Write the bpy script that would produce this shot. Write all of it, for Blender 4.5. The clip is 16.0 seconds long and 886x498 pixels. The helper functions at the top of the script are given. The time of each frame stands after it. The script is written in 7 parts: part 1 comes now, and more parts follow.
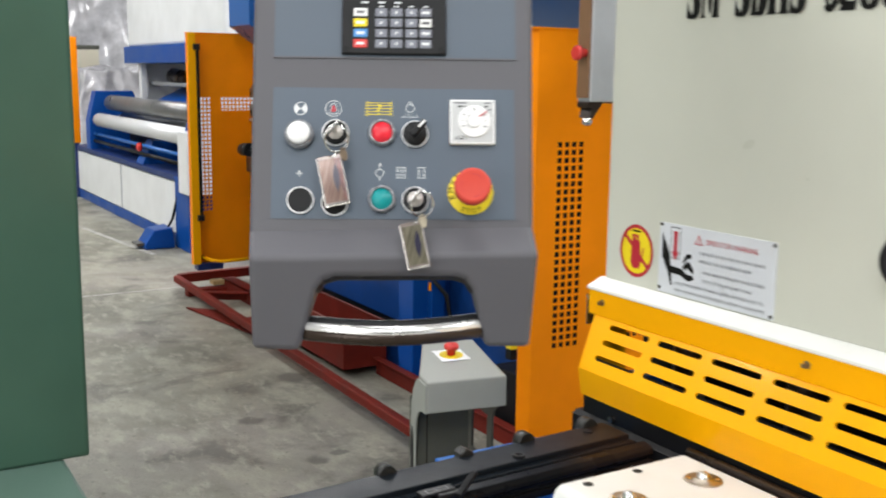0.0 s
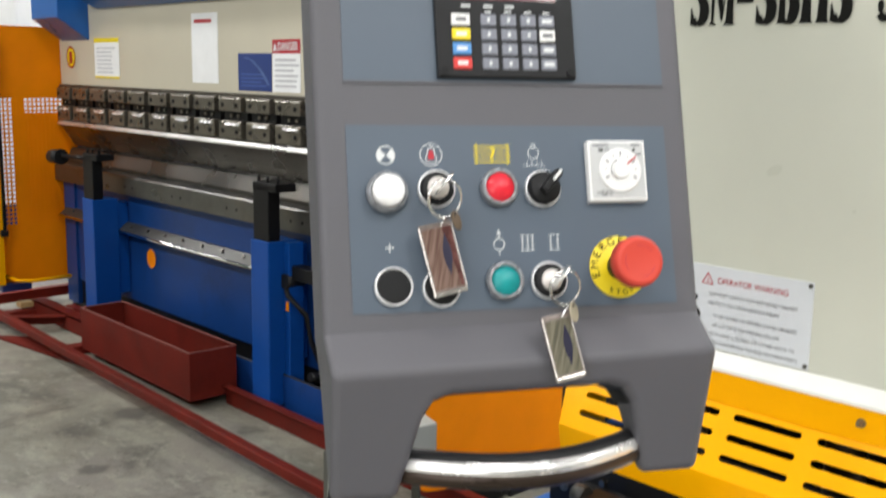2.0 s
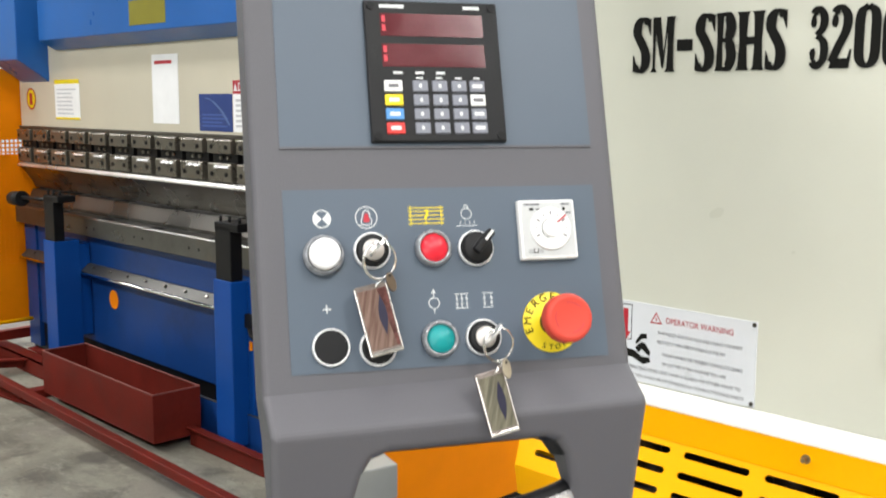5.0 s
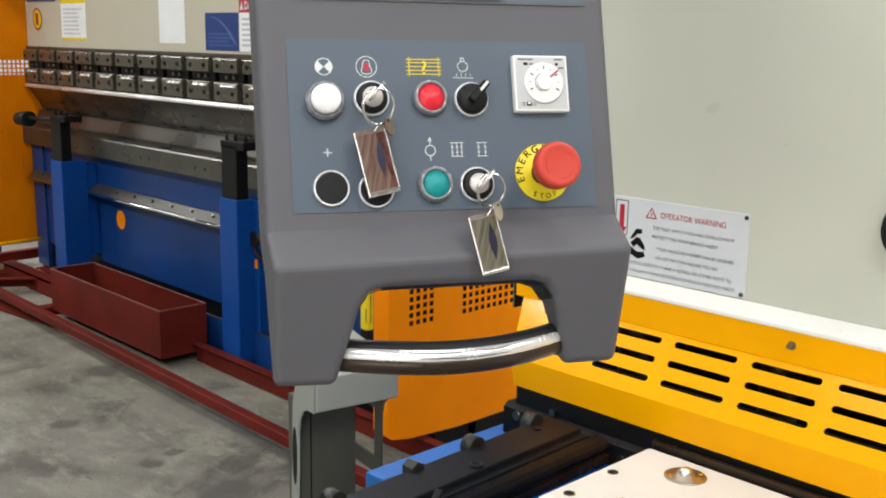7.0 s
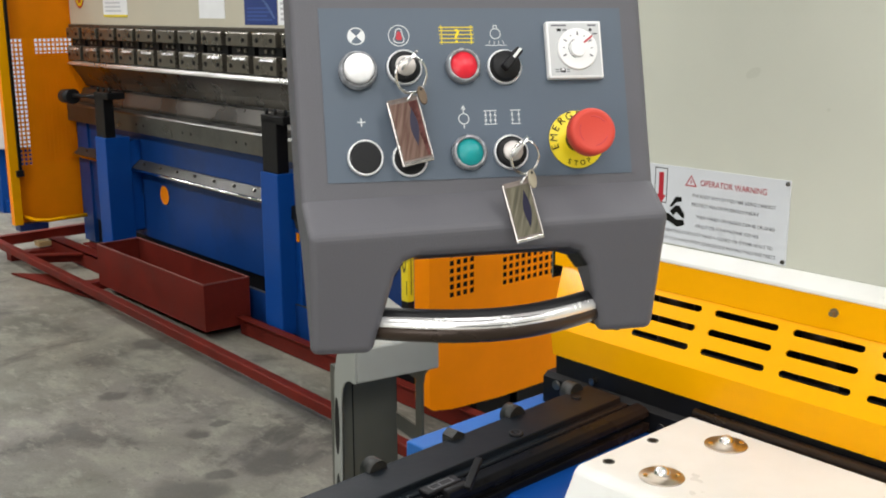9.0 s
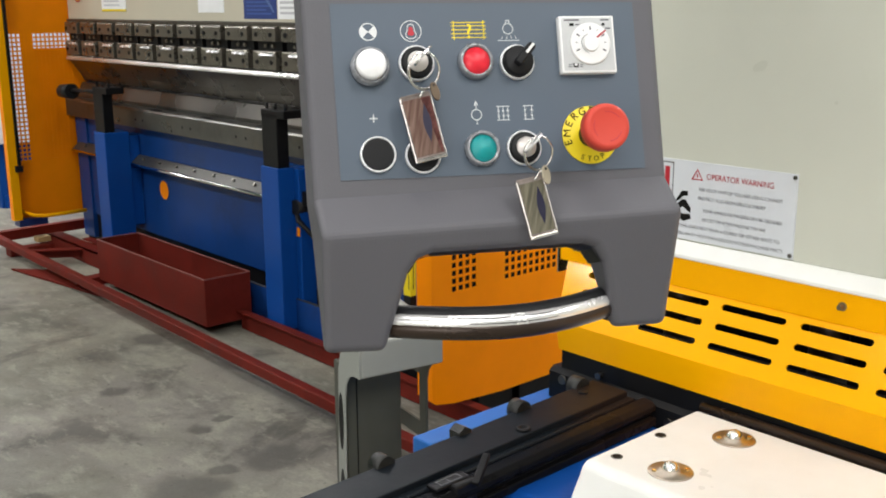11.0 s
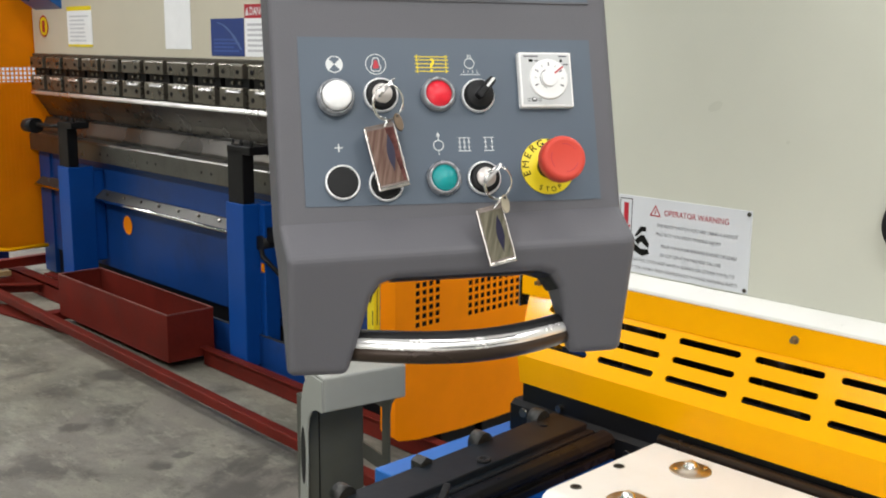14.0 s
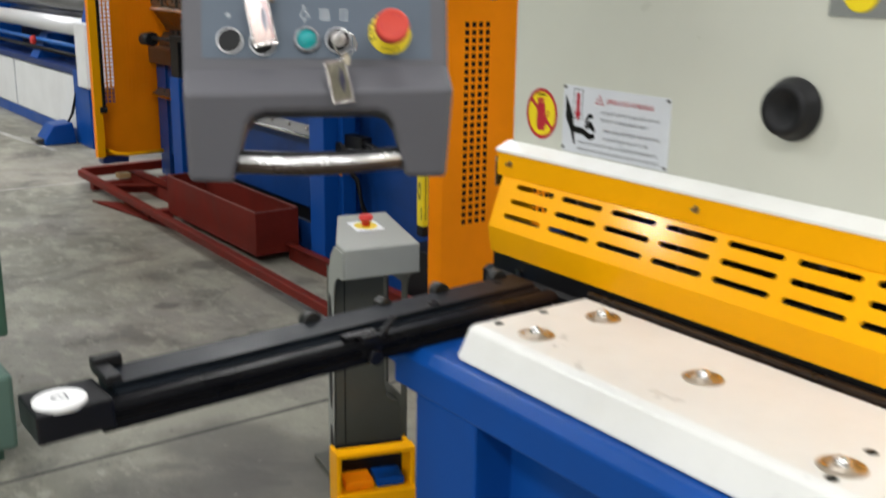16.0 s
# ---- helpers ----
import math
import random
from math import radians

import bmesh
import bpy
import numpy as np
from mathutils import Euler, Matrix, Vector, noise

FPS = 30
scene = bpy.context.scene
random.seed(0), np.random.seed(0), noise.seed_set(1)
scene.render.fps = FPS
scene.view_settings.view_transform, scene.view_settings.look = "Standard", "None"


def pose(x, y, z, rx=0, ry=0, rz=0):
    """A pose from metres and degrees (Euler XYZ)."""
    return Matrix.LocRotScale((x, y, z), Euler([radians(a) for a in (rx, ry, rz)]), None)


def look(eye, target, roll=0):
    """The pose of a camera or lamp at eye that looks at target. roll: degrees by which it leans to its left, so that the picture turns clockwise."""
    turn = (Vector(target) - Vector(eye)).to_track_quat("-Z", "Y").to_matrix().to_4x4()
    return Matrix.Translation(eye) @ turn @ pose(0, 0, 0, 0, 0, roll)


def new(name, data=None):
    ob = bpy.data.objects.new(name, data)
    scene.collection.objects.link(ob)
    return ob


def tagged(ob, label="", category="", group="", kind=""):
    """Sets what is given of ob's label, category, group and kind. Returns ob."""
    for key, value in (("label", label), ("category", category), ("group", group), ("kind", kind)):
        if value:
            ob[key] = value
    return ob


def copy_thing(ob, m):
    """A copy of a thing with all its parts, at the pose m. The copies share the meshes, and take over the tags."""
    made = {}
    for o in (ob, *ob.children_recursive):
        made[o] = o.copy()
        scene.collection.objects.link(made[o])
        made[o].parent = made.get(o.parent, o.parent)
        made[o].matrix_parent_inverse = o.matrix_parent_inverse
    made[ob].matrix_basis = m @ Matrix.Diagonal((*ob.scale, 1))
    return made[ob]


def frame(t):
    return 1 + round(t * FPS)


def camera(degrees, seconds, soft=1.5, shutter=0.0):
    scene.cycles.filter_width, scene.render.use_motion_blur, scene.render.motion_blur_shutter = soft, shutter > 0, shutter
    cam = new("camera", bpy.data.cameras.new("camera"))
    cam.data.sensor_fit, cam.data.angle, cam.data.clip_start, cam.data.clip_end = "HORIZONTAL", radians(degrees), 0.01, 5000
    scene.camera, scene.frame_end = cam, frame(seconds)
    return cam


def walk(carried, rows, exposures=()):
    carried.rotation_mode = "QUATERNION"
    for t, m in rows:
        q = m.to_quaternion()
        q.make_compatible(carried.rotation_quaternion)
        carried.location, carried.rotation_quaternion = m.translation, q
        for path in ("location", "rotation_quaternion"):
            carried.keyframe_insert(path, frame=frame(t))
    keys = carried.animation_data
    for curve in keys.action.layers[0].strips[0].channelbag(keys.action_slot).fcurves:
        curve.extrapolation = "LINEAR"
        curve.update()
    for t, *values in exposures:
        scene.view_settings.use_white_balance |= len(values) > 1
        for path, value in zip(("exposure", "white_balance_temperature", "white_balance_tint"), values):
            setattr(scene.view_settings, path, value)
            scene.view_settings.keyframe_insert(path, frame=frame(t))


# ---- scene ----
cam = camera(46.6, 16.0, soft=1.9, shutter=0.6)
PATH = [
    (0, (0.026, 0.084, 1.527), (1.038, 1.776, 1.19), 0.7),
    (0.3, (0.042, 0.192, 1.53), (1.038, 1.89, 1.178), 1.4),
    (0.5, (0.035, 0.258, 1.532), (1.068, 1.933, 1.179), 1.2),
    (1, (-0.018, 0.431, 1.537), (1.193, 1.982, 1.181), 0.0),
    (1.5, (-0.028, 0.517, 1.53), (1.281, 1.971, 1.115), 0.5),
    (2, (-0.032, 0.546, 1.553), (1.3, 1.998, 1.212), 1.0),
    (2.5, (-0.02, 0.546, 1.601), (1.354, 1.975, 1.335), 1.1),
    (3, (-0.017, 0.535, 1.622), (1.357, 1.977, 1.439), 0.7),
    (5.3, (-0.031, 0.501, 1.56), (1.346, 1.923, 1.271), -0.0),
    (5.5, (-0.036, 0.484, 1.535), (1.318, 1.933, 1.276), -1.1),
    (6, (-0.048, 0.47, 1.523), (1.339, 1.872, 1.19), 0.3),
    (6.5, (-0.057, 0.467, 1.512), (1.313, 1.869, 1.119), 0.2),
    (7, (-0.057, 0.466, 1.509), (1.304, 1.876, 1.112), 1.0),
    (7.5, (-0.053, 0.465, 1.506), (1.282, 1.893, 1.083), 0.6),
    (8, (-0.049, 0.459, 1.506), (1.247, 1.917, 1.067), -0.2),
    (10.5, (-0.064, 0.466, 1.506), (1.232, 1.918, 1.045), 0.0),
    (11, (-0.06, 0.473, 1.508), (1.235, 1.925, 1.045), -0.3),
    (11.5, (-0.064, 0.47, 1.507), (1.226, 1.916, 1.011), 0.2),
    (12, (-0.063, 0.467, 1.506), (1.223, 1.922, 1.027), 0.1),
    (12.5, (-0.06, 0.463, 1.504), (1.251, 1.91, 1.07), 0.3),
    (13, (-0.059, 0.458, 1.506), (1.257, 1.912, 1.115), 0.1),
    (13.5, (-0.068, 0.457, 1.504), (1.251, 1.916, 1.14), 0.2),
    (14, (-0.077, 0.45, 1.502), (1.279, 1.868, 1.115), 0.6),
    (14.5, (-0.079, 0.448, 1.501), (1.271, 1.867, 1.094), 0.8),
    (15, (-0.074, 0.41, 1.497), (1.279, 1.813, 1.049), 0.9),
    (15.5, (-0.071, 0.239, 1.493), (1.184, 1.731, 1.049), 0.5),
    (15.7, (-0.07, 0.13, 1.486), (1.113, 1.671, 1.013), 0.7),
    (16, (-0.054, -0.009, 1.468), (1.088, 1.548, 0.946), 0.9),
]
walk(cam, [(t, look(eye, target, roll)) for t, eye, target, roll in PATH], exposures=((0, 0.12, 6350, 10), (0.2, 0.26, 6380, 10), (0.5, 0.24, 6420, 10), (1.5, 0.18, 6450, 10), (2.0, 0.16, 6480, 10), (2.5, 0.38, 6500, 10), (3.0, 0.46, 6500, 10), (5.5, 0.44, 6500, 10), (6.2, 0.15, 6500, 10), (7.5, 0.05, 6500, 10), (14.2, 0.05, 6500, 10), (14.8, 0.0, 6500, 10), (16, -0.12, 6350, 10)))

# ---- light ----
world = bpy.data.worlds.new("hall_air")
scene.world = world
world.use_nodes = True
world.node_tree.nodes["Background"].inputs["Color"].default_value = (0.75, 0.83, 0.9, 1)
world.node_tree.nodes["Background"].inputs["Strength"].default_value = 0.3


def area_lamp(name, x, y, z, sx, sy, watts, colour, target=None):
    data = bpy.data.lights.new(name, "AREA")
    data.shape, data.size, data.size_y, data.energy, data.color = "RECTANGLE", sx, sy, watts, colour
    ob = new(name, data)
    ob.matrix_world = look((x, y, z), target) if target else pose(x, y, z)
    return ob


COOL = (1.0, 0.99, 0.97)
# translucent roof sheets and lamp rows under the roof
# the unseen lamp at 7.4, 3.4 is added to brighten the wrapped machines
for lx, ly, watts in ((-2.8, -2.8, 198), (-2.8, 2.0, 130), (-2.8, 11.6, 240), (0.6, -2.8, 140), (0.6, 2.0, 52), (0.6, 6.8, 50), (0.6, 11.6, 200),
                      (4.0, -2.8, 130), (4.0, 2.0, 130), (4.0, 6.8, 130), (4.6, 10.6, 260), (7.4, 3.4, 260)):
    area_lamp("roof_light", lx, ly, 5.2, 0.9, 3.4, watts, COOL)
# one bare high-bay lamp farther down the aisle
area_lamp("high_bay_lamp", -2.82, 6.35, 5.15, 0.28, 0.28, 160, COOL)
# unseen fill lamp added behind the walk to brighten faces along the aisle
area_lamp("aisle_fill", -5.6, -1.0, 2.0, 4.5, 3.2, 142, (1.0, 0.98, 0.97), (1.0, 2.5, 1.0))


# ---- materials ----
def paint(name, colour, rough=0.4, metal=0.0, vary=0.06, grain=0.0, scale=6.0, bump=0.02, bump_scale=90.0, coat=0.0, rough_vary=0.08, stain=None, stain_amount=0.0, stain_scale=3.0, spec=0.5):
    """A procedural surface: base colour with two scales of variation, uneven gloss and fine relief."""
    m = bpy.data.materials.new(name)
    m.use_nodes = True
    nt = m.node_tree
    nd, lk = nt.nodes, nt.links
    bsdf = nd["Principled BSDF"]
    geo = nd.new("ShaderNodeNewGeometry")

    def noise_node(s, detail, rough_amount=0.6):
        n = nd.new("ShaderNodeTexNoise")
        n.inputs["Scale"].default_value, n.inputs["Detail"].default_value = s, detail
        n.inputs["Roughness"].default_value = rough_amount
        lk.new(geo.outputs["Position"], n.inputs["Vector"])
        return n

    def ramp(src, lo, hi, a, b):
        r = nd.new("ShaderNodeMapRange")
        r.inputs["From Min"].default_value, r.inputs["From Max"].default_value = lo, hi
        r.inputs["To Min"].default_value, r.inputs["To Max"].default_value = a, b
        lk.new(src, r.inputs["Value"])
        return r.outputs["Result"]

    def mix(kind, fac, a, b):
        x = nd.new("ShaderNodeMix")
        x.data_type, x.blend_type = "RGBA", kind
        for k, v in ((0, fac), (6, a), (7, b)):
            if isinstance(v, (int, float)):
                x.inputs[k].default_value = v
            elif isinstance(v, tuple):
                x.inputs[k].default_value = (*v[:3], 1)
            else:
                lk.new(v, x.inputs[k])
        return x.outputs[2]

    big = noise_node(scale, 4)
    dark = tuple(c * (1 - vary * 2.2) for c in colour)
    lite = tuple(min(1, c * (1 + vary)) for c in colour)
    out = mix("MIX", ramp(big.outputs["Fac"], 0.3, 0.7, 0, 1), dark, lite)
    fine = noise_node(bump_scale, 3)
    if grain:
        out = mix("MULTIPLY", grain, out, mix("MIX", ramp(fine.outputs["Fac"], 0.35, 0.65, 0, 1), (0.55, 0.55, 0.55), (1, 1, 1)))
    if stain:
        st = noise_node(stain_scale, 7, 0.7)
        out = mix("MIX", ramp(st.outputs["Fac"], 0.5, 0.72, 0, stain_amount), out, stain)
    lk.new(out, bsdf.inputs["Base Color"])
    lk.new(ramp(big.outputs["Fac"], 0.3, 0.7, max(0.03, rough - rough_vary), min(1, rough + rough_vary)), bsdf.inputs["Roughness"])
    bsdf.inputs["Metallic"].default_value = metal
    bsdf.inputs["Specular IOR Level"].default_value = spec
    bsdf.inputs["Coat Weight"].default_value = coat
    bsdf.inputs["Coat Roughness"].default_value = 0.12
    if bump:
        bp = nd.new("ShaderNodeBump")
        bp.inputs["Strength"].default_value, bp.inputs["Distance"].default_value = bump, 0.004
        lk.new(fine.outputs["Fac"], bp.inputs["Height"])
        lk.new(bp.outputs["Normal"], bsdf.inputs["Normal"])
    return m


def lit(name, colour, strength):
    m = paint(name, colour, 0.3, vary=0.02, bump=0)
    b = m.node_tree.nodes["Principled BSDF"]
    b.inputs["Emission Color"].default_value, b.inputs["Emission Strength"].default_value = (*colour, 1), strength
    return m


CREAM = paint("cream_paint", (0.585, 0.59, 0.508), 0.32, vary=0.025, scale=2.5, bump=0.05, bump_scale=160, coat=0.25)
TABLE = paint("table_paint", (0.83, 0.825, 0.785), 0.35, vary=0.03, scale=5, bump=0.05, bump_scale=180, coat=0.2, stain=(0.66, 0.61, 0.50), stain_amount=0.15, stain_scale=9)
# Same guard paint as ORANGE, with stronger light put in as a yellower colour.
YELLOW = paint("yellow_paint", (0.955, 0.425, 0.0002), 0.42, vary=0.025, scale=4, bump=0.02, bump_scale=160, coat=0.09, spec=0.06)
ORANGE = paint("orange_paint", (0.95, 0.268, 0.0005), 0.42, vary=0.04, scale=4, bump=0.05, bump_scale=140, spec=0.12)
BLUE = paint("blue_paint", (0.005, 0.066, 0.31), 0.36, vary=0.06, scale=3, bump=0.05, bump_scale=120, coat=0.03, spec=0.16)
# Darker copy of BLUE, with the shade on the bed put into the colour.
BED_BLUE = paint("shaded_blue_bed_paint", (0.007, 0.050, 0.22), 0.38, vary=0.10, scale=2.5, bump=0.05, bump_scale=120, spec=0.3, stain=(0.010, 0.022, 0.07), stain_amount=0.5, stain_scale=2.0)
BLUE_LIGHT = paint("light_blue_paint", (0.016, 0.120, 0.42), 0.33, vary=0.05, scale=3, bump=0.03, coat=0.2, spec=0.3)
BAR_BLUE = paint("sky_blue_bar_paint", (0.026, 0.150, 0.49), 0.42, vary=0.05, scale=4, bump=0.04, spec=0.25)
BLUE_DARK = paint("dark_blue_paint", (0.010, 0.030, 0.14), 0.42, vary=0.08, scale=3)
SHELL = paint("dark_grey_shell", (0.096, 0.094, 0.106), 0.52, vary=0.03, scale=5, bump=0.12, bump_scale=700, rough_vary=0.04)
PLATE = paint("slate_panel_film", (0.080, 0.106, 0.141), 0.42, vary=0.02, scale=5, bump=0.10, bump_scale=900, rough_vary=0.03)
OXIDE = paint("red_oxide_paint", (0.165, 0.020, 0.013), 0.55, vary=0.12, scale=5, grain=0.2, bump=0.12, bump_scale=70, spec=0.10, stain=(0.08, 0.022, 0.016), stain_amount=0.5, stain_scale=4)
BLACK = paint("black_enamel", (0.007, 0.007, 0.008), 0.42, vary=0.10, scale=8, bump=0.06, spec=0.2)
BROWNED = paint("browned_steel", (0.045, 0.030, 0.022), 0.30, metal=0.5, vary=0.15, scale=9, bump=0.05)
RUBBER = paint("black_plastic", (0.011, 0.011, 0.012), 0.48, vary=0.06, scale=20, bump=0.1, bump_scale=400, spec=0.25)
DULL_STEEL = paint("oiled_steel", (0.17, 0.16, 0.145), 0.30, metal=0.9, vary=0.15, scale=6, grain=0.3, bump=0.08, bump_scale=60, stain=(0.10, 0.08, 0.06), stain_amount=0.6)
DIE_STEEL = paint("dark_die_steel", (0.085, 0.080, 0.072), 0.30, metal=0.75, vary=0.14, scale=3, bump=0.02, bump_scale=60, stain=(0.14, 0.10, 0.06), stain_amount=0.5, stain_scale=2)
RAIL_STEEL = paint("pale_rail_steel", (0.105, 0.105, 0.10), 0.42, metal=0.7, vary=0.1, scale=5, bump=0.04)
BED_STEEL = paint("machined_bed_steel", (0.140, 0.140, 0.130), 0.34, metal=0.8, vary=0.14, scale=5, grain=0.2, bump=0.06, bump_scale=60, stain=(0.18, 0.15, 0.11), stain_amount=0.55)
# Brown base paints the orange reflection in the pendant's glossy screen.
GLOSS = paint("reflecting_brown_screen", (0.24, 0.13, 0.07), 0.08, vary=0.05, bump=0, coat=1.0)
ROLL_LIGHT = paint("bright_roller", (0.74, 0.75, 0.76), 0.36, metal=0.3, vary=0.03, scale=3, bump=0.02)
ROLL_DARK = paint("dark_roller", (0.22, 0.22, 0.22), 0.34, metal=0.6, vary=0.06, scale=3, bump=0.03)
CLAMP = paint("clamp_steel", (0.19, 0.172, 0.14), 0.30, metal=0.7, vary=0.06, scale=12, bump=0.01)
CHROME = paint("chrome", (0.80, 0.79, 0.77), 0.10, metal=1.0, vary=0.03, scale=20, bump=0.0, rough_vary=0.03)
SATIN = paint("satin_aluminium", (0.66, 0.66, 0.66), 0.26, metal=1.0, vary=0.05, scale=20, bump=0.03, bump_scale=300)
BRASSY = paint("zinc_plated_steel", (0.58, 0.50, 0.41), 0.36, metal=1.0, vary=0.1, scale=30, bump=0.03)
NICKEL = paint("nickel_plate", (0.76, 0.75, 0.73), 0.24, metal=1.0, vary=0.04, scale=30, bump=0.0)
BAND = paint("polished_handle_band", (0.90, 0.89, 0.88), 0.24, metal=0.65, vary=0.04, scale=30, bump=0.0)
WHITE = paint("white_plastic", (0.80, 0.80, 0.79), 0.35, vary=0.02, scale=20, bump=0.02)
WHITE_PAINT = paint("white_paint", (0.78, 0.79, 0.79), 0.4, vary=0.04, scale=3, bump=0.05)
PAPER = paint("white_paper", (0.86, 0.87, 0.88), 0.55, vary=0.02, scale=10, bump=0.02)
SIGN_PLATE = paint("printed_aluminium_sign", (0.64, 0.66, 0.69), 0.32, vary=0.02, scale=10, bump=0.02)
RED = paint("red_plastic", (0.62, 0.035, 0.03), 0.36, vary=0.03, scale=30, bump=0.05, bump_scale=300)
STOP_RED = paint("orange_red_plastic", (0.60, 0.062, 0.040), 0.5, vary=0.03, scale=30, bump=0.03, bump_scale=300, spec=0.3)
RED_INK = paint("red_ink", (0.46, 0.02, 0.035), 0.4, vary=0.03, bump=0)
YELLOW_INK = paint("yellow_film", (0.85, 0.66, 0.01), 0.4, vary=0.03, bump=0)
WHITE_INK = paint("white_ink", (0.70, 0.72, 0.72), 0.4, vary=0.03, bump=0)
BLACK_INK = paint("black_ink", (0.006, 0.006, 0.005), 0.6, spec=0.15, vary=0.03, bump=0)
GREY_INK = paint("grey_ink", (0.12, 0.12, 0.13), 0.45, vary=0.03, bump=0)
BLUE_INK = paint("blue_ink", (0.018, 0.045, 0.20), 0.4, vary=0.05, bump=0)
GREY_PAINT = paint("stone_grey_paint", (0.34, 0.35, 0.32), 0.45, vary=0.03, scale=6, bump=0.12, bump_scale=300)
GREY_DARK = paint("dark_olive_grey_paint", (0.078, 0.080, 0.064), 0.40, vary=0.06, scale=6, bump=0.08, bump_scale=200)
GREEN = paint("machine_green_paint", (0.050, 0.114, 0.076), 0.34, vary=0.07, scale=1.5, bump=0.10, bump_scale=60, coat=0.1)
# Paler copy of GREEN: light on the upward-facing bed put into the colour.
GREEN_LIGHT = paint("machine_green_base", (0.105, 0.175, 0.140), 0.38, vary=0.05, scale=2.5, bump=0.10, bump_scale=60)
# Darker copies of ARM_GREY, with the swing arm's shade put into the colour.
ARM_MID = paint("shaded_arm_paint", (0.46, 0.47, 0.51), 0.38, vary=0.03, scale=8, bump=0.05)
ARM_SHADE = paint("shaded_cap_paint", (0.34, 0.32, 0.31), 0.4, vary=0.04, scale=10, bump=0.05)
ARM_GREY = paint("pale_grey_arm_paint", (0.80, 0.81, 0.82), 0.35, vary=0.02, scale=8, bump=0.05)
LENS_RED = paint("red_lens", (0.80, 0.015, 0.035), 0.38, vary=0.1, scale=60, bump=0.05, coat=0.1)
LENS_GREEN = paint("green_lens", (0.0, 0.28, 0.285), 0.4, vary=0.05, scale=60, bump=0.03, coat=0.05)
LENS_WHITE = paint("white_lens", (0.90, 0.90, 0.90), 0.25, vary=0.03, scale=60, bump=0.03, coat=0.5)
DISPLAY = paint("dark_red_display", (0.11, 0.016, 0.022), 0.18, vary=0.1, scale=15, bump=0, coat=0.4)
SEGMENT = lit("lit_segment", (0.55, 0.02, 0.04), 0.10)
KEY_GREY = paint("grey_key", (0.20, 0.21, 0.25), 0.45, vary=0.03, scale=60)
BEIGE = paint("beige_machine_paint", (0.58, 0.54, 0.43), 0.36, vary=0.03, scale=2, bump=0.06)
WALL_PAINT = paint("pale_wall_paint", (0.55, 0.58, 0.54), 0.7, vary=0.06, scale=1.5, bump=0.08, bump_scale=40)
ROOF = paint("roof_sheet", (0.17, 0.175, 0.175), 0.6, vary=0.05, scale=2)


def film_wrap(name, colour, crease_glint):
    """Glossy film over a machine: crumpled relief, with crease highlights painted as thin pale lines at two sizes."""
    m = paint(name, colour, 0.2, vary=0.16, scale=5, bump=0.5, bump_scale=7, coat=0.6, stain=crease_glint, stain_amount=0.45, stain_scale=4)
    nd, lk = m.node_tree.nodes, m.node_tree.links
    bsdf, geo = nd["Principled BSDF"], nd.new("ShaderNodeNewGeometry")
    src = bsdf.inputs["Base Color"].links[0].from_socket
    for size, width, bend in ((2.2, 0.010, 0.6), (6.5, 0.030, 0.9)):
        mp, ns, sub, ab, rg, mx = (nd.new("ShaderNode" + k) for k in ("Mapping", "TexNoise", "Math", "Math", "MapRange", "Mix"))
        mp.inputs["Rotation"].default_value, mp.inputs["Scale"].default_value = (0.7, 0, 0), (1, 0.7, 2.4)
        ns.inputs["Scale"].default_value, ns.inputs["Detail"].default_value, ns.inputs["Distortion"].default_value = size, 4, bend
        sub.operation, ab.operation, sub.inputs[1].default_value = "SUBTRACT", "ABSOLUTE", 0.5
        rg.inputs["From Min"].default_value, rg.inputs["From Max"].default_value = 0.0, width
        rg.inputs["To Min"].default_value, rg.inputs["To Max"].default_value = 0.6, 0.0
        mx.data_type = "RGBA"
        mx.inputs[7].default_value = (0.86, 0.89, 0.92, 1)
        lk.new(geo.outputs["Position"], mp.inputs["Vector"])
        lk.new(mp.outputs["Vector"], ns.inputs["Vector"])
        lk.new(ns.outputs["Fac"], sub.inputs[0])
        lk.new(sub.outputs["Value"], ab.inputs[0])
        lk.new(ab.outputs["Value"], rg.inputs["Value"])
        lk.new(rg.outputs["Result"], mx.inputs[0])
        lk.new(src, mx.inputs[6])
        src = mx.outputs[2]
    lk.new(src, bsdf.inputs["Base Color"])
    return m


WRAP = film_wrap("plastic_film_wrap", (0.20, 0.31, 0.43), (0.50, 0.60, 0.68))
WRAP_GREY = paint("grey_film_wrap", (0.55, 0.54, 0.56), 0.22, vary=0.14, scale=5, bump=0.4, bump_scale=9, coat=0.5)
WOOD = paint("pine_offcut", (0.42, 0.28, 0.12), 0.6, vary=0.15, scale=14, bump=0.2)
ARM_TOP = paint("worn_black_arm", (0.008, 0.011, 0.015), 0.42, vary=0.10, scale=8, bump=0.05, spec=0.10)


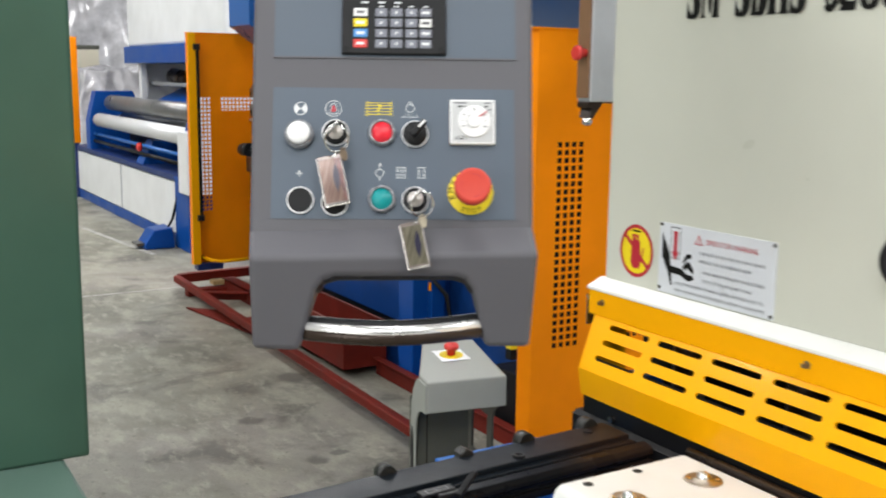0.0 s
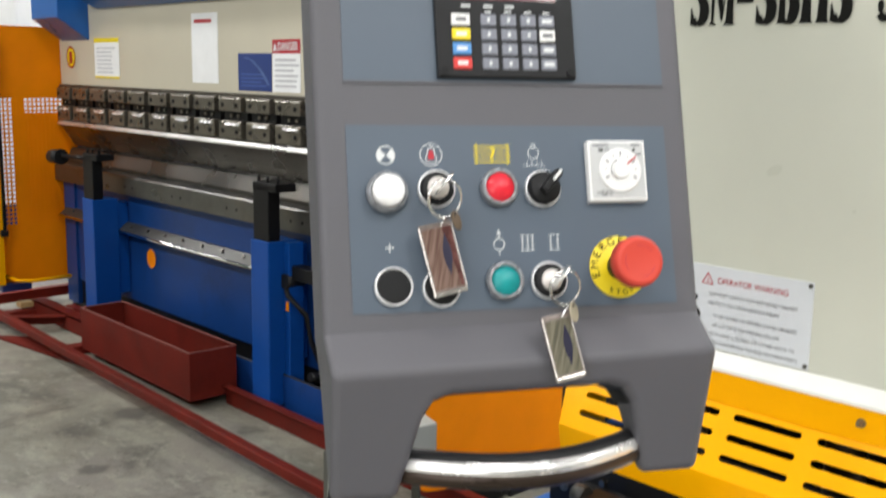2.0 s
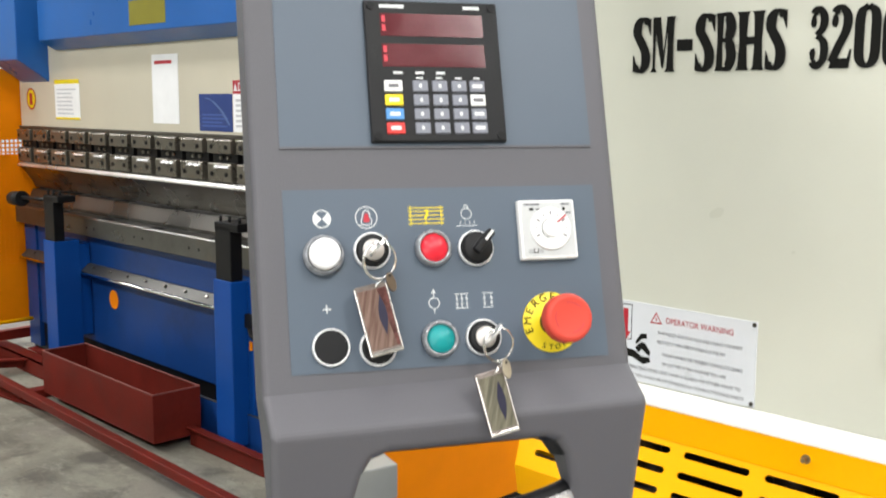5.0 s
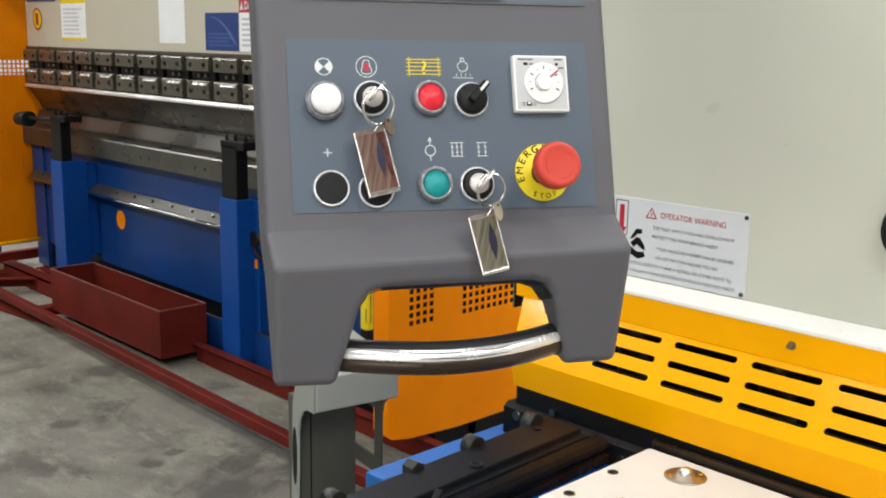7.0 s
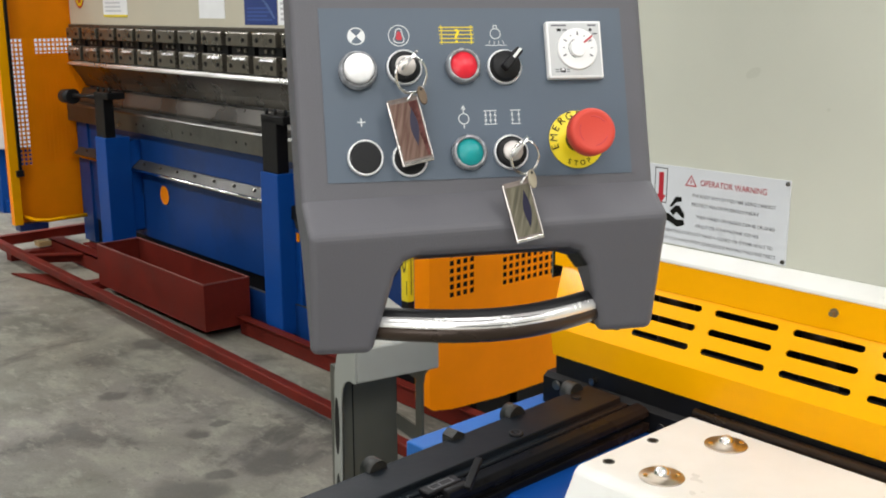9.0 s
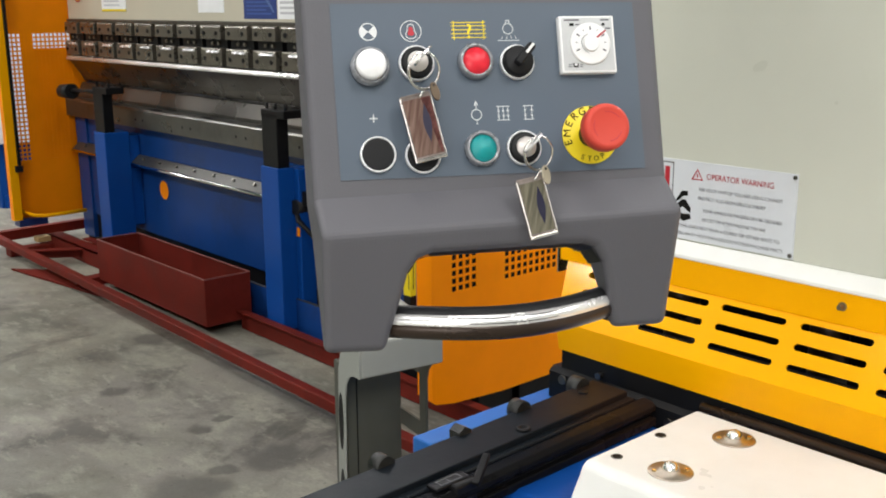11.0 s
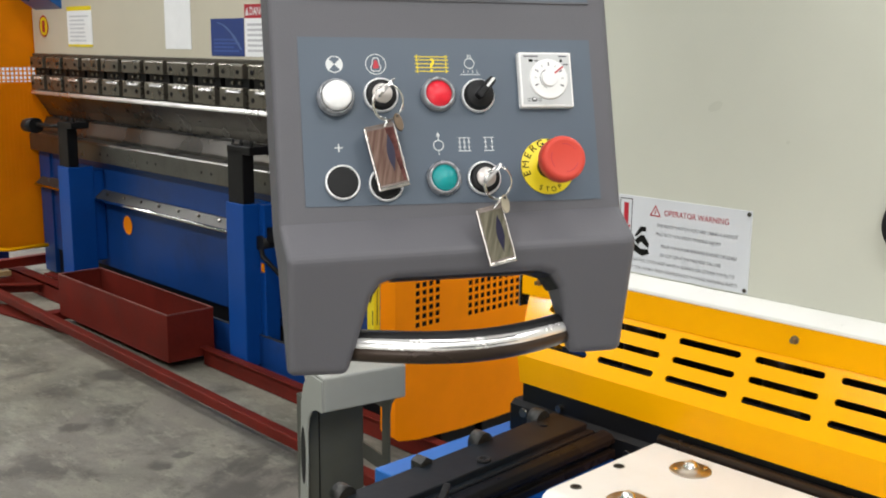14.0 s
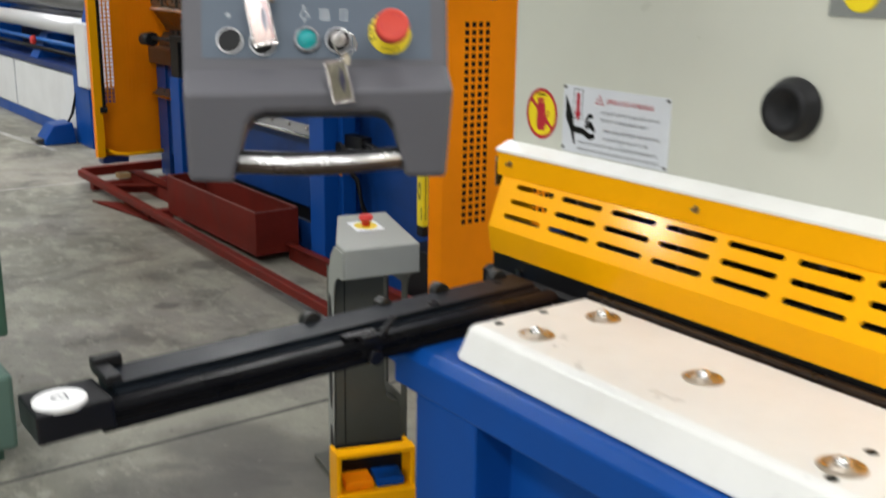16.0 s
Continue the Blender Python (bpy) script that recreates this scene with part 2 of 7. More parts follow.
def browned_towards_shear(m):
    """Rubs the black paint brown towards the shear end."""
    nd, lk = m.node_tree.nodes, m.node_tree.links
    base = nd["Principled BSDF"].inputs["Base Color"]
    old = base.links[0].from_socket
    geo, sep, ns, add, rng, mx = (nd.new("ShaderNode" + k) for k in ("NewGeometry", "SeparateXYZ", "TexNoise", "Math", "MapRange", "Mix"))
    ns.inputs["Scale"].default_value, ns.inputs["Detail"].default_value = 14.0, 6
    lk.new(geo.outputs["Position"], sep.inputs[0])
    lk.new(geo.outputs["Position"], ns.inputs["Vector"])
    add.operation = "MULTIPLY_ADD"
    add.inputs[1].default_value = 0.3
    lk.new(ns.outputs["Fac"], add.inputs[0])
    lk.new(sep.outputs["X"], add.inputs[2])
    rng.inputs["From Min"].default_value, rng.inputs["From Max"].default_value = 1.22, 1.46
    lk.new(add.outputs[0], rng.inputs["Value"])
    mx.data_type = "RGBA"
    lk.new(rng.outputs["Result"], mx.inputs[0])
    lk.new(old, mx.inputs[6])
    mx.inputs[7].default_value = (0.024, 0.014, 0.010, 1)
    lk.new(mx.outputs[2], base)


browned_towards_shear(ARM_TOP)
ARM_RAIL = paint("worn_black_rail", (0.006, 0.006, 0.007), 0.30, vary=0.10, scale=8, bump=0.03, spec=0.07)
browned_towards_shear(ARM_RAIL)
ARM_BLACK = paint("glossy_black_arm", (0.006, 0.006, 0.008), 0.36, vary=0.10, scale=8, bump=0.03, spec=0.25)


def concrete_floor():
    """Worn shop concrete: cloudy tone, trowel streaks, dark oil patches, a painted arm shadow, pale scuffs and fine
    grit.
    """
    m = bpy.data.materials.new("worn_concrete")
    m.use_nodes = True
    nd, lk = m.node_tree.nodes, m.node_tree.links
    bsdf = nd["Principled BSDF"]
    geo = nd.new("ShaderNodeNewGeometry")

    def field(s, detail, rough, stretch=(1, 1, 1), turn=0.0, shift=0.0, distort=0.0):
        mp = nd.new("ShaderNodeMapping")
        mp.inputs["Scale"].default_value, mp.inputs["Rotation"].default_value = stretch, (0, 0, turn)
        mp.inputs["Location"].default_value = (shift, shift * 0.7, 0)
        lk.new(geo.outputs["Position"], mp.inputs["Vector"])
        n = nd.new("ShaderNodeTexNoise")
        n.inputs["Scale"].default_value, n.inputs["Detail"].default_value, n.inputs["Roughness"].default_value = s, detail, rough
        n.inputs["Distortion"].default_value = distort
        lk.new(mp.outputs["Vector"], n.inputs["Vector"])
        return n.outputs["Fac"]

    def span(src, lo, hi, a=0.0, b=1.0):
        r = nd.new("ShaderNodeMapRange")
        r.interpolation_type = "SMOOTHSTEP"
        for k, v in (("From Min", lo), ("From Max", hi), ("To Min", a), ("To Max", b)):
            r.inputs[k].default_value = v
        lk.new(src, r.inputs["Value"])
        return r.outputs["Result"]

    def blend(fac, a, b):
        x = nd.new("ShaderNodeMix")
        x.data_type = "RGBA"
        lk.new(fac, x.inputs[0])
        for k, v in ((6, a), (7, b)):
            if isinstance(v, tuple):
                x.inputs[k].default_value = (*v, 1)
            else:
                lk.new(v, x.inputs[k])
        return x.outputs[2]

    cloud = field(1.1, 8, 0.62, distort=0.4)
    out = blend(span(cloud, 0.36, 0.64), (0.165, 0.160, 0.126), (0.30, 0.292, 0.235))
    out = blend(span(field(0.8, 5, 0.6, shift=2.5), 0.48, 0.64, 0, 0.45), out, (0.285, 0.255, 0.235))
    out = blend(span(field(2.6, 7, 0.7, (1.9, 1, 1), 0.5), 0.47, 0.66, 0, 0.75), out, (0.365, 0.355, 0.285))
    out = blend(span(field(1.7, 9, 0.68, shift=4.0, distort=0.8), 0.52, 0.66, 0, 0.75), out, (0.085, 0.08, 0.070))
    out = blend(span(field(6.0, 6, 0.7, (2.4, 1, 1), 0.0, 9.0), 0.52, 0.66, 0, 0.6), out, (0.40, 0.387, 0.315))
    # old oil spots on the walkway; the last three paint the arm's soft shadow
    wob = nd.new("ShaderNodeTexNoise")
    wob.inputs["Scale"].default_value, wob.inputs["Detail"].default_value = 7.0, 5
    lk.new(geo.outputs["Position"], wob.inputs["Vector"])
    wander = nd.new("ShaderNodeVectorMath")
    wander.operation = "MULTIPLY_ADD"
    wander.inputs[1].default_value = (0.14, 0.14, 0)
    lk.new(wob.outputs["Color"], wander.inputs[0])
    lk.new(geo.outputs["Position"], wander.inputs[2])
    for sx, sy, sr in ((1.33, 3.26, 0.15), (1.67, 3.30, 0.11), (1.50, 3.33, 0.05), (1.54, 4.24, 0.05), (1.72, 3.73, 0.03), (1.61, 3.69, 0.045), (1.96, 4.78, 0.08), (0.95, 3.56, 0.05), (1.00, 3.37, 0.09), (1.05, 2.55, 0.16), (1.20, 2.20, 0.12), (1.18, 2.82, 0.22), (1.26, 2.50, 0.28), (0.80, 2.60, 0.22)):
        far = nd.new("ShaderNodeVectorMath")
        far.operation = "DISTANCE"
        far.inputs[1].default_value = (sx + 0.07, sy + 0.07, 0)
        lk.new(wander.outputs["Vector"], far.inputs[0])
        out = blend(span(far.outputs["Value"], sr * 0.55, sr * 1.2, 0.72, 0.0), out, (0.085, 0.08, 0.07))
    grit = field(95, 4, 0.6)
    out = blend(span(grit, 0.40, 0.62, 0.14, 0.0), out, (0.07, 0.066, 0.06))
    out = blend(span(field(17, 5, 0.6, (1.6, 1, 1), 0.3, 21.0), 0.60, 0.70, 0.0, 0.55), out, (0.10, 0.092, 0.075))
    out = blend(span(field(30, 4, 0.55, shift=33.0), 0.66, 0.74, 0.0, 0.6), out, (0.06, 0.056, 0.05))
    out = blend(span(field(26, 4, 0.6, shift=57.0), 0.66, 0.74, 0.0, 0.5), out, (0.46, 0.45, 0.40))
    lk.new(out, bsdf.inputs["Base Color"])
    lk.new(span(cloud, 0.3, 0.7, 0.62, 0.38), bsdf.inputs["Roughness"])
    bp = nd.new("ShaderNodeBump")
    bp.inputs["Strength"].default_value, bp.inputs["Distance"].default_value = 0.14, 0.004
    lk.new(grit, bp.inputs["Height"])
    lk.new(bp.outputs["Normal"], bsdf.inputs["Normal"])
    return m


CONCRETE = concrete_floor()


# ---- building helpers ----
def box(bm, x0, x1, y0, y1, z0, z1, b=0.0, seg=2):
    """An axis-aligned block, with rounded edges if b is given."""
    tmp = bmesh.new()
    bmesh.ops.create_cube(tmp, size=1.0)
    for v in tmp.verts:
        v.co = Vector(((x0 + x1) / 2 + v.co.x * (x1 - x0), (y0 + y1) / 2 + v.co.y * (y1 - y0), (z0 + z1) / 2 + v.co.z * (z1 - z0)))
    if b:
        bmesh.ops.bevel(tmp, geom=tmp.edges[:], offset=b, segments=seg, affect="EDGES", profile=0.5)
    join(bm, tmp)
    return bm


def join(bm, tmp, m=None):
    """Adds a small mesh to bm and frees it."""
    if m is not None:
        bmesh.ops.transform(tmp, matrix=m, verts=tmp.verts[:])
    bmesh.ops.recalc_face_normals(tmp, faces=tmp.faces[:])
    made = {v: bm.verts.new(v.co) for v in tmp.verts}
    for f in tmp.faces:
        g = bm.faces.new([made[v] for v in f.verts])
        g.smooth = f.smooth
    tmp.free()
    return bm


def block(*a, b=0.0, seg=2):
    return box(bmesh.new(), *a, b=b, seg=seg)


AXIS = {"x": lambda a, p, q: (a, p, q), "y": lambda a, p, q: (p, a, q), "z": lambda a, p, q: (p, q, a)}


def prism(bm, outline, axis, a, c, b=0.0, smooth=False):
    """A closed outline of (p, q) pairs drawn out along one axis from a to c."""
    tmp = bmesh.new()
    lo = [tmp.verts.new(AXIS[axis](a, p, q)) for p, q in outline]
    hi = [tmp.verts.new(AXIS[axis](c, p, q)) for p, q in outline]
    tmp.faces.new(lo), tmp.faces.new(hi)
    for i in range(len(lo)):
        f = tmp.faces.new((lo[i - 1], lo[i], hi[i], hi[i - 1]))
        f.smooth = smooth
    if b:
        bmesh.ops.bevel(tmp, geom=tmp.edges[:], offset=b, segments=2, affect="EDGES", profile=0.5)
    return join(bm, tmp)


def tube(bm, p, q, r, r2=None, n=20, cap=True, smooth=True):
    """A rod or cone between two points."""
    p, q = Vector(p), Vector(q)
    tmp = bmesh.new()
    bmesh.ops.create_cone(tmp, cap_ends=cap, segments=n, radius1=r, radius2=r if r2 is None else r2, depth=(q - p).length)
    for f in tmp.faces:
        f.smooth = smooth and len(f.verts) == 4
    turn = (q - p).to_track_quat("Z", "Y").to_matrix().to_4x4()
    return join(bm, tmp, Matrix.Translation((p + q) / 2) @ turn)


def spun(bm, rings, m=None, n=28):
    """A turned shape: rings of (radius, height) from bottom to top, about z."""
    tmp = bmesh.new()
    loops = []
    for r, h in rings:
        loops.append([tmp.verts.new((max(r, 1e-4) * math.cos(2 * math.pi * i / n), max(r, 1e-4) * math.sin(2 * math.pi * i / n), h)) for i in range(n)])
    for lo, hi in zip(loops, loops[1:]):
        for i in range(n):
            tmp.faces.new((lo[i - 1], lo[i], hi[i], hi[i - 1])).smooth = True
    tmp.faces.new(loops[0]), tmp.faces.new(loops[-1])
    return join(bm, tmp, m)


def bent(bm, points, r, n=10, closed=False):
    """A round wire through points."""
    pts = [Vector(p) for p in points]
    tmp = bmesh.new()
    loops = []
    k = len(pts)
    for i, p in enumerate(pts):
        a = pts[i - 1] if (i or closed) else p
        c = pts[(i + 1) % k] if (i < k - 1 or closed) else p
        turn = (c - a).to_track_quat("Z", "Y")
        loops.append([tmp.verts.new(p + turn @ Vector((r * math.cos(2 * math.pi * j / n), r * math.sin(2 * math.pi * j / n), 0))) for j in range(n)])
    pairs = list(zip(loops, loops[1:])) + ([(loops[-1], loops[0])] if closed else [])
    for lo, hi in pairs:
        off = min(range(n), key=lambda s: (lo[0].co - hi[s].co).length)
        for j in range(n):
            tmp.faces.new((lo[j - 1], lo[j], hi[(j + off) % n], hi[(j - 1 + off) % n])).smooth = True
    if not closed:
        tmp.faces.new(loops[0]), tmp.faces.new(loops[-1])
    return join(bm, tmp)


def pierced(bm, m, nx, ny, px, py, hole, thick):
    """A sheet of nx by ny cells in the local xy plane, each cell with a hole (a list of points about the cell's middle)."""
    tmp = bmesh.new()
    ring = [(-px / 2, -py / 2), (px / 2, -py / 2), (px / 2, py / 2), (-px / 2, py / 2)]
    vo = [tmp.verts.new((x, y, 0)) for x, y in ring]
    vi = [tmp.verts.new((x, y, 0)) for x, y in hole]
    eds = [tmp.edges.new((l[i - 1], l[i])) for l in (vo, vi) for i in range(len(l))]
    bmesh.ops.triangle_fill(tmp, edges=eds, use_beauty=True, use_dissolve=False)
    tmp.verts.index_update()
    cell_v = [v.co.copy() for v in tmp.verts]
    cell_f = [[v.index for v in f.verts] for f in tmp.faces]
    tmp.free()
    up = (m.to_3x3() @ Vector((0, 0, 1))).normalized() * thick
    for i in range(nx):
        for j in range(ny):
            off = Vector(((i + 0.5) * px, (j + 0.5) * py, 0))
            front = [bm.verts.new(m @ (c + off)) for c in cell_v]
            back = [bm.verts.new(v.co - up) for v in front]
            for f in cell_f:
                bm.faces.new([front[k] for k in f])
                bm.faces.new([back[k] for k in reversed(f)])
            n0 = 4
            for k in range(len(hole)):
                a, c = n0 + k, n0 + (k + 1) % len(hole)
                bm.faces.new((front[a], front[c], back[c], back[a]))
    return bm


def stadium(length, height, n=5):
    r, s = height / 2, length / 2 - height / 2
    right = [(s + r * math.cos(a), r * math.sin(a)) for a in (math.pi * (i / n - 0.5) for i in range(n + 1))]
    return right + [(-x, -y) for x, y in right]


def square(w, h=None):
    h = h or w
    return [(-w / 2, -h / 2), (w / 2, -h / 2), (w / 2, h / 2), (-w / 2, h / 2)]


def mesh_of(name, bm, material):
    me = bpy.data.meshes.new(name)
    bm.normal_update()
    bm.to_mesh(me)
    bm.free()
    me.materials.append(material)
    return me


LOCAL = set()


def thing(name, at, label, category, group="", local=False, turn=None):
    """An empty at a thing's base; its parts are drawn in world coordinates unless local is set."""
    ob = new(name)
    ob.empty_display_size = 0.05
    ob.matrix_basis = turn if turn is not None else Matrix.Translation(at)
    if local:
        LOCAL.add(ob.name)
    return tagged(ob, label, category, group)


def part(name, bm, material, parent, label="", kind="", m=None):
    """One mesh object under a thing or a part."""
    ob = new(name, bm if isinstance(bm, bpy.types.Mesh) else mesh_of(name, bm, material))
    ob.parent = parent
    if parent.parent is None and parent.type == "EMPTY" and parent.name not in LOCAL:
        ob.matrix_parent_inverse = parent.matrix_basis.inverted()
    if m is not None:
        ob.matrix_basis = m
    return tagged(ob, label, "", "", kind)


def single(name, bm, material, label, category, group="", kind=""):
    return tagged(new(name, mesh_of(name, bm, material)), label, category, group, kind)


def letters(text, m, height, width=None, bold=0.0, thick=0.0004, align="LEFT", spacing=1.0):
    """A bmesh of flat lettering in the local xy plane of m, cap height given, squeezed to a width if given."""
    cu = bpy.data.curves.new("lettering", "FONT")
    cu.body, cu.size, cu.offset, cu.extrude, cu.align_x, cu.space_character = text, 1.0, bold, 0.0, align, spacing
    cu.resolution_u = 4
    ob = bpy.data.objects.new("lettering", cu)
    scene.collection.objects.link(ob)
    deps = bpy.context.evaluated_depsgraph_get()
    me = bpy.data.meshes.new_from_object(ob.evaluated_get(deps))
    bpy.data.objects.remove(ob)
    tmp = bmesh.new()
    tmp.from_mesh(me)
    bpy.data.meshes.remove(me)
    xs = [v.co.x for v in tmp.verts]
    sy = height / 0.70
    sx = sy if width is None else width / max(1e-6, max(xs) - min(xs))
    x0 = 0 if align == "CENTER" else min(xs)
    out = bmesh.new()
    bmesh.ops.transform(tmp, matrix=m @ Matrix.Translation((-x0 * sx, 0, thick)) @ Matrix.Diagonal((sx, sy, 1, 1)), verts=tmp.verts[:])
    made = {v: out.verts.new(v.co) for v in tmp.verts}
    for f in tmp.faces:
        out.faces.new([made[v] for v in f.verts])
    tmp.free()
    return out


def frame_of(o, right, up):
    """A pose whose x runs right and whose y runs up."""
    right, up = Vector(right).normalized(), Vector(up).normalized()
    r = Matrix((right, up, right.cross(up))).transposed().to_4x4()
    return Matrix.Translation(o) @ r


# ---- the hall ----
floor_bm = bmesh.new()
box(floor_bm, -9, 11, -7, 19, -0.12, 0.0)
floor = single("floor", floor_bm, CONCRETE, "worn grey concrete workshop floor with stains and saw-cut joints", "floor", kind="structure")
single("wall_north", block(-9, 11, 19, 19.2, 0, 5.4), WALL_PAINT, "pale green-white painted far wall of the hall", "wall", kind="structure")
single("wall_south", block(-9, 11, -7.2, -7, 0, 5.4), WALL_PAINT, "pale painted wall behind the walk", "wall", kind="structure")
single("wall_east", block(11, 11.2, -7, 19, 0, 5.4), WALL_PAINT, "pale painted wall behind the machines", "wall", kind="structure")
single("wall_west", block(-9.2, -9, -7, 19, 0, 5.4), WALL_PAINT, "pale painted wall on the aisle side", "wall", kind="structure")
# Unseen ceiling, kept dark to hold down the bounced light.
single("ceiling", block(-9, 11, -7, 19, 5.4, 5.5), ROOF, "plain grey roof closing the hall, out of view", "ceiling", kind="structure")
joint = paint("floor_joint_filler", (0.10, 0.098, 0.09), 0.7, vary=0.15, scale=9)
single("floor_joint", block(-8.9, 10.9, 2.935, 2.947, 0.0, 0.003), joint, "dark saw-cut joint across the concrete floor", "floor joint", kind="structure")
chalk = paint("worn_white_line", (0.46, 0.45, 0.42), 0.7, vary=0.2, scale=9)
single("floor_line", block(-3, 2.15, 7.18, 7.205, 0.0, 0.003), chalk, "thin worn white line painted on the floor", "floor line", kind="structure")
fl2 = bmesh.new()
prism(fl2, [(1.72, 13.5), (1.76, 13.5), (2.32, 8.6), (2.28, 8.6)], "z", 0.0, 0.003)
single("floor_line", fl2, chalk, "thin worn white line running along the aisle", "floor line", kind="structure")

# ---- guillotine shear ----
FX = 1.43          # plane of the cream front panel
LEFT = 1.757       # its left end
FAR = -2.6         # the machine runs on past the view
TOP = 0.847        # table height
shear = thing("guillotine_shear", (1.8, 0, 0), "cream, yellow and blue hydraulic guillotine shear with slotted finger guard", "shear")
bm = bmesh.new()
prism(bm, [(FX, 1.098), (FX, 1.785), (FX + 0.035, 1.797), (FX + 0.62, 1.797), (FX + 0.62, 1.098)], "y", FAR, LEFT, b=0.006)
panel = part("front_panel", bm, CREAM, shear, "smooth cream sheet-metal front panel")
# Lip takes the whiter table paint: light on its upward face, put into colour.
bm = bmesh.new()
prism(bm, [(FX - 0.038, 1.079), (FX - 0.038, 1.086), (FX - 0.002, 1.102), (FX + 0.10, 1.102), (FX + 0.10, 1.079)], "y", FAR, LEFT + 0.012, b=0.002)
part("bottom_lip", bm, TABLE, shear, "folded lip below the front panel, painted paler for the light on it")
# yellow guard: upright strip, slotted slope, lower strip
GX0, GZ0, GX1, GZ1 = 1.397, 1.029, 1.335, 0.926
bm = block(GX0 - 0.003, GX0, FAR, LEFT + 0.005, GZ0 - 0.001, 1.083)
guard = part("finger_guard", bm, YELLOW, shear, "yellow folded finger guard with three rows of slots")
slope = Vector((GX0 - GX1, 0, GZ0 - GZ1))
m = frame_of((GX1, 1.6965, GZ1), (0, -1, 0), slope)
pitch, rows = 0.1440, 3
n_cols = int((LEFT - FAR) / pitch)
unit_len = slope.length / 0.100
cell, low = 0.0288 * unit_len, 0.0126 * unit_len
bm = pierced(bmesh.new(), m @ Matrix.Translation((0.0, low, 0)), n_cols, rows, pitch, cell, stadium(0.119, 0.0118), 0.003)
h = slope.length


def strip(bm, m, x0, x1, y0, y1, t=0.003):
    tmp = bmesh.new()
    box(tmp, x0, x1, y0, y1, -t, 0)
    join(bm, tmp, m)


strip(bm, m, 0, n_cols * pitch, 0, low)
strip(bm, m, 0, n_cols * pitch, low + 3 * cell, h)
tmp = bmesh.new()
prism(tmp, [(0, 0), (-0.020, 0), (-0.048, h), (0, h)], "z", -0.003, 0)
join(bm, tmp, m)
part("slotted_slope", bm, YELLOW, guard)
bm = bmesh.new()
prism(bm, [(GX1, GZ1), (GX1 + 0.010, 0.868), (GX1 + 0.05, 0.865), (GX1 + 0.05, 0.868), (GX1 + 0.013, 0.871), (GX1 + 0.003, GZ1)], "y", FAR, 1.718)
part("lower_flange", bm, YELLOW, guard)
bm = bmesh.new()
prism(bm, [(GX0 + 0.003, 1.07), (GX0 + 0.05, 1.07), (GX0 + 0.05, 0.88), (GX1 + 0.05, 0.88), (GX1 + 0.01, GZ1), (GX0 + 0.003, GZ0)], "y", 1.700, 1.703)
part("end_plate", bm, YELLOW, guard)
BOLT_BRASS = paint("tarnished_bolt_zinc", (0.26, 0.20, 0.12), 0.38, metal=0.8, vary=0.15, scale=60, bump=0.03)
for by in [1.7185 - 0.5285 * i for i in range(8)]:
    bm = tube(bmesh.new(), (GX0 - 0.002, by, 1.057), (GX0 - 0.004, by, 1.057), 0.0070, n=18)
    tube(bm, (GX0 - 0.004, by, 1.057), (GX0 - 0.014, by, 1.057), 0.0044, n=6, smooth=False)
    part("bolt", bm, BOLT_BRASS, shear, "zinc-plated hexagon bolt with washer")
bm = block(GX0 + 0.0, GX0 + 0.03, LEFT + 0.013, LEFT + 0.016, 1.00, 1.066)
part("end_bracket", bm, SATIN, shear, "small bare metal end bracket")
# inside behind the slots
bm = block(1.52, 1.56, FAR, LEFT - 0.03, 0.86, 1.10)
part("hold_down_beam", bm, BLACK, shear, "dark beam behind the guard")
for i in range(14):
    y = 1.52 - 0.283 * i
    part("hold_down_cylinder", tube(bmesh.new(), (1.455, y, 0.90), (1.455, y, 1.07), 0.032), BROWNED, shear)
# blade bed
bm = bmesh.new()
prism(bm, [(1.338, 0.70), (1.338, 0.822), (1.350, 0.830), (1.375, 0.830), (1.385, 0.846), (1.42, 0.846), (1.42, 0.70)], "y", FAR, 1.735)
bed = part("blade_bed", bm, BLACK, shear, "black oily lower blade bed")
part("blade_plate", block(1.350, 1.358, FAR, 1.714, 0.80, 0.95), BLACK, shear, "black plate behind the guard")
for y, z in ((1.521, 0.818), (1.619, 0.840)):
    part("bed_bolt", tube(bmesh.new(), (1.351, y, z), (1.341, y, z), 0.008, 0.0072, n=6, smooth=False), DULL_STEEL, bed, "dull hexagon bolt")
part("blade_rail", tube(bmesh.new(), (1.3375, FAR, 0.849), (1.3375, 1.39, 0.849), 0.0095), BROWNED, shear, "dark round rail along the blade")
for by, bz in ((1.70, 0.812), (1.655, 0.795), (1.60, 0.806), (1.455, 0.80), (1.43, 0.782)):
    part("socket_screw", tube(bmesh.new(), (1.341, by, bz), (1.334, by, bz), 0.009, n=12), DULL_STEEL, shear)
# table
bm = bmesh.new()
prism(bm, [(1.046, TOP), (1.326, TOP), (1.326, TOP - 0.062), (1.008, TOP - 0.062), (1.012, TOP - 0.052), (1.034, TOP - 0.006)], "y", FAR, 1.392, b=0.005)
table = part("table", bm, TABLE, shear, "cream painted feed table with ball casters")
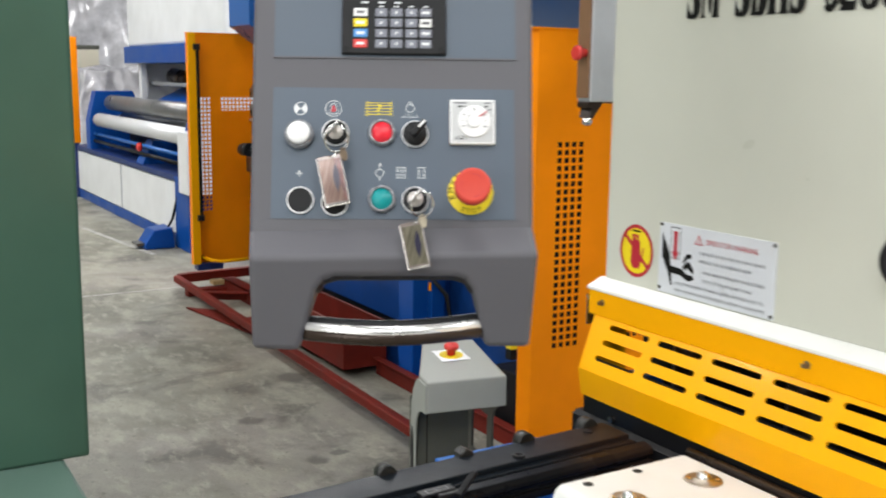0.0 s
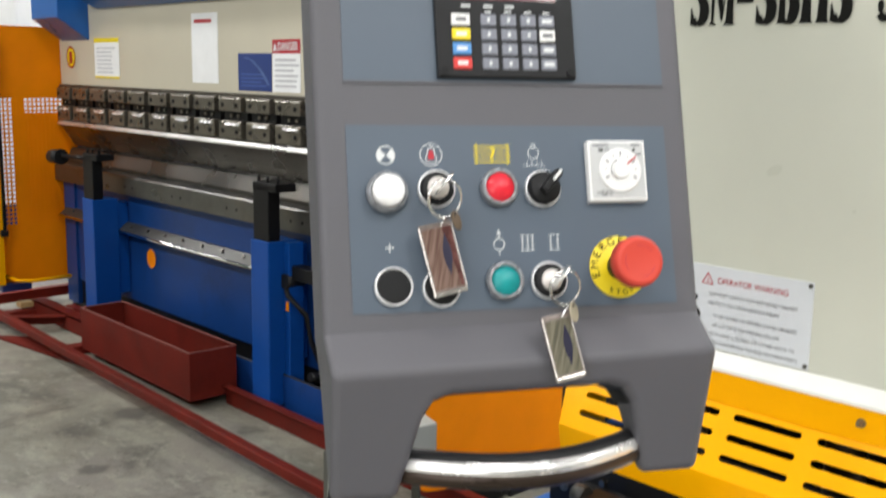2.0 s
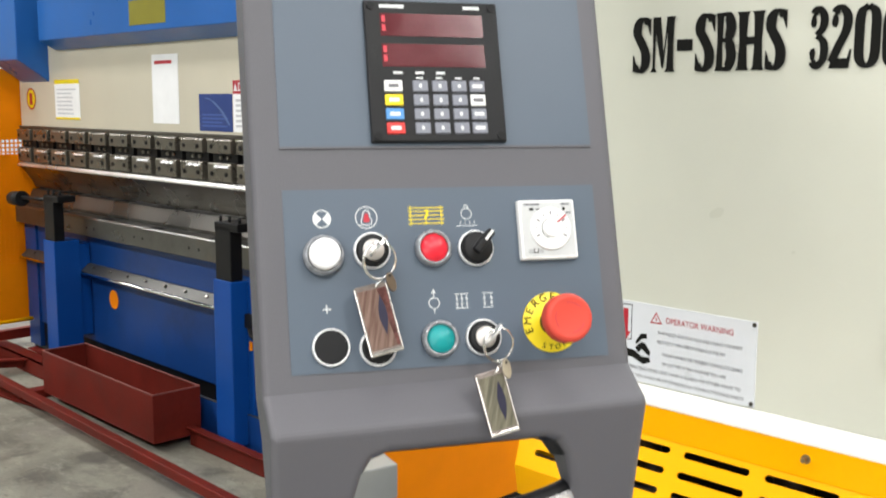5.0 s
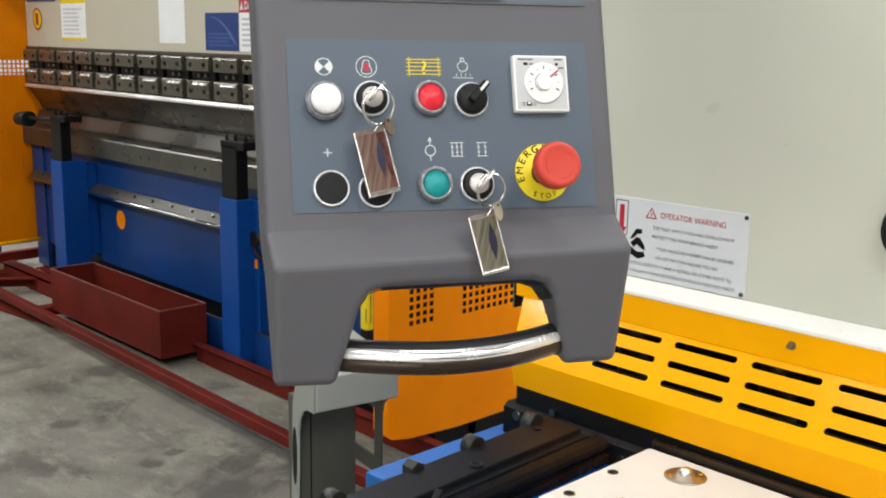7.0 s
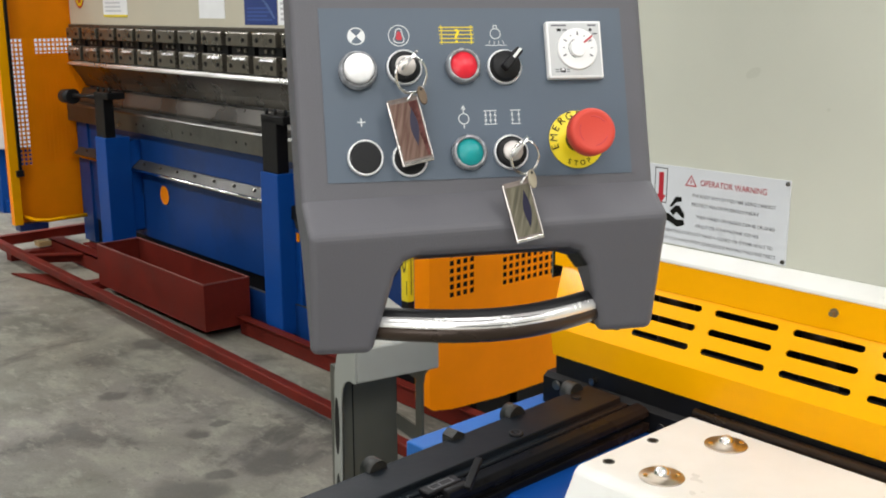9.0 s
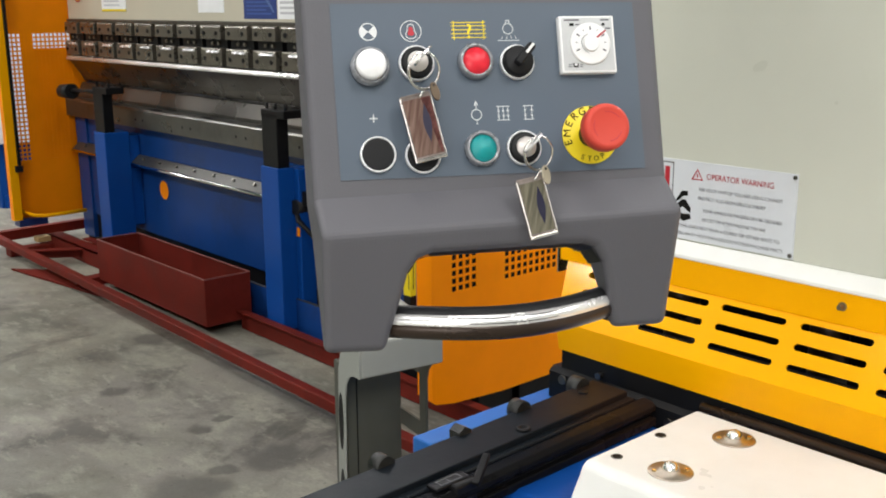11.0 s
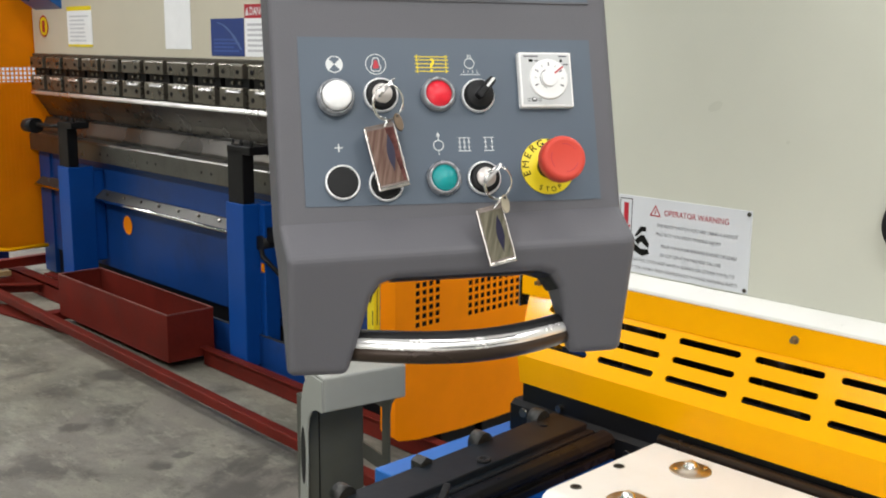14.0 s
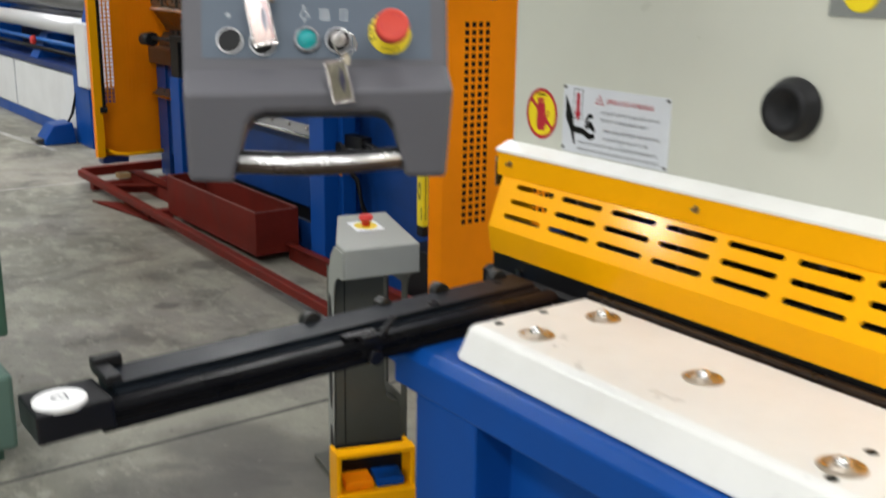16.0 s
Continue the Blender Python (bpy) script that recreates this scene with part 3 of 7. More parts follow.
# blue frame
bm = bmesh.new()
prism(bm, [(0.972, 0.70), (0.972, 0.765), (0.990, 0.783), (1.34, 0.783), (1.34, 0.69), (1.06, 0.69)], "y", FAR, 1.543, b=0.004)
part("front_frame", bm, BLUE, shear, "blue painted front frame")
part("front_plate", block(1.06, 1.34, FAR, 1.468, 0.0, 0.69, b=0.004), BLUE, shear)
part("frame_leg", block(0.975, 1.34, 1.29, 1.473, 0.0, 0.70, b=0.004), BLUE, shear)
part("side_frame", block(1.41, 2.0, 1.66, 1.72, 0.0, 0.90, b=0.004), BLUE, shear, "thick blue side frame plate")
part("frame_foot", block(0.93, 1.36, 1.34, 1.50, 0.0, 0.05, b=0.004), BLUE, shear)


# ball transfer units, each a plate with a steel ball
BRASS = paint("bright_brass", (0.72, 0.52, 0.22), 0.25, metal=1.0, vary=0.08, scale=80, bump=0.0)


def ball_unit(x, y):
    t = thing("ball_caster", (x, y, TOP), "steel ball transfer unit in a round zinc plate", "ball caster", "ball casters on the shear table")
    bm = spun(bmesh.new(), [(0.033, 0.0), (0.033, 0.0016), (0.0322, 0.0021), (0.0170, 0.0021), (0.0158, 0.0055), (0.0135, 0.0062)], Matrix.Translation((x, y, TOP)))
    part("plate", bm, BRASSY, t, "zinc-yellow flange plate")
    bm = spun(bmesh.new(), [(0.0125 * math.sin(a), 0.004 + 0.0125 * math.cos(a) * -1) for a in [math.pi * (0.45 + 0.55 * i / 8) for i in range(9)]], Matrix.Translation((x, y, TOP)))
    part("ball", bm, NICKEL, t)
    for a in (-0.70, -0.70 + math.pi):
        p = (x + 0.024 * math.cos(a), y + 0.024 * math.sin(a))
        part("screw", tube(bmesh.new(), (*p, TOP + 0.002), (*p, TOP + 0.0046), 0.0036, n=10), BRASS, t, "small brass screw")
    return t


unit = ball_unit(1.2665, 1.283)
for i, (x, y) in enumerate([(1.100, 1.281), (1.188, 0.978), (1.272, 0.671), (1.100, 0.671), (1.190, 0.365), (1.272, 0.06), (1.107, 0.06), (1.19, -0.25), (1.272, -0.55), (1.107, -0.55)]):
    copy_thing(unit, Matrix.Translation((x, y, TOP)))
for x, y in ((1.1955, 1.3695), (1.0833, 1.3657), (1.172, 0.674), (1.06, 0.66)):
    hole = part("screw_hole", tube(bmesh.new(), (x, y, TOP - 0.002), (x, y, TOP + 0.0006), 0.0068, n=18), BLACK_INK, shear, "threaded hole in the table")
    part("hole_rim", spun(bmesh.new(), [(0.0092, 0.0), (0.0092, 0.0009), (0.0068, 0.0009), (0.0068, 0.0)], Matrix.Translation((x, y, TOP)), n=18), GREY_DARK, hole)

# writing and signs on the front panel (drawn facing -x)
FACE = FX - 0.0015


def on_front(y, z, x=FACE):
    return frame_of((x, y, z), (0, -1, 0), (0, 0, 1))



# heavy condensed letters, drawn with a broad pen: upright strokes thick, level ones thin
def pen(bm, m, pts, wide, tall, wd, ht):
    """A curve through points (in parts of width and height) drawn with a pen that is broad across."""
    p = [Vector((x * wd, z * ht, 0)) for x, z in pts]
    p = [p[0] * 2 - p[1]] + p + [p[-1] * 2 - p[-2]]
    run = []
    for i in range(1, len(p) - 2):
        for k in range(6):
            t = k / 6
            run.append(0.5 * ((2 * p[i]) + (p[i + 1] - p[i - 1]) * t + (2 * p[i - 1] - 5 * p[i] + 4 * p[i + 1] - p[i + 2]) * t * t + (3 * p[i] - p[i - 1] - 3 * p[i + 1] + p[i + 2]) * t ** 3))
    run.append(p[-2])
    rims = []
    for i, c in enumerate(run):
        d = (run[min(i + 1, len(run) - 1)] - run[max(i - 1, 0)]).normalized()
        n = Vector((-d.y, d.x, 0))
        hw = math.hypot(wide * wd * n.x, tall * ht * n.y)
        rims.append((bm.verts.new(m @ (c + n * hw)), bm.verts.new(m @ (c - n * hw))))
    for (a, b), (c, d) in zip(rims, rims[1:]):
        bm.faces.new((a, b, d, c))
    return bm


def plot(bm, m, outlines, wd, ht):
    for k, pts in enumerate(outlines):
        bm.faces.new([bm.verts.new(m @ Vector((x * wd, z * ht, 0.0003 * k))) for x, z in pts])
    return bm


STEM = ((0.0, 0.0), (0.46, 0.0), (0.40, 0.07), (0.36, 0.5), (0.40, 0.93), (0.46, 1.0), (0.0, 1.0), (0.06, 0.93), (0.10, 0.5), (0.06, 0.07))
ESS = ((0.84, 0.905), (0.70, 0.955), (0.50, 0.965), (0.30, 0.87), (0.27, 0.70), (0.50, 0.54), (0.73, 0.34), (0.72, 0.14), (0.50, 0.035), (0.30, 0.045), (0.16, 0.095))
ESS_ENDS = (((0.72, 0.92), (0.94, 0.68), (0.98, 0.68), (0.98, 1.0), (0.90, 0.94)), ((0.28, 0.08), (0.06, 0.32), (0.02, 0.32), (0.02, 0.0), (0.10, 0.06)),
            ((0.08, 0.74), (0.16, 0.58), (0.80, 0.17), (0.93, 0.28), (0.84, 0.44), (0.20, 0.84)))
# letter, distance from the first one, width, pen curves, straight-edged pieces
GLYPHS = (("S", 0.0, 0.0360, (ESS,), ESS_ENDS),
          ("M", 0.0355, 0.0465, (), (((0.08, 1.0), (0.40, 1.0), (0.58, 0.22), (0.54, 0.06), (0.46, 0.10)), ((0.08, 1.0), (0.22, 0.90), (0.20, 0.07), (0.30, 0.0), (0.0, 0.0), (0.10, 0.07)), ((0.53, 0.08), (0.60, 0.30), (0.74, 0.95), (0.66, 1.0)),
                                     ((0.60, 0.0), (1.03, 0.0), (0.98, 0.07), (0.95, 0.5), (0.98, 0.93), (1.03, 1.0), (0.66, 1.0), (0.72, 0.5), (0.68, 0.07)))),
          ("-", 0.0855, 0.0295, (), (((0.0, 0.37), (1.0, 0.37), (1.0, 0.58), (0.0, 0.58)),)),
          ("S", 0.1195, 0.0365, (ESS,), ESS_ENDS),
          ("B", 0.1560, 0.0355, (((0.30, 0.965), (0.62, 0.95), (0.78, 0.75), (0.62, 0.55), (0.30, 0.525)), ((0.30, 0.525), (0.66, 0.50), (0.83, 0.27), (0.66, 0.05), (0.30, 0.035))), (STEM,)),
          ("H", 0.1930, 0.0480, (), (STEM, tuple((1 - x, z) for x, z in STEM), ((0.30, 0.44), (0.70, 0.44), (0.70, 0.57), (0.30, 0.57)))),
          ("S", 0.2415, 0.0350, (ESS,), ESS_ENDS),
          ("3", 0.3115, 0.0300, (((0.22, 0.88), (0.32, 0.945), (0.48, 0.965), (0.72, 0.86), (0.72, 0.68), (0.42, 0.535)), ((0.42, 0.535), (0.76, 0.42), (0.78, 0.18), (0.48, 0.035), (0.32, 0.055), (0.22, 0.12))), (((0.04, 0.74), (0.10, 0.68), (0.28, 0.66), (0.36, 0.74), (0.32, 0.84), (0.28, 0.93), (0.10, 0.84)), ((0.04, 0.26), (0.10, 0.32), (0.28, 0.34), (0.36, 0.26), (0.32, 0.16), (0.28, 0.07), (0.10, 0.16)))),
          ("2", 0.3430, 0.0330, (((0.22, 0.88), (0.32, 0.945), (0.50, 0.965), (0.76, 0.84), (0.74, 0.62), (0.40, 0.34), (0.12, 0.10)),), (((0.04, 0.74), (0.10, 0.67), (0.28, 0.65), (0.36, 0.74), (0.32, 0.84), (0.28, 0.93), (0.10, 0.84)), ((0.0, 0.0), (0.90, 0.0), (1.0, 0.30), (0.90, 0.30), (0.80, 0.16), (0.10, 0.16)))),
          ("0", 0.3810, 0.0345, (((0.5, 0.965), (0.20, 0.85), (0.16, 0.5), (0.20, 0.15), (0.5, 0.035), (0.80, 0.15), (0.84, 0.5), (0.80, 0.85), (0.5, 0.965)),), ()),
          ("6", 0.4210, 0.0345, (((0.80, 0.88), (0.5, 0.965), (0.20, 0.80), (0.16, 0.45), (0.22, 0.12), (0.5, 0.035), (0.80, 0.12), (0.82, 0.38), (0.52, 0.56), (0.20, 0.42)),), (((0.70, 0.66), (0.96, 0.66), (0.96, 0.80), (0.72, 0.82)),)))
for ch, off, wide, curves, pieces in GLYPHS:
    m = on_front(1.5490 - off, 1.6330)
    bm = plot(bmesh.new(), m, pieces, wide, 0.089)
    for k, pts in enumerate(curves):
        pen(bm, m @ Matrix.Translation((0, 0, 0.0012 + 0.0003 * k)), pts, 0.245 if ch in "SB" else 0.205, 0.038, wide, 0.089)
    part("model_letter", bm, BLACK_INK, shear, "large bold black model lettering")
# operator warning plate
sign = part("warning_plate", block(FX - 0.0025, FX + 0.001, 1.297, 1.591, 1.105, 1.2435), SIGN_PLATE, shear, "white operator warning plate with red heading")
SX = FX - 0.0028


def sign_text(text, y, z, height, width, material, bold=0.0):
    return part("printed_text", letters(text, on_front(y, z, SX), height, width, bold=bold), material, sign)


SIGN_INK = paint("worn_sign_ink", (0.115, 0.115, 0.13), 0.45, vary=0.03, bump=0)
sign_text("OPERATOR WARNING", 1.465, 1.2155, 0.0100, 0.127, RED_INK, 0.0)
for s, z, y, w in (("THE FOOT SWITCH YOU ARE USING CANNOT", 1.194, 1.480, 0.160), ("PROTECT YOU FROM SERIOUS INJURY", 1.1785, 1.480, 0.130), ("YOUR HANDS OR FINGERS CAN BE CRUSHED", 1.158, 1.470, 0.151), ("OR CUT OFF IF THE MACHINE YOU ARE", 1.142, 1.470, 0.122)):
    sign_text(s, y, z, 0.0058, w, SIGN_INK, 0.0)
sign_text("OPERATING DOES NOT HAVE A GUARD OR OTHER WAYS TO", 1.542, 1.1265, 0.0060, 0.221, SIGN_INK, 0.0)
sign_text("KEEP YOU AWAY FROM DANGEROUS MOVING MACHINE PARTS", 1.542, 1.1125, 0.0060, 0.227, SIGN_INK, 0.0)
tri_pts = [(1.496, 1.212), (1.472, 1.212), (1.484, 1.232)]


def flat(bm, pts, x):
    """A thin printed patch on an upright wall that faces -x, from (y, z) points."""
    f = bm.faces.new([bm.verts.new((x, y, z)) for y, z in pts])
    f.normal_update()
    if f.normal.x > 0:
        f.normal_flip()
    return bm


def ring_flat(bm, pts, inner, x):
    n = len(pts)
    a = [bm.verts.new((x, y, z)) for y, z in pts]
    b = [bm.verts.new((x, y, z)) for y, z in inner]
    for i in range(n):
        bm.faces.new((a[i - 1], a[i], b[i], b[i - 1]))
    return bm


bm = ring_flat(bmesh.new(), tri_pts, [(1.4925, 1.214), (1.4755, 1.214), (1.484, 1.2282)], SX)
flat(bm, [(1.4852, 1.2165), (1.4828, 1.2165), (1.483, 1.2225), (1.485, 1.2225)], SX)
part("warning_triangle", bm, RED_INK, sign)
bm = ring_flat(bmesh.new(), [(1.560, 1.238), (1.533, 1.238), (1.533, 1.176), (1.560, 1.176)], [(1.5585, 1.2365), (1.5345, 1.2365), (1.5345, 1.1775), (1.5585, 1.1775)], SX)
flat(bm, [(1.583, 1.224), (1.563, 1.188), (1.556, 1.160), (1.5515, 1.124), (1.5555, 1.122), (1.566, 1.150), (1.582, 1.176)], SX)
flat(bm, [(1.558, 1.161), (1.527, 1.159), (1.511, 1.150), (1.496, 1.151), (1.493, 1.143), (1.508, 1.137), (1.530, 1.146), (1.558, 1.147)], SX - 0.0001)
flat(bm, [(1.525, 1.164), (1.513, 1.175), (1.505, 1.175), (1.494, 1.161), (1.495, 1.153), (1.504, 1.158), (1.511, 1.163), (1.518, 1.156)], SX - 0.0002)
flat(bm, [(1.526, 1.172), (1.521, 1.171), (1.511, 1.181), (1.501, 1.183), (1.502, 1.191), (1.514, 1.190)], SX - 0.0002)
part("crush_pictogram", bm, BLACK_INK, sign)
bm = flat(bmesh.new(), [(1.551, 1.230), (1.541, 1.230), (1.541, 1.190), (1.5355, 1.190), (1.546, 1.172), (1.5565, 1.190), (1.551, 1.190)], SX - 0.0002)
part("arrow_pictogram", bm, RED_INK, sign)
for y, z in ((1.586, 1.2395), (1.302, 1.238), (1.586, 1.1135), (1.302, 1.1105)):
    part("rivet", tube(bmesh.new(), (FX - 0.002, y, z), (FX - 0.005, y, z), 0.0042, 0.0030, n=10), DULL_STEEL, sign)


def round_pts(cy, cz, ry, rz, n=32):
    return [(cy + ry * math.cos(2 * math.pi * i / n), cz + rz * math.sin(2 * math.pi * i / n)) for i in range(n)]


# oval no-touch label
label = part("prohibition_label", flat(bmesh.new(), round_pts(1.660, 1.174, 0.046, 0.050), FX - 0.0008), YELLOW_INK, shear, "oval yellow label with a struck-out red palm")
bm = ring_flat(bmesh.new(), round_pts(1.660, 1.174, 0.050, 0.0545), round_pts(1.660, 1.174, 0.043, 0.047), FX - 0.0012)
flat(bm, [(1.700, 1.203), (1.694, 1.208), (1.620, 1.145), (1.626, 1.140)], FX - 0.0016)
flat(bm, [(1.674, 1.196), (1.650, 1.196), (1.646, 1.150), (1.652, 1.138), (1.670, 1.138), (1.676, 1.150)], FX - 0.0012)
for y in (1.671, 1.664, 1.657):
    flat(bm, [(y + 0.0028, 1.196), (y - 0.0028, 1.196), (y - 0.0028, 1.208), (y + 0.0028, 1.208)], FX - 0.0012)
flat(bm, [(1.648, 1.160), (1.640, 1.182), (1.636, 1.182), (1.646, 1.150)], FX - 0.0012)
part("print", bm, RED_INK, label)
part("print", flat(bmesh.new(), [(1.675, 1.213), (1.648, 1.213), (1.648, 1.2165), (1.675, 1.2165)], FX - 0.0012), BLACK_INK, label)

# black rubber bump knob and the small plate above it
bm = spun(bmesh.new(), [(0.052, 0.0), (0.054, 0.006), (0.052, 0.012), (0.047, 0.018), (0.045, 0.030), (0.042, 0.036), (0.030, 0.037), (0.028, 0.033), (0.0, 0.033)], frame_of((FX, 1.030, 1.255), (0, -1, 0), (0, 0, 1)))
part("rubber_knob", bm, RUBBER, shear, "round black rubber knob on the front panel")
pl = part("switch_plate", block(FX - 0.003, FX, 0.83, 0.985, 1.408, 1.55), SATIN, shear, "small grey metal plate with a yellow disc")
part("disc", spun(bmesh.new(), [(0.03, 0), (0.03, 0.003), (0.028, 0.004)], frame_of((FX - 0.003, 0.93, 1.445), (0, -1, 0), (0, 0, 1))), YELLOW_INK, pl)

# ---- squaring arm in front of the shear ----
arm = thing("squaring_arm", (0.85, 1.53, 0.6), "long black squaring arm with stop, reaching out from the shear", "squaring arm")
ARM = pose(1.31, 1.563, 0.846, 0, -1.3, 0)      # runs along -x from the shear, dropping slightly


def arm_part(name, bm, material, label="", parent=None):
    bmesh.ops.transform(bm, matrix=ARM, verts=bm.verts[:])
    return part(name, bm, material, parent or arm, label)


arm_part("top_bar", block(-0.885, 0.0, -0.038, 0.040, -0.030, 0.0, b=0.002), ARM_TOP, "flat black top bar, worn brown near the shear")
arm_part("step_ledge", block(-0.885, 0.004, -0.052, -0.036, -0.034, -0.010, b=0.003), ARM_TOP)
arm_part("upper_rail", prism(bmesh.new(), [(-0.050, -0.036), (-0.050, -0.016), (-0.056, -0.013), (-0.074, -0.015), (-0.082, -0.021), (-0.083, -0.030), (-0.076, -0.036)], "x", -0.90, 0.024, b=0.0015), ARM_RAIL, "rounded upper lip of the stop rail")
arm_part("groove", block(-0.90, 0.018, -0.072, -0.048, -0.046, -0.034), BLACK)
arm_part("lower_rail", block(-0.92, 0.028, -0.082, -0.044, -0.060, -0.044, b=0.003), ARM_RAIL, "lower lip of the stop rail")
arm_part("lower_bar", block(-0.90, 0.02, -0.046, 0.040, -0.056, -0.030, b=0.003), ARM_BLACK)
arm_part("slide_clamp", block(-0.448, -0.405, -0.082, -0.042, -0.046, -0.008, b=0.004), BLACK)
arm_part("lever", join(bmesh.new(), block(-0.030, 0.030, -0.006, 0.006, -0.004, 0.004, b=0.002), Matrix.Translation((-0.392, -0.076, 0.0)) @ pose(0, 0, 0, 0, -22, 28)), BLACK, "flat black clamp lever")
arm_part("clamp_screw", tube(bmesh.new(), (-0.428, -0.086, -0.046), (-0.428, -0.100, -0.046), 0.013), ARM_BLACK)
plate = arm_part("scale_plate", block(-0.475, -0.408, -0.070, -0.046, -0.012, -0.006, b=0.002), BLACK, "black reading window with pale marks")
for x0, x1, y0, y1 in ((-0.462, -0.420, -0.0655, -0.0640), (-0.462, -0.420, -0.0525, -0.0510), (-0.462, -0.4605, -0.0655, -0.0510), (-0.4215, -0.420, -0.0655, -0.0510), (-0.444, -0.4425, -0.062, -0.0545)):
    arm_part("mark", block(x0, x1, y0, y1, -0.0062, -0.0055), GREY_INK, "", plate)
arm_part("end_block", block(-1.018, -0.90, -0.086, 0.020, -0.052, -0.003, b=0.004), ARM_BLACK)
dial = arm_part("dial", spun(bmesh.new(), [(0.041, -0.006), (0.041, 0.002), (0.0395, 0.004), (0.036, 0.004), (0.034, 0.004), (0.0, 0.004)], Matrix.Translation((-0.972, -0.050, 0))), WHITE, "white round dial cap with dark marks")
bm = letters("CJ", ARM @ Matrix.Translation((-0.972, -0.058, 0.0044)), 0.020, align="CENTER", bold=0.01)
part("mark", bm, GREY_INK, dial)
bm = block(-0.895, -0.868, -0.036, 0.040, -0.004, 0.012, b=0.003)
box(bm, -0.895, -0.845, 0.028, 0.050, 0.0, 0.022, b=0.004)
arm_part("flip_stop", bm, RUBBER, "black hooked flip stop")
arm_part("screw", spun(bmesh.new(), [(0.012, -0.001), (0.012, 0.003), (0.0105, 0.0042), (0.007, 0.0042), (0.0062, 0.001), (0.0, 0.001)], Matrix.Translation((-0.246, -0.022, 0)), n=18), BLACK)
arm_part("screw", tube(bmesh.new(), (-0.06, 0.012, 0.0), (-0.06, 0.012, 0.003), 0.008, n=18), ARM_BLACK)
KNOB = paint("knurled_dark_steel", (0.045, 0.045, 0.043), 0.36, metal=0.55, vary=0.2, scale=40, bump=0.3, bump_scale=500)
for x, r, n in ((-0.04, 0.018, 22), (-0.19, 0.018, 22), (-0.325, 0.015, 6), (-0.487, 0.017, 22)):
    bm = tube(bmesh.new(), (x, 0.030, -0.002), (x, 0.054, -0.002), r, n=n, smooth=n > 6)
    arm_part("lock_knob", bm, KNOB, "dark steel round lock knob")
bracket = part("support_bracket", block(1.018, 1.425, 1.718, 1.765, 0.705, 0.770, b=0.003), BAR_BLUE, arm, "light blue painted support bar")
part("support_web", block(1.02, 1.34, 1.47, 1.717, 0.705, 0.765, b=0.003), BLUE, arm)

# ---- control console hung on its arm ----
CU, CV = Vector((0.87687, -0.48073, 0.0)), Vector((0.0, 0.0, 1.0))
CT = radians(16.8)
back = Vector((0.48073, 0.87687, 0.0))
CV = back * math.sin(CT) + Vector((0, 0, math.cos(CT)))
CM = frame_of((0.583, 1.129, 1.4354), CU, CV)      # local x right, y up the face, z out of it
console = thing("control_console", None, "dark grey hanging control console with buttons, keys and red display", "control console", local=True, turn=CM)


def bulge(u, v):
    """How far the face stands out at a place on it; the fold runs slightly aslant."""
    v -= 0.022 * u
    if v > -0.088:
        return 0.0
    if v > -0.121:
        return 0.0225 * (-0.088 - v) / 0.033
    return 0.0225 - 0.044 * (-0.121 - v) / 0.1


outline = [(-0.159, -0.222), (-0.106, -0.224), (-0.0945, -0.187), (-0.086, -0.158), (-0.078, -0.147), (-0.065, -0.1425), (0.071, -0.1415), (0.083, -0.1455), (0.091, -0.158), (0.099, -0.190), (0.106, -0.219), (0.158, -0.219), (0.1635, -0.1174), (0.1605, -0.0845), (0.1625, 0.290), (-0.164, 0.290), (-0.1625, -0.0916), (-0.1595, -0.1245)]
tmp = bmesh.new()
lo = [tmp.verts.new((x, y, -0.066)) for x, y in outline]
hi = [tmp.verts.new((x, y, 0.0)) for x, y in outline]
tmp.faces.new(lo), tmp.faces.new(hi)
for i in range(len(lo)):
    tmp.faces.new((lo[i - 1], lo[i], hi[i], hi[i - 1]))
for v in (-0.088, -0.121):
    bmesh.ops.bisect_plane(tmp, geom=tmp.verts[:] + tmp.edges[:] + tmp.faces[:], plane_co=(0, v, 0), plane_no=(-0.022, 1, 0), dist=0.0004)
for v in tmp.verts:
    if v.co.z > -0.01:
        v.co.z += bulge(v.co.x, v.co.y)
    elif v.co.y < -0.13:
        v.co.z += 0.031
bmesh.ops.recalc_face_normals(tmp, faces=tmp.faces[:])
sharp = [e for e in tmp.edges if len(e.link_faces) == 2 and e.calc_face_angle() > 0.8]
bmesh.ops.bevel(tmp, geom=sharp, offset=0.0065, segments=4, affect="EDGES", profile=0.5)
body = part("housing", join(bmesh.new(), tmp), SHELL, console, "dark grey textured sheet housing with a hand cut-out")
part("hood", block(-0.1655, 0.1645, 0.2925, 0.3195, -0.070, 0.0045, b=0.003), SHELL, console, "overhanging top hood")
part("groove", block(-0.162, 0.161, 0.288, 0.294, -0.062, -0.0025), SHELL, console, "dark groove under the hood")
part("upper_panel", block(-0.1385, 0.1415, 0.1135, 0.279, -0.001, 0.0008), PLATE, console, "slate blue-grey front film")
part("lower_panel", block(-0.1385, 0.1395, -0.0765, 0.0765, -0.001, 0.0008), PLATE, console, "slate blue-grey front film")
part("panel_edge", block(-0.139, 0.142, 0.1115, 0.1135, -0.001, 0.0014), SHELL, console)

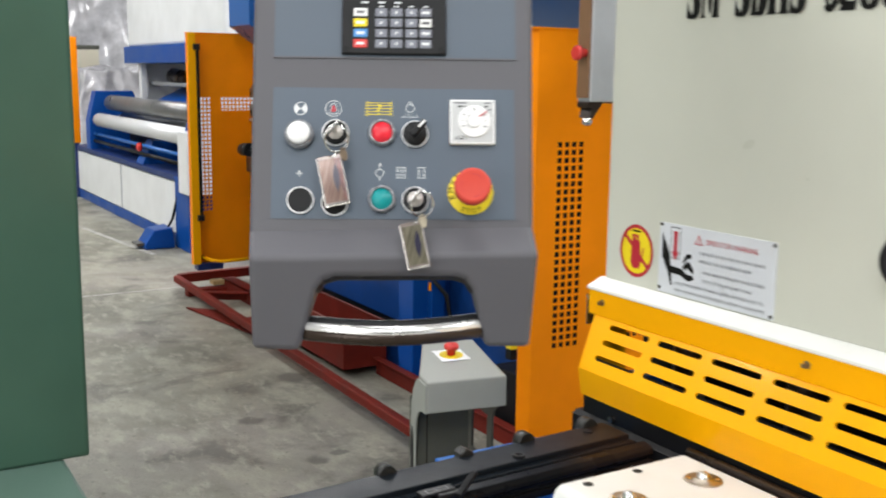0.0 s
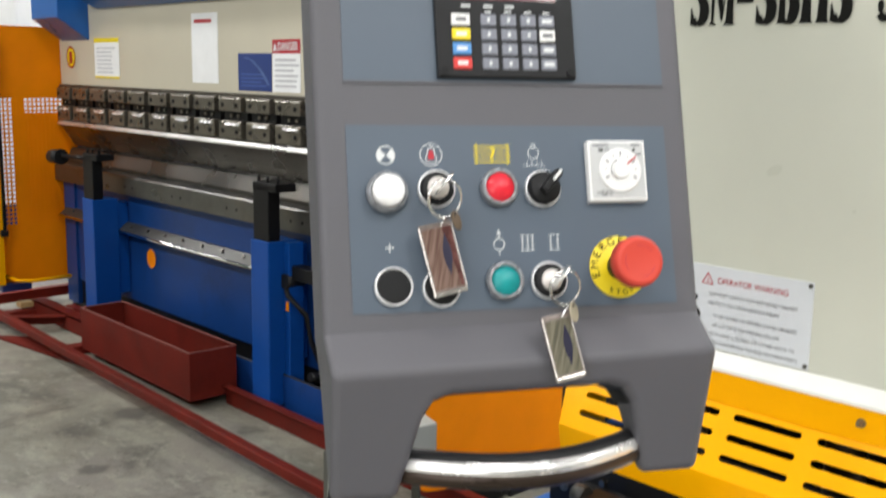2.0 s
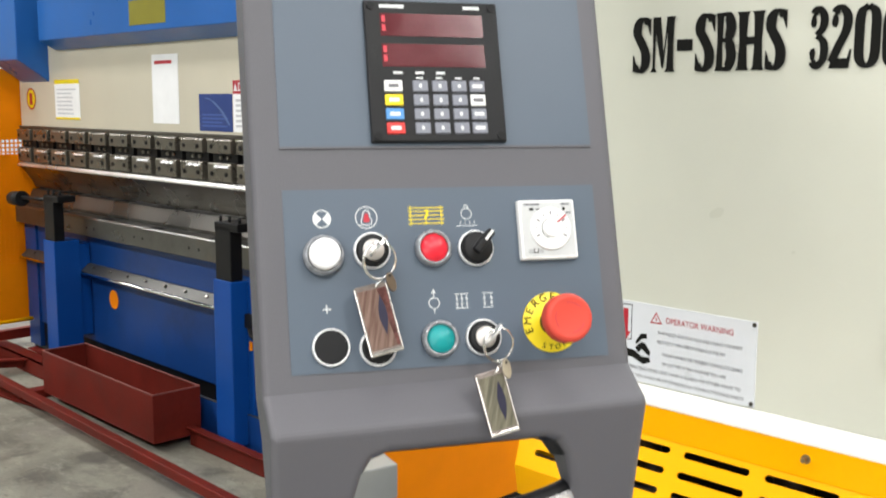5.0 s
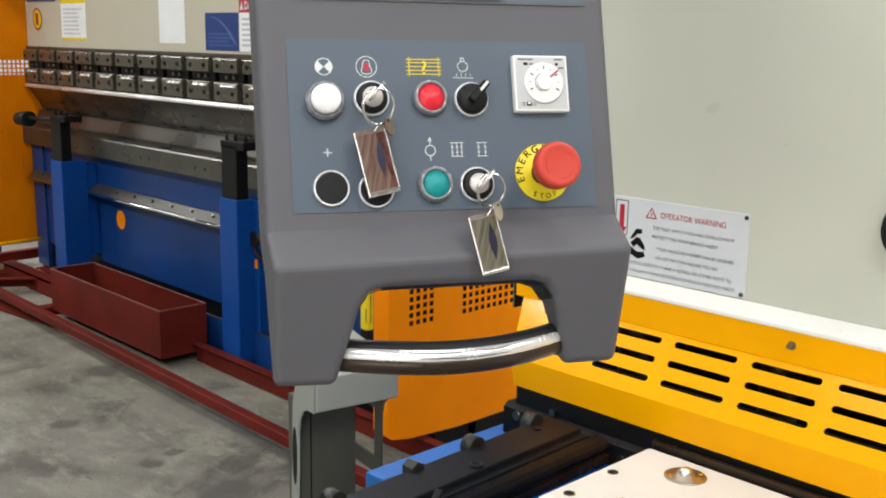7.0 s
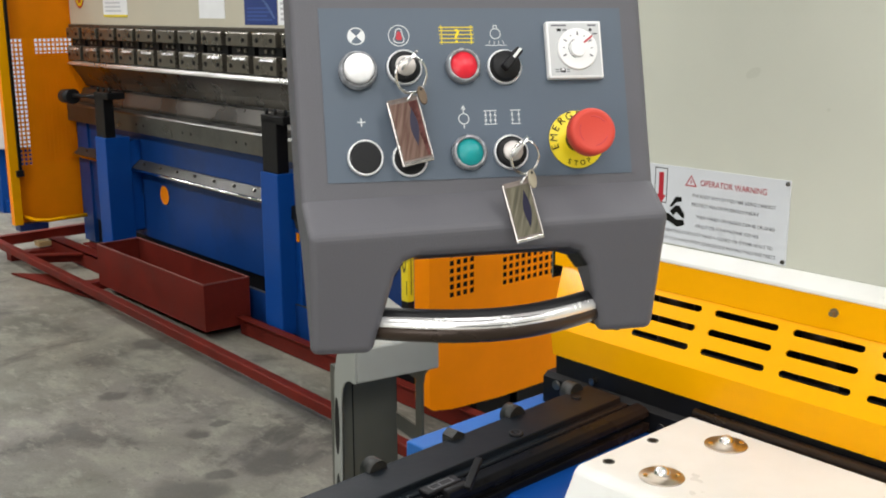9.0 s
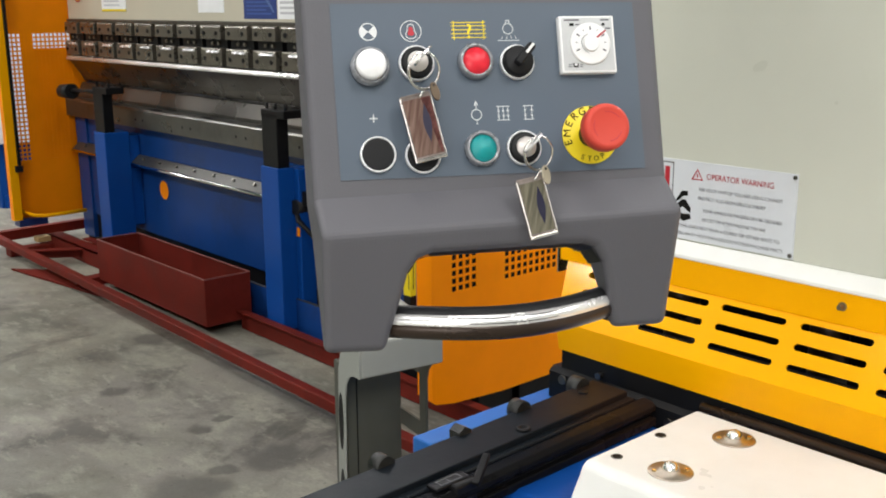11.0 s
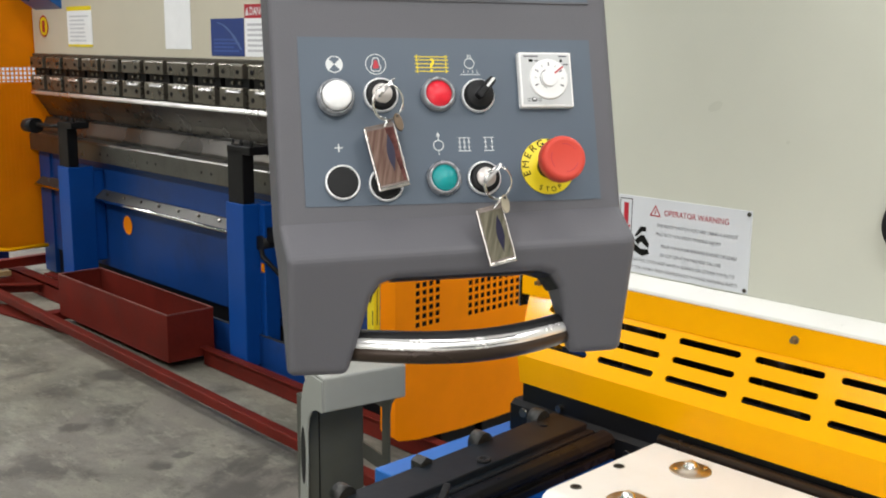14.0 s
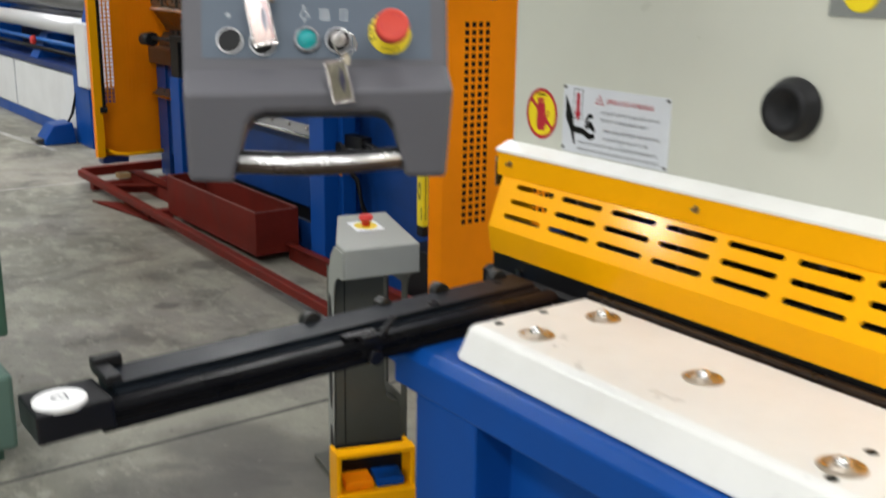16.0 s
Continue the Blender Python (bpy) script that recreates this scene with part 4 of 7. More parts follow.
# handle bar
pts = [(-0.103 + 0.209 * i / 16, -0.1975 + 0.004 * i / 16 - 0.010 * math.sin(math.pi * i / 16), -0.031 + 0.045 * math.sin(math.pi * i / 16) ** 0.8) for i in range(17)]
handle = part("handle", bent(bmesh.new(), pts, 0.0086, n=16), BAND, console, "bowed bright metal grab handle")
# Brown lower tube paints the dark floor reflected in the handle.
part("under_strip", bent(bmesh.new(), [(x, y - 0.0058, z - 0.0012) for x, y, z in pts], 0.0094, n=14), BROWNED, handle, "brown strip painting the handle's dark lower reflection")
part("backing", bent(bmesh.new(), [(x, y + 0.0046, z - 0.0038) for x, y, z in pts], 0.0094, n=14), RUBBER, handle, "black backing strip")

# Thin dark wires paint the gaps between streaks reflected on the handle.
for dy, dz in ((0.0034, 0.0077), (-0.0012, 0.0083)):
    part("groove", bent(bmesh.new(), [(x, y + dy, z + dz) for x, y, z in pts[1:-1]], 0.0005, n=6), RUBBER, handle, "fine dark line painting the gaps between reflected streaks")

# black edging inside the hand cut-out
bm = bmesh.new()
run = [Vector((x * 0.994, y - 0.0012, 0)) for x, y in outline[3:9]]
for a, c in zip(run, run[1:]):
    bm.faces.new([bm.verts.new(p) for p in (a + Vector((0, 0, -0.033)), c + Vector((0, 0, -0.033)), c + Vector((0, 0, -0.001)), a + Vector((0, 0, -0.001)))])
part("edging", bm, RUBBER, console, "black edging inside the hand cut-out")

# digital display
disp = part("display_unit", block(-0.0605, 0.0605, 0.116, 0.243, 0.0, 0.006, b=0.0012), RUBBER, console, "black keypad display with two red windows")
for y0, y1 in ((0.2105, 0.2310), (0.1830, 0.2035)):
    w = part("window", block(-0.047, 0.046, y0, y1, 0.005, 0.0064), DISPLAY, disp, "dark red display window")
    bm = bmesh.new()
    for s in (0.2, 0.6):
        box(bm, -0.0455, -0.0425, y0 + s * 0.0205 + 0.0005, y0 + (s + 0.3) * 0.0205, 0.006, 0.0067)
    part("segment", bm, SEGMENT, w, "lit red segment")
KEY_ROWS = [("white", WHITE), ("yellow", YELLOW_INK), ("blue", paint("blue_key", (0.08, 0.28, 0.62), 0.45)), ("red", RED)]
cols, rws = (-0.039, -0.0150, 0.0025, 0.0200, 0.0365), (0.1655, 0.1530, 0.1405, 0.1280)
for r, y in enumerate(rws):
    for c, x in enumerate(cols):
        wd = 0.0080 if c == 0 else 0.0068
        k = part("key", block(x - wd, x + wd, y - 0.0050, y + 0.0050, 0.005, 0.0072, b=0.0007, seg=1), KEY_ROWS[r][1] if c == 0 else (WHITE if (r, c) == (1, 4) else KEY_GREY), disp)
        bars = ((-0.0045, 0.0045),) if c in (0, 4) else ((-0.0012, 0.0012),)
        for a, b2 in bars:
            part("mark", block(x + a, x + b2, y - 0.0016, y + 0.0016, 0.007, 0.0074), GREY_INK if (r, c) == (1, 4) or (r, c) == (0, 0) else WHITE_INK, k)
for x in (-0.034, -0.0145, 0.004):
    part("mark", block(x - 0.004, x + 0.004, 0.1765, 0.1785, 0.0055, 0.0063), WHITE_INK, disp)
for x in (-0.015, 0.0025, 0.0200, 0.0365):
    part("mark", block(x - 0.003, x + 0.003, 0.1722, 0.1736, 0.0055, 0.0063), WHITE_INK, disp)
part("mark", block(-0.047, -0.025, 0.2362, 0.2390, 0.0055, 0.0063), WHITE_INK, disp, "white brand bar")
part("mark", block(0.029, 0.044, 0.2362, 0.2390, 0.0055, 0.0063), WHITE_INK, disp, "white type bar")
for x in (-0.055, 0.055):
    for y in (0.121, 0.238):
        part("screw", tube(bmesh.new(), (x, y, 0.005), (x, y, 0.0075), 0.0035, n=12), BLACK, disp)


def stroke(bm, pts, w, z=0.0012, closed=False):
    """A flat printed line of width w through points."""
    pts = [Vector((x, y, 0)) for x, y in pts]
    k = len(pts)
    for i in range(k if closed else k - 1):
        a, b2 = pts[i], pts[(i + 1) % k]
        d = (b2 - a).normalized()
        s = Vector((-d.y, d.x, 0)) * w / 2
        e = d * w / 2
        bm.faces.new([bm.verts.new((p.x, p.y, z)) for p in (a - s - e, b2 - s + e, b2 + s + e, a + s - e)])
    return bm


def circle(cx, cy, r, n=24, a0=0.0, a1=2 * math.pi):
    return [(cx + r * math.cos(a0 + (a1 - a0) * i / n), cy + r * math.sin(a0 + (a1 - a0) * i / n)) for i in range(n + (abs(a1 - a0) < 6.28))]


def disc(bm, cx, cy, r, z=0.0012, n=24, a0=0.0, a1=2 * math.pi):
    pts = circle(cx, cy, r, n, a0, a1)
    if a1 - a0 < 6.28:
        pts.append((cx, cy))
    bm.faces.new([bm.verts.new((x, y, z)) for x, y in pts])
    return bm


def icon(bm, material, label):
    return part("icon", bm, material, console, label)


# printed symbols
bm = stroke(bmesh.new(), [(-0.018, 0.259), (0.014, 0.259)], 0.0008)
stroke(bm, [(-0.021, 0.2605), (-0.016, 0.2625), (-0.015, 0.2565), (-0.018, 0.256)], 0.0009, closed=True)
stroke(bm, [(-0.001, 0.262), (0.003, 0.262), (0.003, 0.268), (-0.001, 0.268)], 0.0008, closed=True)
stroke(bm, [(0.002, 0.256), (0.006, 0.256), (0.006, 0.250), (0.002, 0.250)], 0.0008, closed=True)
stroke(bm, [(-0.012, 0.265), (-0.008, 0.265)], 0.0008)
stroke(bm, [(-0.010, 0.267), (-0.010, 0.263)], 0.0008)
stroke(bm, [(-0.011, 0.2535), (-0.007, 0.2535)], 0.0008)
icon(bm, WHITE_INK, "white printed gauge symbol")
bm = disc(bmesh.new(), -0.1067, 0.0515, 0.0078)
icon(bm, WHITE_INK, "round white lamp symbol")
bm = bmesh.new()
for a in (math.pi / 4, math.pi * 5 / 4):
    disc(bm, -0.1067, 0.0515, 0.0068, 0.0015, 8, a, a + math.pi / 2)
icon(bm, PLATE, "dark quarters of the lamp symbol")
PEAR = [(0.0000, 0.0062), (0.0022, 0.0054), (0.0030, 0.0032), (0.0032, 0.0004), (0.0046, -0.0024), (0.0042, -0.0052), (0.0022, -0.0064)]
PEAR = PEAR + [(-x, y) for x, y in reversed(PEAR)][:-1]
bm = stroke(bmesh.new(), circle(-0.0690, 0.0518, 0.0092, 28), 0.0007, closed=True)
stroke(bm, [(-0.0690 + x, 0.0518 + y) for x, y in PEAR], 0.0007, closed=True)
icon(bm, WHITE_INK, "white ringed pump symbol")
bm = bmesh.new()
bm.faces.new([bm.verts.new((-0.0690 + x * 0.62, 0.0518 + y * 0.62, 0.0014)) for x, y in PEAR])
icon(bm, RED_INK, "red pump symbol")
bm = bmesh.new()
for y in (0.0455, 0.0490, 0.0525, 0.0560, 0.0590):
    stroke(bm, [(-0.0325, y), (-0.0015, y)], 0.0008)
for x in (-0.0305, -0.0035):
    stroke(bm, [(x, 0.0440), (x, 0.0605)], 0.0008)
icon(bm, YELLOW_INK, "yellow fault grid symbol")
icon(letters("?", Matrix.Translation((-0.0170, 0.0450, 0.0014)), 0.0125, align="CENTER", bold=0.012), YELLOW_INK, "yellow question mark")
bm = stroke(bmesh.new(), circle(0.0190, 0.0530, 0.0047, 18), 0.0007, closed=True)
stroke(bm, [(0.0175, 0.0575), (0.0175, 0.0605), (0.0205, 0.0605), (0.0205, 0.0575)], 0.0007)
stroke(bm, [(0.0095, 0.0425), (0.0285, 0.0425)], 0.0006)
for i in range(4):
    stroke(bm, [(0.0135 + 0.004 * i, 0.0465), (0.0128 + 0.0045 * i, 0.0440)], 0.0005)
icon(bm, WHITE_INK, "white work lamp symbol")
bm = stroke(bmesh.new(), [(-0.1100, -0.0242), (-0.1036, -0.0242)], 0.0009)
stroke(bm, [(-0.1068, -0.0274), (-0.1068, -0.0210)], 0.0009)
icon(bm, WHITE_INK, "white plus sign")
bm = stroke(bmesh.new(), circle(-0.0153, -0.0233, 0.0046, 18), 0.0008, closed=True)
stroke(bm, [(-0.0153, -0.0187), (-0.0153, -0.0123)], 0.0008)
stroke(bm, [(-0.0153, -0.0279), (-0.0153, -0.0318)], 0.0008)
stroke(bm, [(-0.0168, -0.0148), (-0.0153, -0.0118), (-0.0138, -0.0148)], 0.0008)
icon(bm, WHITE_INK, "white single-stroke symbol")
for x0, n in ((0.0035, 3), (0.0280, 2)):
    w = 0.0115 if n == 3 else 0.0090
    bm = stroke(bmesh.new(), [(x0, -0.0165), (x0 + w, -0.0165)], 0.0007)
    stroke(bm, [(x0, -0.0287), (x0 + w, -0.0287)], 0.0007)
    for i in range(n):
        x = x0 + 0.0014 + (w - 0.0028) * i / (n - 1)
        stroke(bm, [(x, -0.0165), (x, -0.0287)], 0.0006)
        stroke(bm, [(x - 0.0011, -0.0212), (x, -0.0192), (x + 0.0011, -0.0212)], 0.0005)
        stroke(bm, [(x - 0.0011, -0.0246), (x, -0.0262), (x + 0.0011, -0.0246)], 0.0005)
    icon(bm, WHITE_INK, "white stroke counter symbol")


def at(u, v, z=0.0008):
    return Matrix.Translation((u, v, z))


PLATED = paint("plated_bezel", (0.86, 0.86, 0.87), 0.38, metal=0.45, vary=0.03, scale=60, bump=0.0)


def bezel(u, v, material, r=0.0150, hgt=0.006):
    return part("bezel", spun(bmesh.new(), [(r, 0.0), (r, hgt * 0.5), (r - 0.001, hgt * 0.85), (r - 0.0022, hgt), (r - 0.0032, hgt), (r - 0.0036, hgt * 0.4)], at(u, v)), material, console)


def ring_bezel(u, v):
    """A thin plated ring round a black actuator."""
    return part("bezel", spun(bmesh.new(), [(0.0158, 0.0), (0.0158, 0.0030), (0.0153, 0.0042), (0.0145, 0.0044), (0.0140, 0.0038), (0.0138, 0.0)], at(u, v)), PLATED, console)


# white signal lamp
b = bezel(-0.1075, 0.0205, paint("frosted_skirt", (0.25, 0.26, 0.28), 0.18, vary=0.25, scale=160, bump=0.2, bump_scale=250, coat=0.8), 0.0172, 0.0105)
part("lens", spun(bmesh.new(), [(0.0134, 0.0), (0.0132, 0.0125), (0.0126, 0.0150), (0.0108, 0.0165), (0.0, 0.0172)], at(-0.1075, 0.0205)), LENS_WHITE, b, "frosted white lamp lens")
# lit push buttons
GREY_BEZEL = paint("grey_bezel", (0.30, 0.31, 0.33), 0.28, metal=0.35, vary=0.08, scale=80, bump=0.0, coat=0.4)
for u, v, lens, lab in ((-0.0131, 0.0236, LENS_RED, "red push button lens"), (-0.0128, -0.0538, LENS_GREEN, "teal green push button lens")):
    b = bezel(u, v, GREY_BEZEL, 0.0160, 0.0085)
    part("lens", spun(bmesh.new(), [(0.0121, 0.0), (0.0121, 0.0052), (0.0118, 0.0062), (0.0104, 0.0064), (0.0099, 0.0074), (0.0, 0.0082)], at(u, v)), lens, b, lab)
# black push buttons
for u, v in ((-0.1052, -0.0556), (-0.0661, -0.0579)):
    b = ring_bezel(u, v)
    part("cap", spun(bmesh.new(), [(0.0139, 0.0), (0.0139, 0.0034), (0.0132, 0.0042), (0.0126, 0.0044), (0.0120, 0.0044), (0.0, 0.0044)], at(u, v)), RUBBER, b, "flat black push button")
# selector
b = ring_bezel(0.0248, 0.0223)
part("collar", spun(bmesh.new(), [(0.0138, 0.0), (0.0134, 0.009), (0.0120, 0.0115), (0.0, 0.0118)], at(0.0248, 0.0223)), RUBBER, b)
tmp = block(-0.0036, 0.0036, -0.0060, 0.0170, 0.008, 0.0195, b=0.0018)
bmesh.ops.transform(tmp, matrix=at(0.0248, 0.0223) @ pose(0, 0, 0, 0, 0, -42), verts=tmp.verts[:])
part("selector_knob", tmp, RUBBER, b, "black selector knob turned to the upper right")
tmp = block(-0.0012, 0.0012, 0.006, 0.0166, 0.019, 0.0199)
bmesh.ops.transform(tmp, matrix=at(0.0248, 0.0223) @ pose(0, 0, 0, 0, 0, -42), verts=tmp.verts[:])
part("pointer", tmp, WHITE, b)


# key switches with their keys
LOCK_FACE = paint("satin_lock_face", (0.62, 0.58, 0.55), 0.42, metal=0.55, vary=0.05, scale=60, bump=0.0)


def key_switch(u, v, turn):
    b = ring_bezel(u, v)
    part("collar", spun(bmesh.new(), [(0.0138, 0.0), (0.0136, 0.0065), (0.0124, 0.0085), (0.0090, 0.0085)], at(u, v)), RUBBER, b)
    part("barrel", spun(bmesh.new(), [(0.0090, 0.0), (0.0090, 0.0098), (0.0084, 0.0106), (0.0, 0.0108)], at(u, v)), LOCK_FACE, b, "satin metal lock face")
    m = at(u, v) @ pose(0, 0, 0, 0, 0, turn)
    tmp = block(-0.0009, 0.0009, -0.0052, 0.0052, 0.0105, 0.022)
    bmesh.ops.transform(tmp, matrix=m, verts=tmp.verts[:])
    part("key_blade", tmp, NICKEL, b, "nickel-plated key in the lock")
    tmp = prism(bmesh.new(), [(0.0115 * math.cos(k * math.pi / 8), 0.0295 + 0.0085 * math.sin(k * math.pi / 8)) for k in range(16)], "x", -0.0011, 0.0011, b=0.0004)
    bmesh.ops.transform(tmp, matrix=m, verts=tmp.verts[:])
    part("key_bow", tmp, NICKEL, b, "rounded nickel-plated key bow")
    return b


key_switch(-0.0662, 0.0230, -42)
key_switch(0.0255, -0.0546, -42)


KEY_BRASS = paint("worn_key_brass", (0.13, 0.095, 0.065), 0.35, metal=0.8, vary=0.1, scale=30, bump=0.03)
KEY_PALE = paint("pale_key_nickel_silver", (0.42, 0.37, 0.28), 0.38, metal=0.7, vary=0.1, scale=60, bump=0.03)


def streaked(name, dark, light, turn):
    """A glossy printed insert with reflected streaks painted along its length."""
    m = paint(name, light, 0.14, metal=0.25, vary=0.1, scale=55, bump=0.04, bump_scale=60, coat=0.6)
    nd, lk = m.node_tree.nodes, m.node_tree.links
    tc, mp, ns, rg, mx = (nd.new("ShaderNode" + k) for k in ("TexCoord", "Mapping", "TexNoise", "MapRange", "Mix"))
    mp.inputs["Rotation"].default_value = (0, 0, turn)
    sq = nd.new("ShaderNodeVectorMath")
    sq.operation = "MULTIPLY"
    sq.inputs[1].default_value = (300, 26, 1)
    lk.new(tc.outputs["Object"], mp.inputs["Vector"])
    lk.new(mp.outputs["Vector"], sq.inputs[0])
    lk.new(sq.outputs["Vector"], ns.inputs["Vector"])
    ns.inputs["Scale"].default_value, ns.inputs["Detail"].default_value = 1.0, 5
    rg.inputs["From Min"].default_value, rg.inputs["From Max"].default_value = 0.36, 0.66
    lk.new(ns.outputs["Fac"], rg.inputs["Value"])
    mx.data_type = "RGBA"
    lk.new(rg.outputs["Result"], mx.inputs[0])
    mx.inputs[6].default_value, mx.inputs[7].default_value = (*dark, 1), (*light, 1)
    lk.new(mx.outputs[2], nd["Principled BSDF"].inputs["Base Color"])
    return m


TAG_RED = streaked("red_brown_tag_insert", (0.150, 0.085, 0.068), (0.270, 0.180, 0.145), 0.20)
TAG_FILM = streaked("olive_tag_insert", (0.105, 0.096, 0.068), (0.215, 0.195, 0.140), 0.22)
RED_FILM = paint("dark_red_tag_film", (0.150, 0.058, 0.052), 0.16, metal=0.2, vary=0.25, scale=150, bump=0.05, coat=0.6)
CLEAR_EDGE = paint("acrylic_edge_glint", (0.66, 0.62, 0.58), 0.16, metal=0.75, vary=0.18, scale=120, bump=0.05, bump_scale=200)
SMOKED = paint("smoked_acrylic_side", (0.30, 0.25, 0.23), 0.12, metal=0.3, vary=0.2, scale=80, bump=0.0, coat=0.8)
NAVY_INK = paint("navy_feather_ink", (0.018, 0.016, 0.040), 0.25, vary=0.05, bump=0, coat=0.5)


def key_fob(ring_c, ring_r, corner, along, length, width, film, lab, spare, spare_turn, brass, lift=0.012):
    """A split ring, a small spare key and a clear plastic tag hanging on a key."""
    t = thing("key_fob", None, lab, "key fob", "key fobs on the console", local=True, turn=CM.copy())
    for dr, dz in ((0.0, 0.0), (0.0009, 0.0012)):
        pts = [(ring_c[0] + (ring_r - dr) * 0.92 * math.cos(a), ring_c[1] + (ring_r - dr) * math.sin(a), 0.026 + dz - 0.012 * (1 - math.sin(a)) / 2) for a in (2 * math.pi * i / 32 for i in range(32))]
        part("ring", bent(bmesh.new(), pts, 0.0007, n=8, closed=True), CHROME, t, "steel split ring")
    a = Vector((*along, 0.0)).normalized()
    c = Vector((-a.y, a.x, 0.0))
    m = frame_of(Vector((*corner, lift)), c, -a)

    def laid(bm):
        bmesh.ops.transform(bm, matrix=m, verts=bm.verts[:])
        return bm

    part("case", laid(block(0, width, -length, 0, 0.0, 0.0056, b=0.0012)), SMOKED, t, "thick clear acrylic tag")
    part("insert", laid(block(0.0020, width - 0.0014, -length + 0.0045, -0.0040, 0.0052, 0.0059, b=0.0003, seg=1)), film, t, "printed insert with painted reflection streaks")
    # Pale metallic strips paint the reflections along the clear tag's edges.
    part("bright_edge", laid(block(-0.0003, 0.0015, -length + 0.001, -0.001, 0.0030, 0.0062, b=0.0009)), CLEAR_EDGE, t, "pale metallic strip for the edge's reflection")
    part("bright_edge", laid(block(0.0, width, -length - 0.0003, -length + 0.0030, 0.0030, 0.0062, b=0.0009)), CLEAR_EDGE, t, "pale metallic strip for the edge's reflection")
    part("thin_edge", laid(block(width - 0.0008, width + 0.0002, -length + 0.003, -0.002, 0.0030, 0.0061, b=0.0005)), CLEAR_EDGE, t)
    part("thin_edge", laid(block(0.001, width - 0.001, -0.0016, 0.0002, 0.0030, 0.0060, b=0.0005)), SMOKED, t)
    if film is TAG_RED:
        part("red_side", laid(prism(bmesh.new(), [(width * 0.66, -0.0042), (width - 0.0016, -0.0042), (width - 0.0016, -length + 0.0048), (width * 0.86, -length + 0.0048)], "z", 0.0054, 0.00605)), RED_FILM, t, "dark red side of the insert")
    leaf = [(0.0036 * abs(math.sin(math.pi * k / 12)) ** 1.2 * (1 if k < 13 else -1), 0.0 - 0.034 * (k if k < 13 else 24 - k) / 12) for k in range(24)]
    tmp = bmesh.new()
    tmp.faces.new([tmp.verts.new((width * 0.70 + x + 0.0022 * (y / 0.034), y - length * 0.16, 0.0062)) for x, y in leaf])
    part("feather_print", laid(tmp), NAVY_INK, t, "dark feather-shaped print")
    rot = Matrix.Translation((*spare, lift + 0.0085)) @ Matrix.Rotation(spare_turn, 4, "Z") @ Matrix.Rotation(0.35, 4, "Y")
    tmp = spun(bmesh.new(), [(0.0040, 0.0), (0.0044, 0.0005), (0.0044, 0.0013), (0.0040, 0.0018)], rot @ Matrix.Diagonal((1.0, 1.9, 1, 1)), n=24)
    key = part("spare_key", tmp, brass, t, "small flat metal key bow")
    part("key_hole", spun(bmesh.new(), [(0.0012, 0.0017), (0.0012, 0.0020)], rot @ Matrix.Translation((0, 0.0052, 0)), n=12), BLACK, key)
    tip = m @ Vector((width * 0.62, 0.0, 0.0030))
    low = Vector((ring_c[0] + ring_r * 0.1, ring_c[1] - ring_r, 0.0150 + (lift - 0.012)))
    part("link", bent(bmesh.new(), [tip + Vector((0.001, -0.003, 0.003)), tip.lerp(low, 0.35) + Vector((0.002, 0, 0.003)), tip.lerp(low, 0.75) + Vector((0.001, 0, 0.002)), low], 0.0011, n=8), CHROME, t, "steel link")
    return t


key_fob((-0.0640, 0.0120), 0.0150, (-0.0868, -0.0100), (0.20, -0.98), 0.0580, 0.0280, TAG_RED, "red-brown clear key tag hanging from a console key switch", (-0.0560, -0.0060), 0.25, KEY_BRASS)
key_fob((0.0325, -0.0625), 0.0140, (0.0073, -0.0868), (0.20, -0.98), 0.0525, 0.0250, TAG_FILM, "clear olive key tag hanging from a console key switch", (0.0335, -0.0830), 0.12, KEY_PALE, lift=0.0235)

# timer
TIMER_FACE = paint("pale_grey_timer_face", (0.56, 0.57, 0.57), 0.22, vary=0.02, scale=40, bump=0.0, coat=0.5)
tim = part("timer", block(0.0646, 0.1168, 0.0100, 0.0622, 0.0, 0.0085, b=0.0014), WHITE, console, "square white timer with a round dial")
part("face", block(0.0668, 0.1146, 0.0124, 0.0602, 0.0080, 0.0089), TIMER_FACE, tim, "pale grey face plate")
TC, TV = 0.0925, 0.0362
part("dial", spun(bmesh.new(), [(0.0190, 0.0), (0.0190, 0.0022), (0.0182, 0.0030), (0.0176, 0.0030), (0.0, 0.0030)], at(TC, TV, 0.0080)), WHITE, tim)
part("dial_hub", spun(bmesh.new(), [(0.0076, 0.0), (0.0072, 0.0040), (0.0070, 0.0042), (0.0066, 0.0042), (0.0, 0.0042)], at(TC, TV, 0.0092)), WHITE, tim)
for i in range(9):
    a = radians(205 - 29 * i)
    c, k = math.cos(a), math.sin(a)
    part("dial_mark", stroke(bmesh.new(), [(TC + 0.0128 * c, TV + 0.0128 * k), (TC + (0.0150 if i % 2 == 0 else 0.0140) * c, TV + (0.0150 if i % 2 == 0 else 0.0140) * k)], 0.0013 if i % 2 == 0 else 0.0007, z=0.0114), GREY_INK, tim)
part("dial_mark", stroke(bmesh.new(), circle(TC, TV, 0.0088, 14, radians(110), radians(250)), 0.0006, z=0.0114), GREY_INK, tim)
part("pointer", stroke(bmesh.new(), [(TC + 0.0055, TV + 0.0050), (TC + 0.0138, TV + 0.0112)], 0.0016, z=0.0117), RED_INK, tim, "red dial pointer")
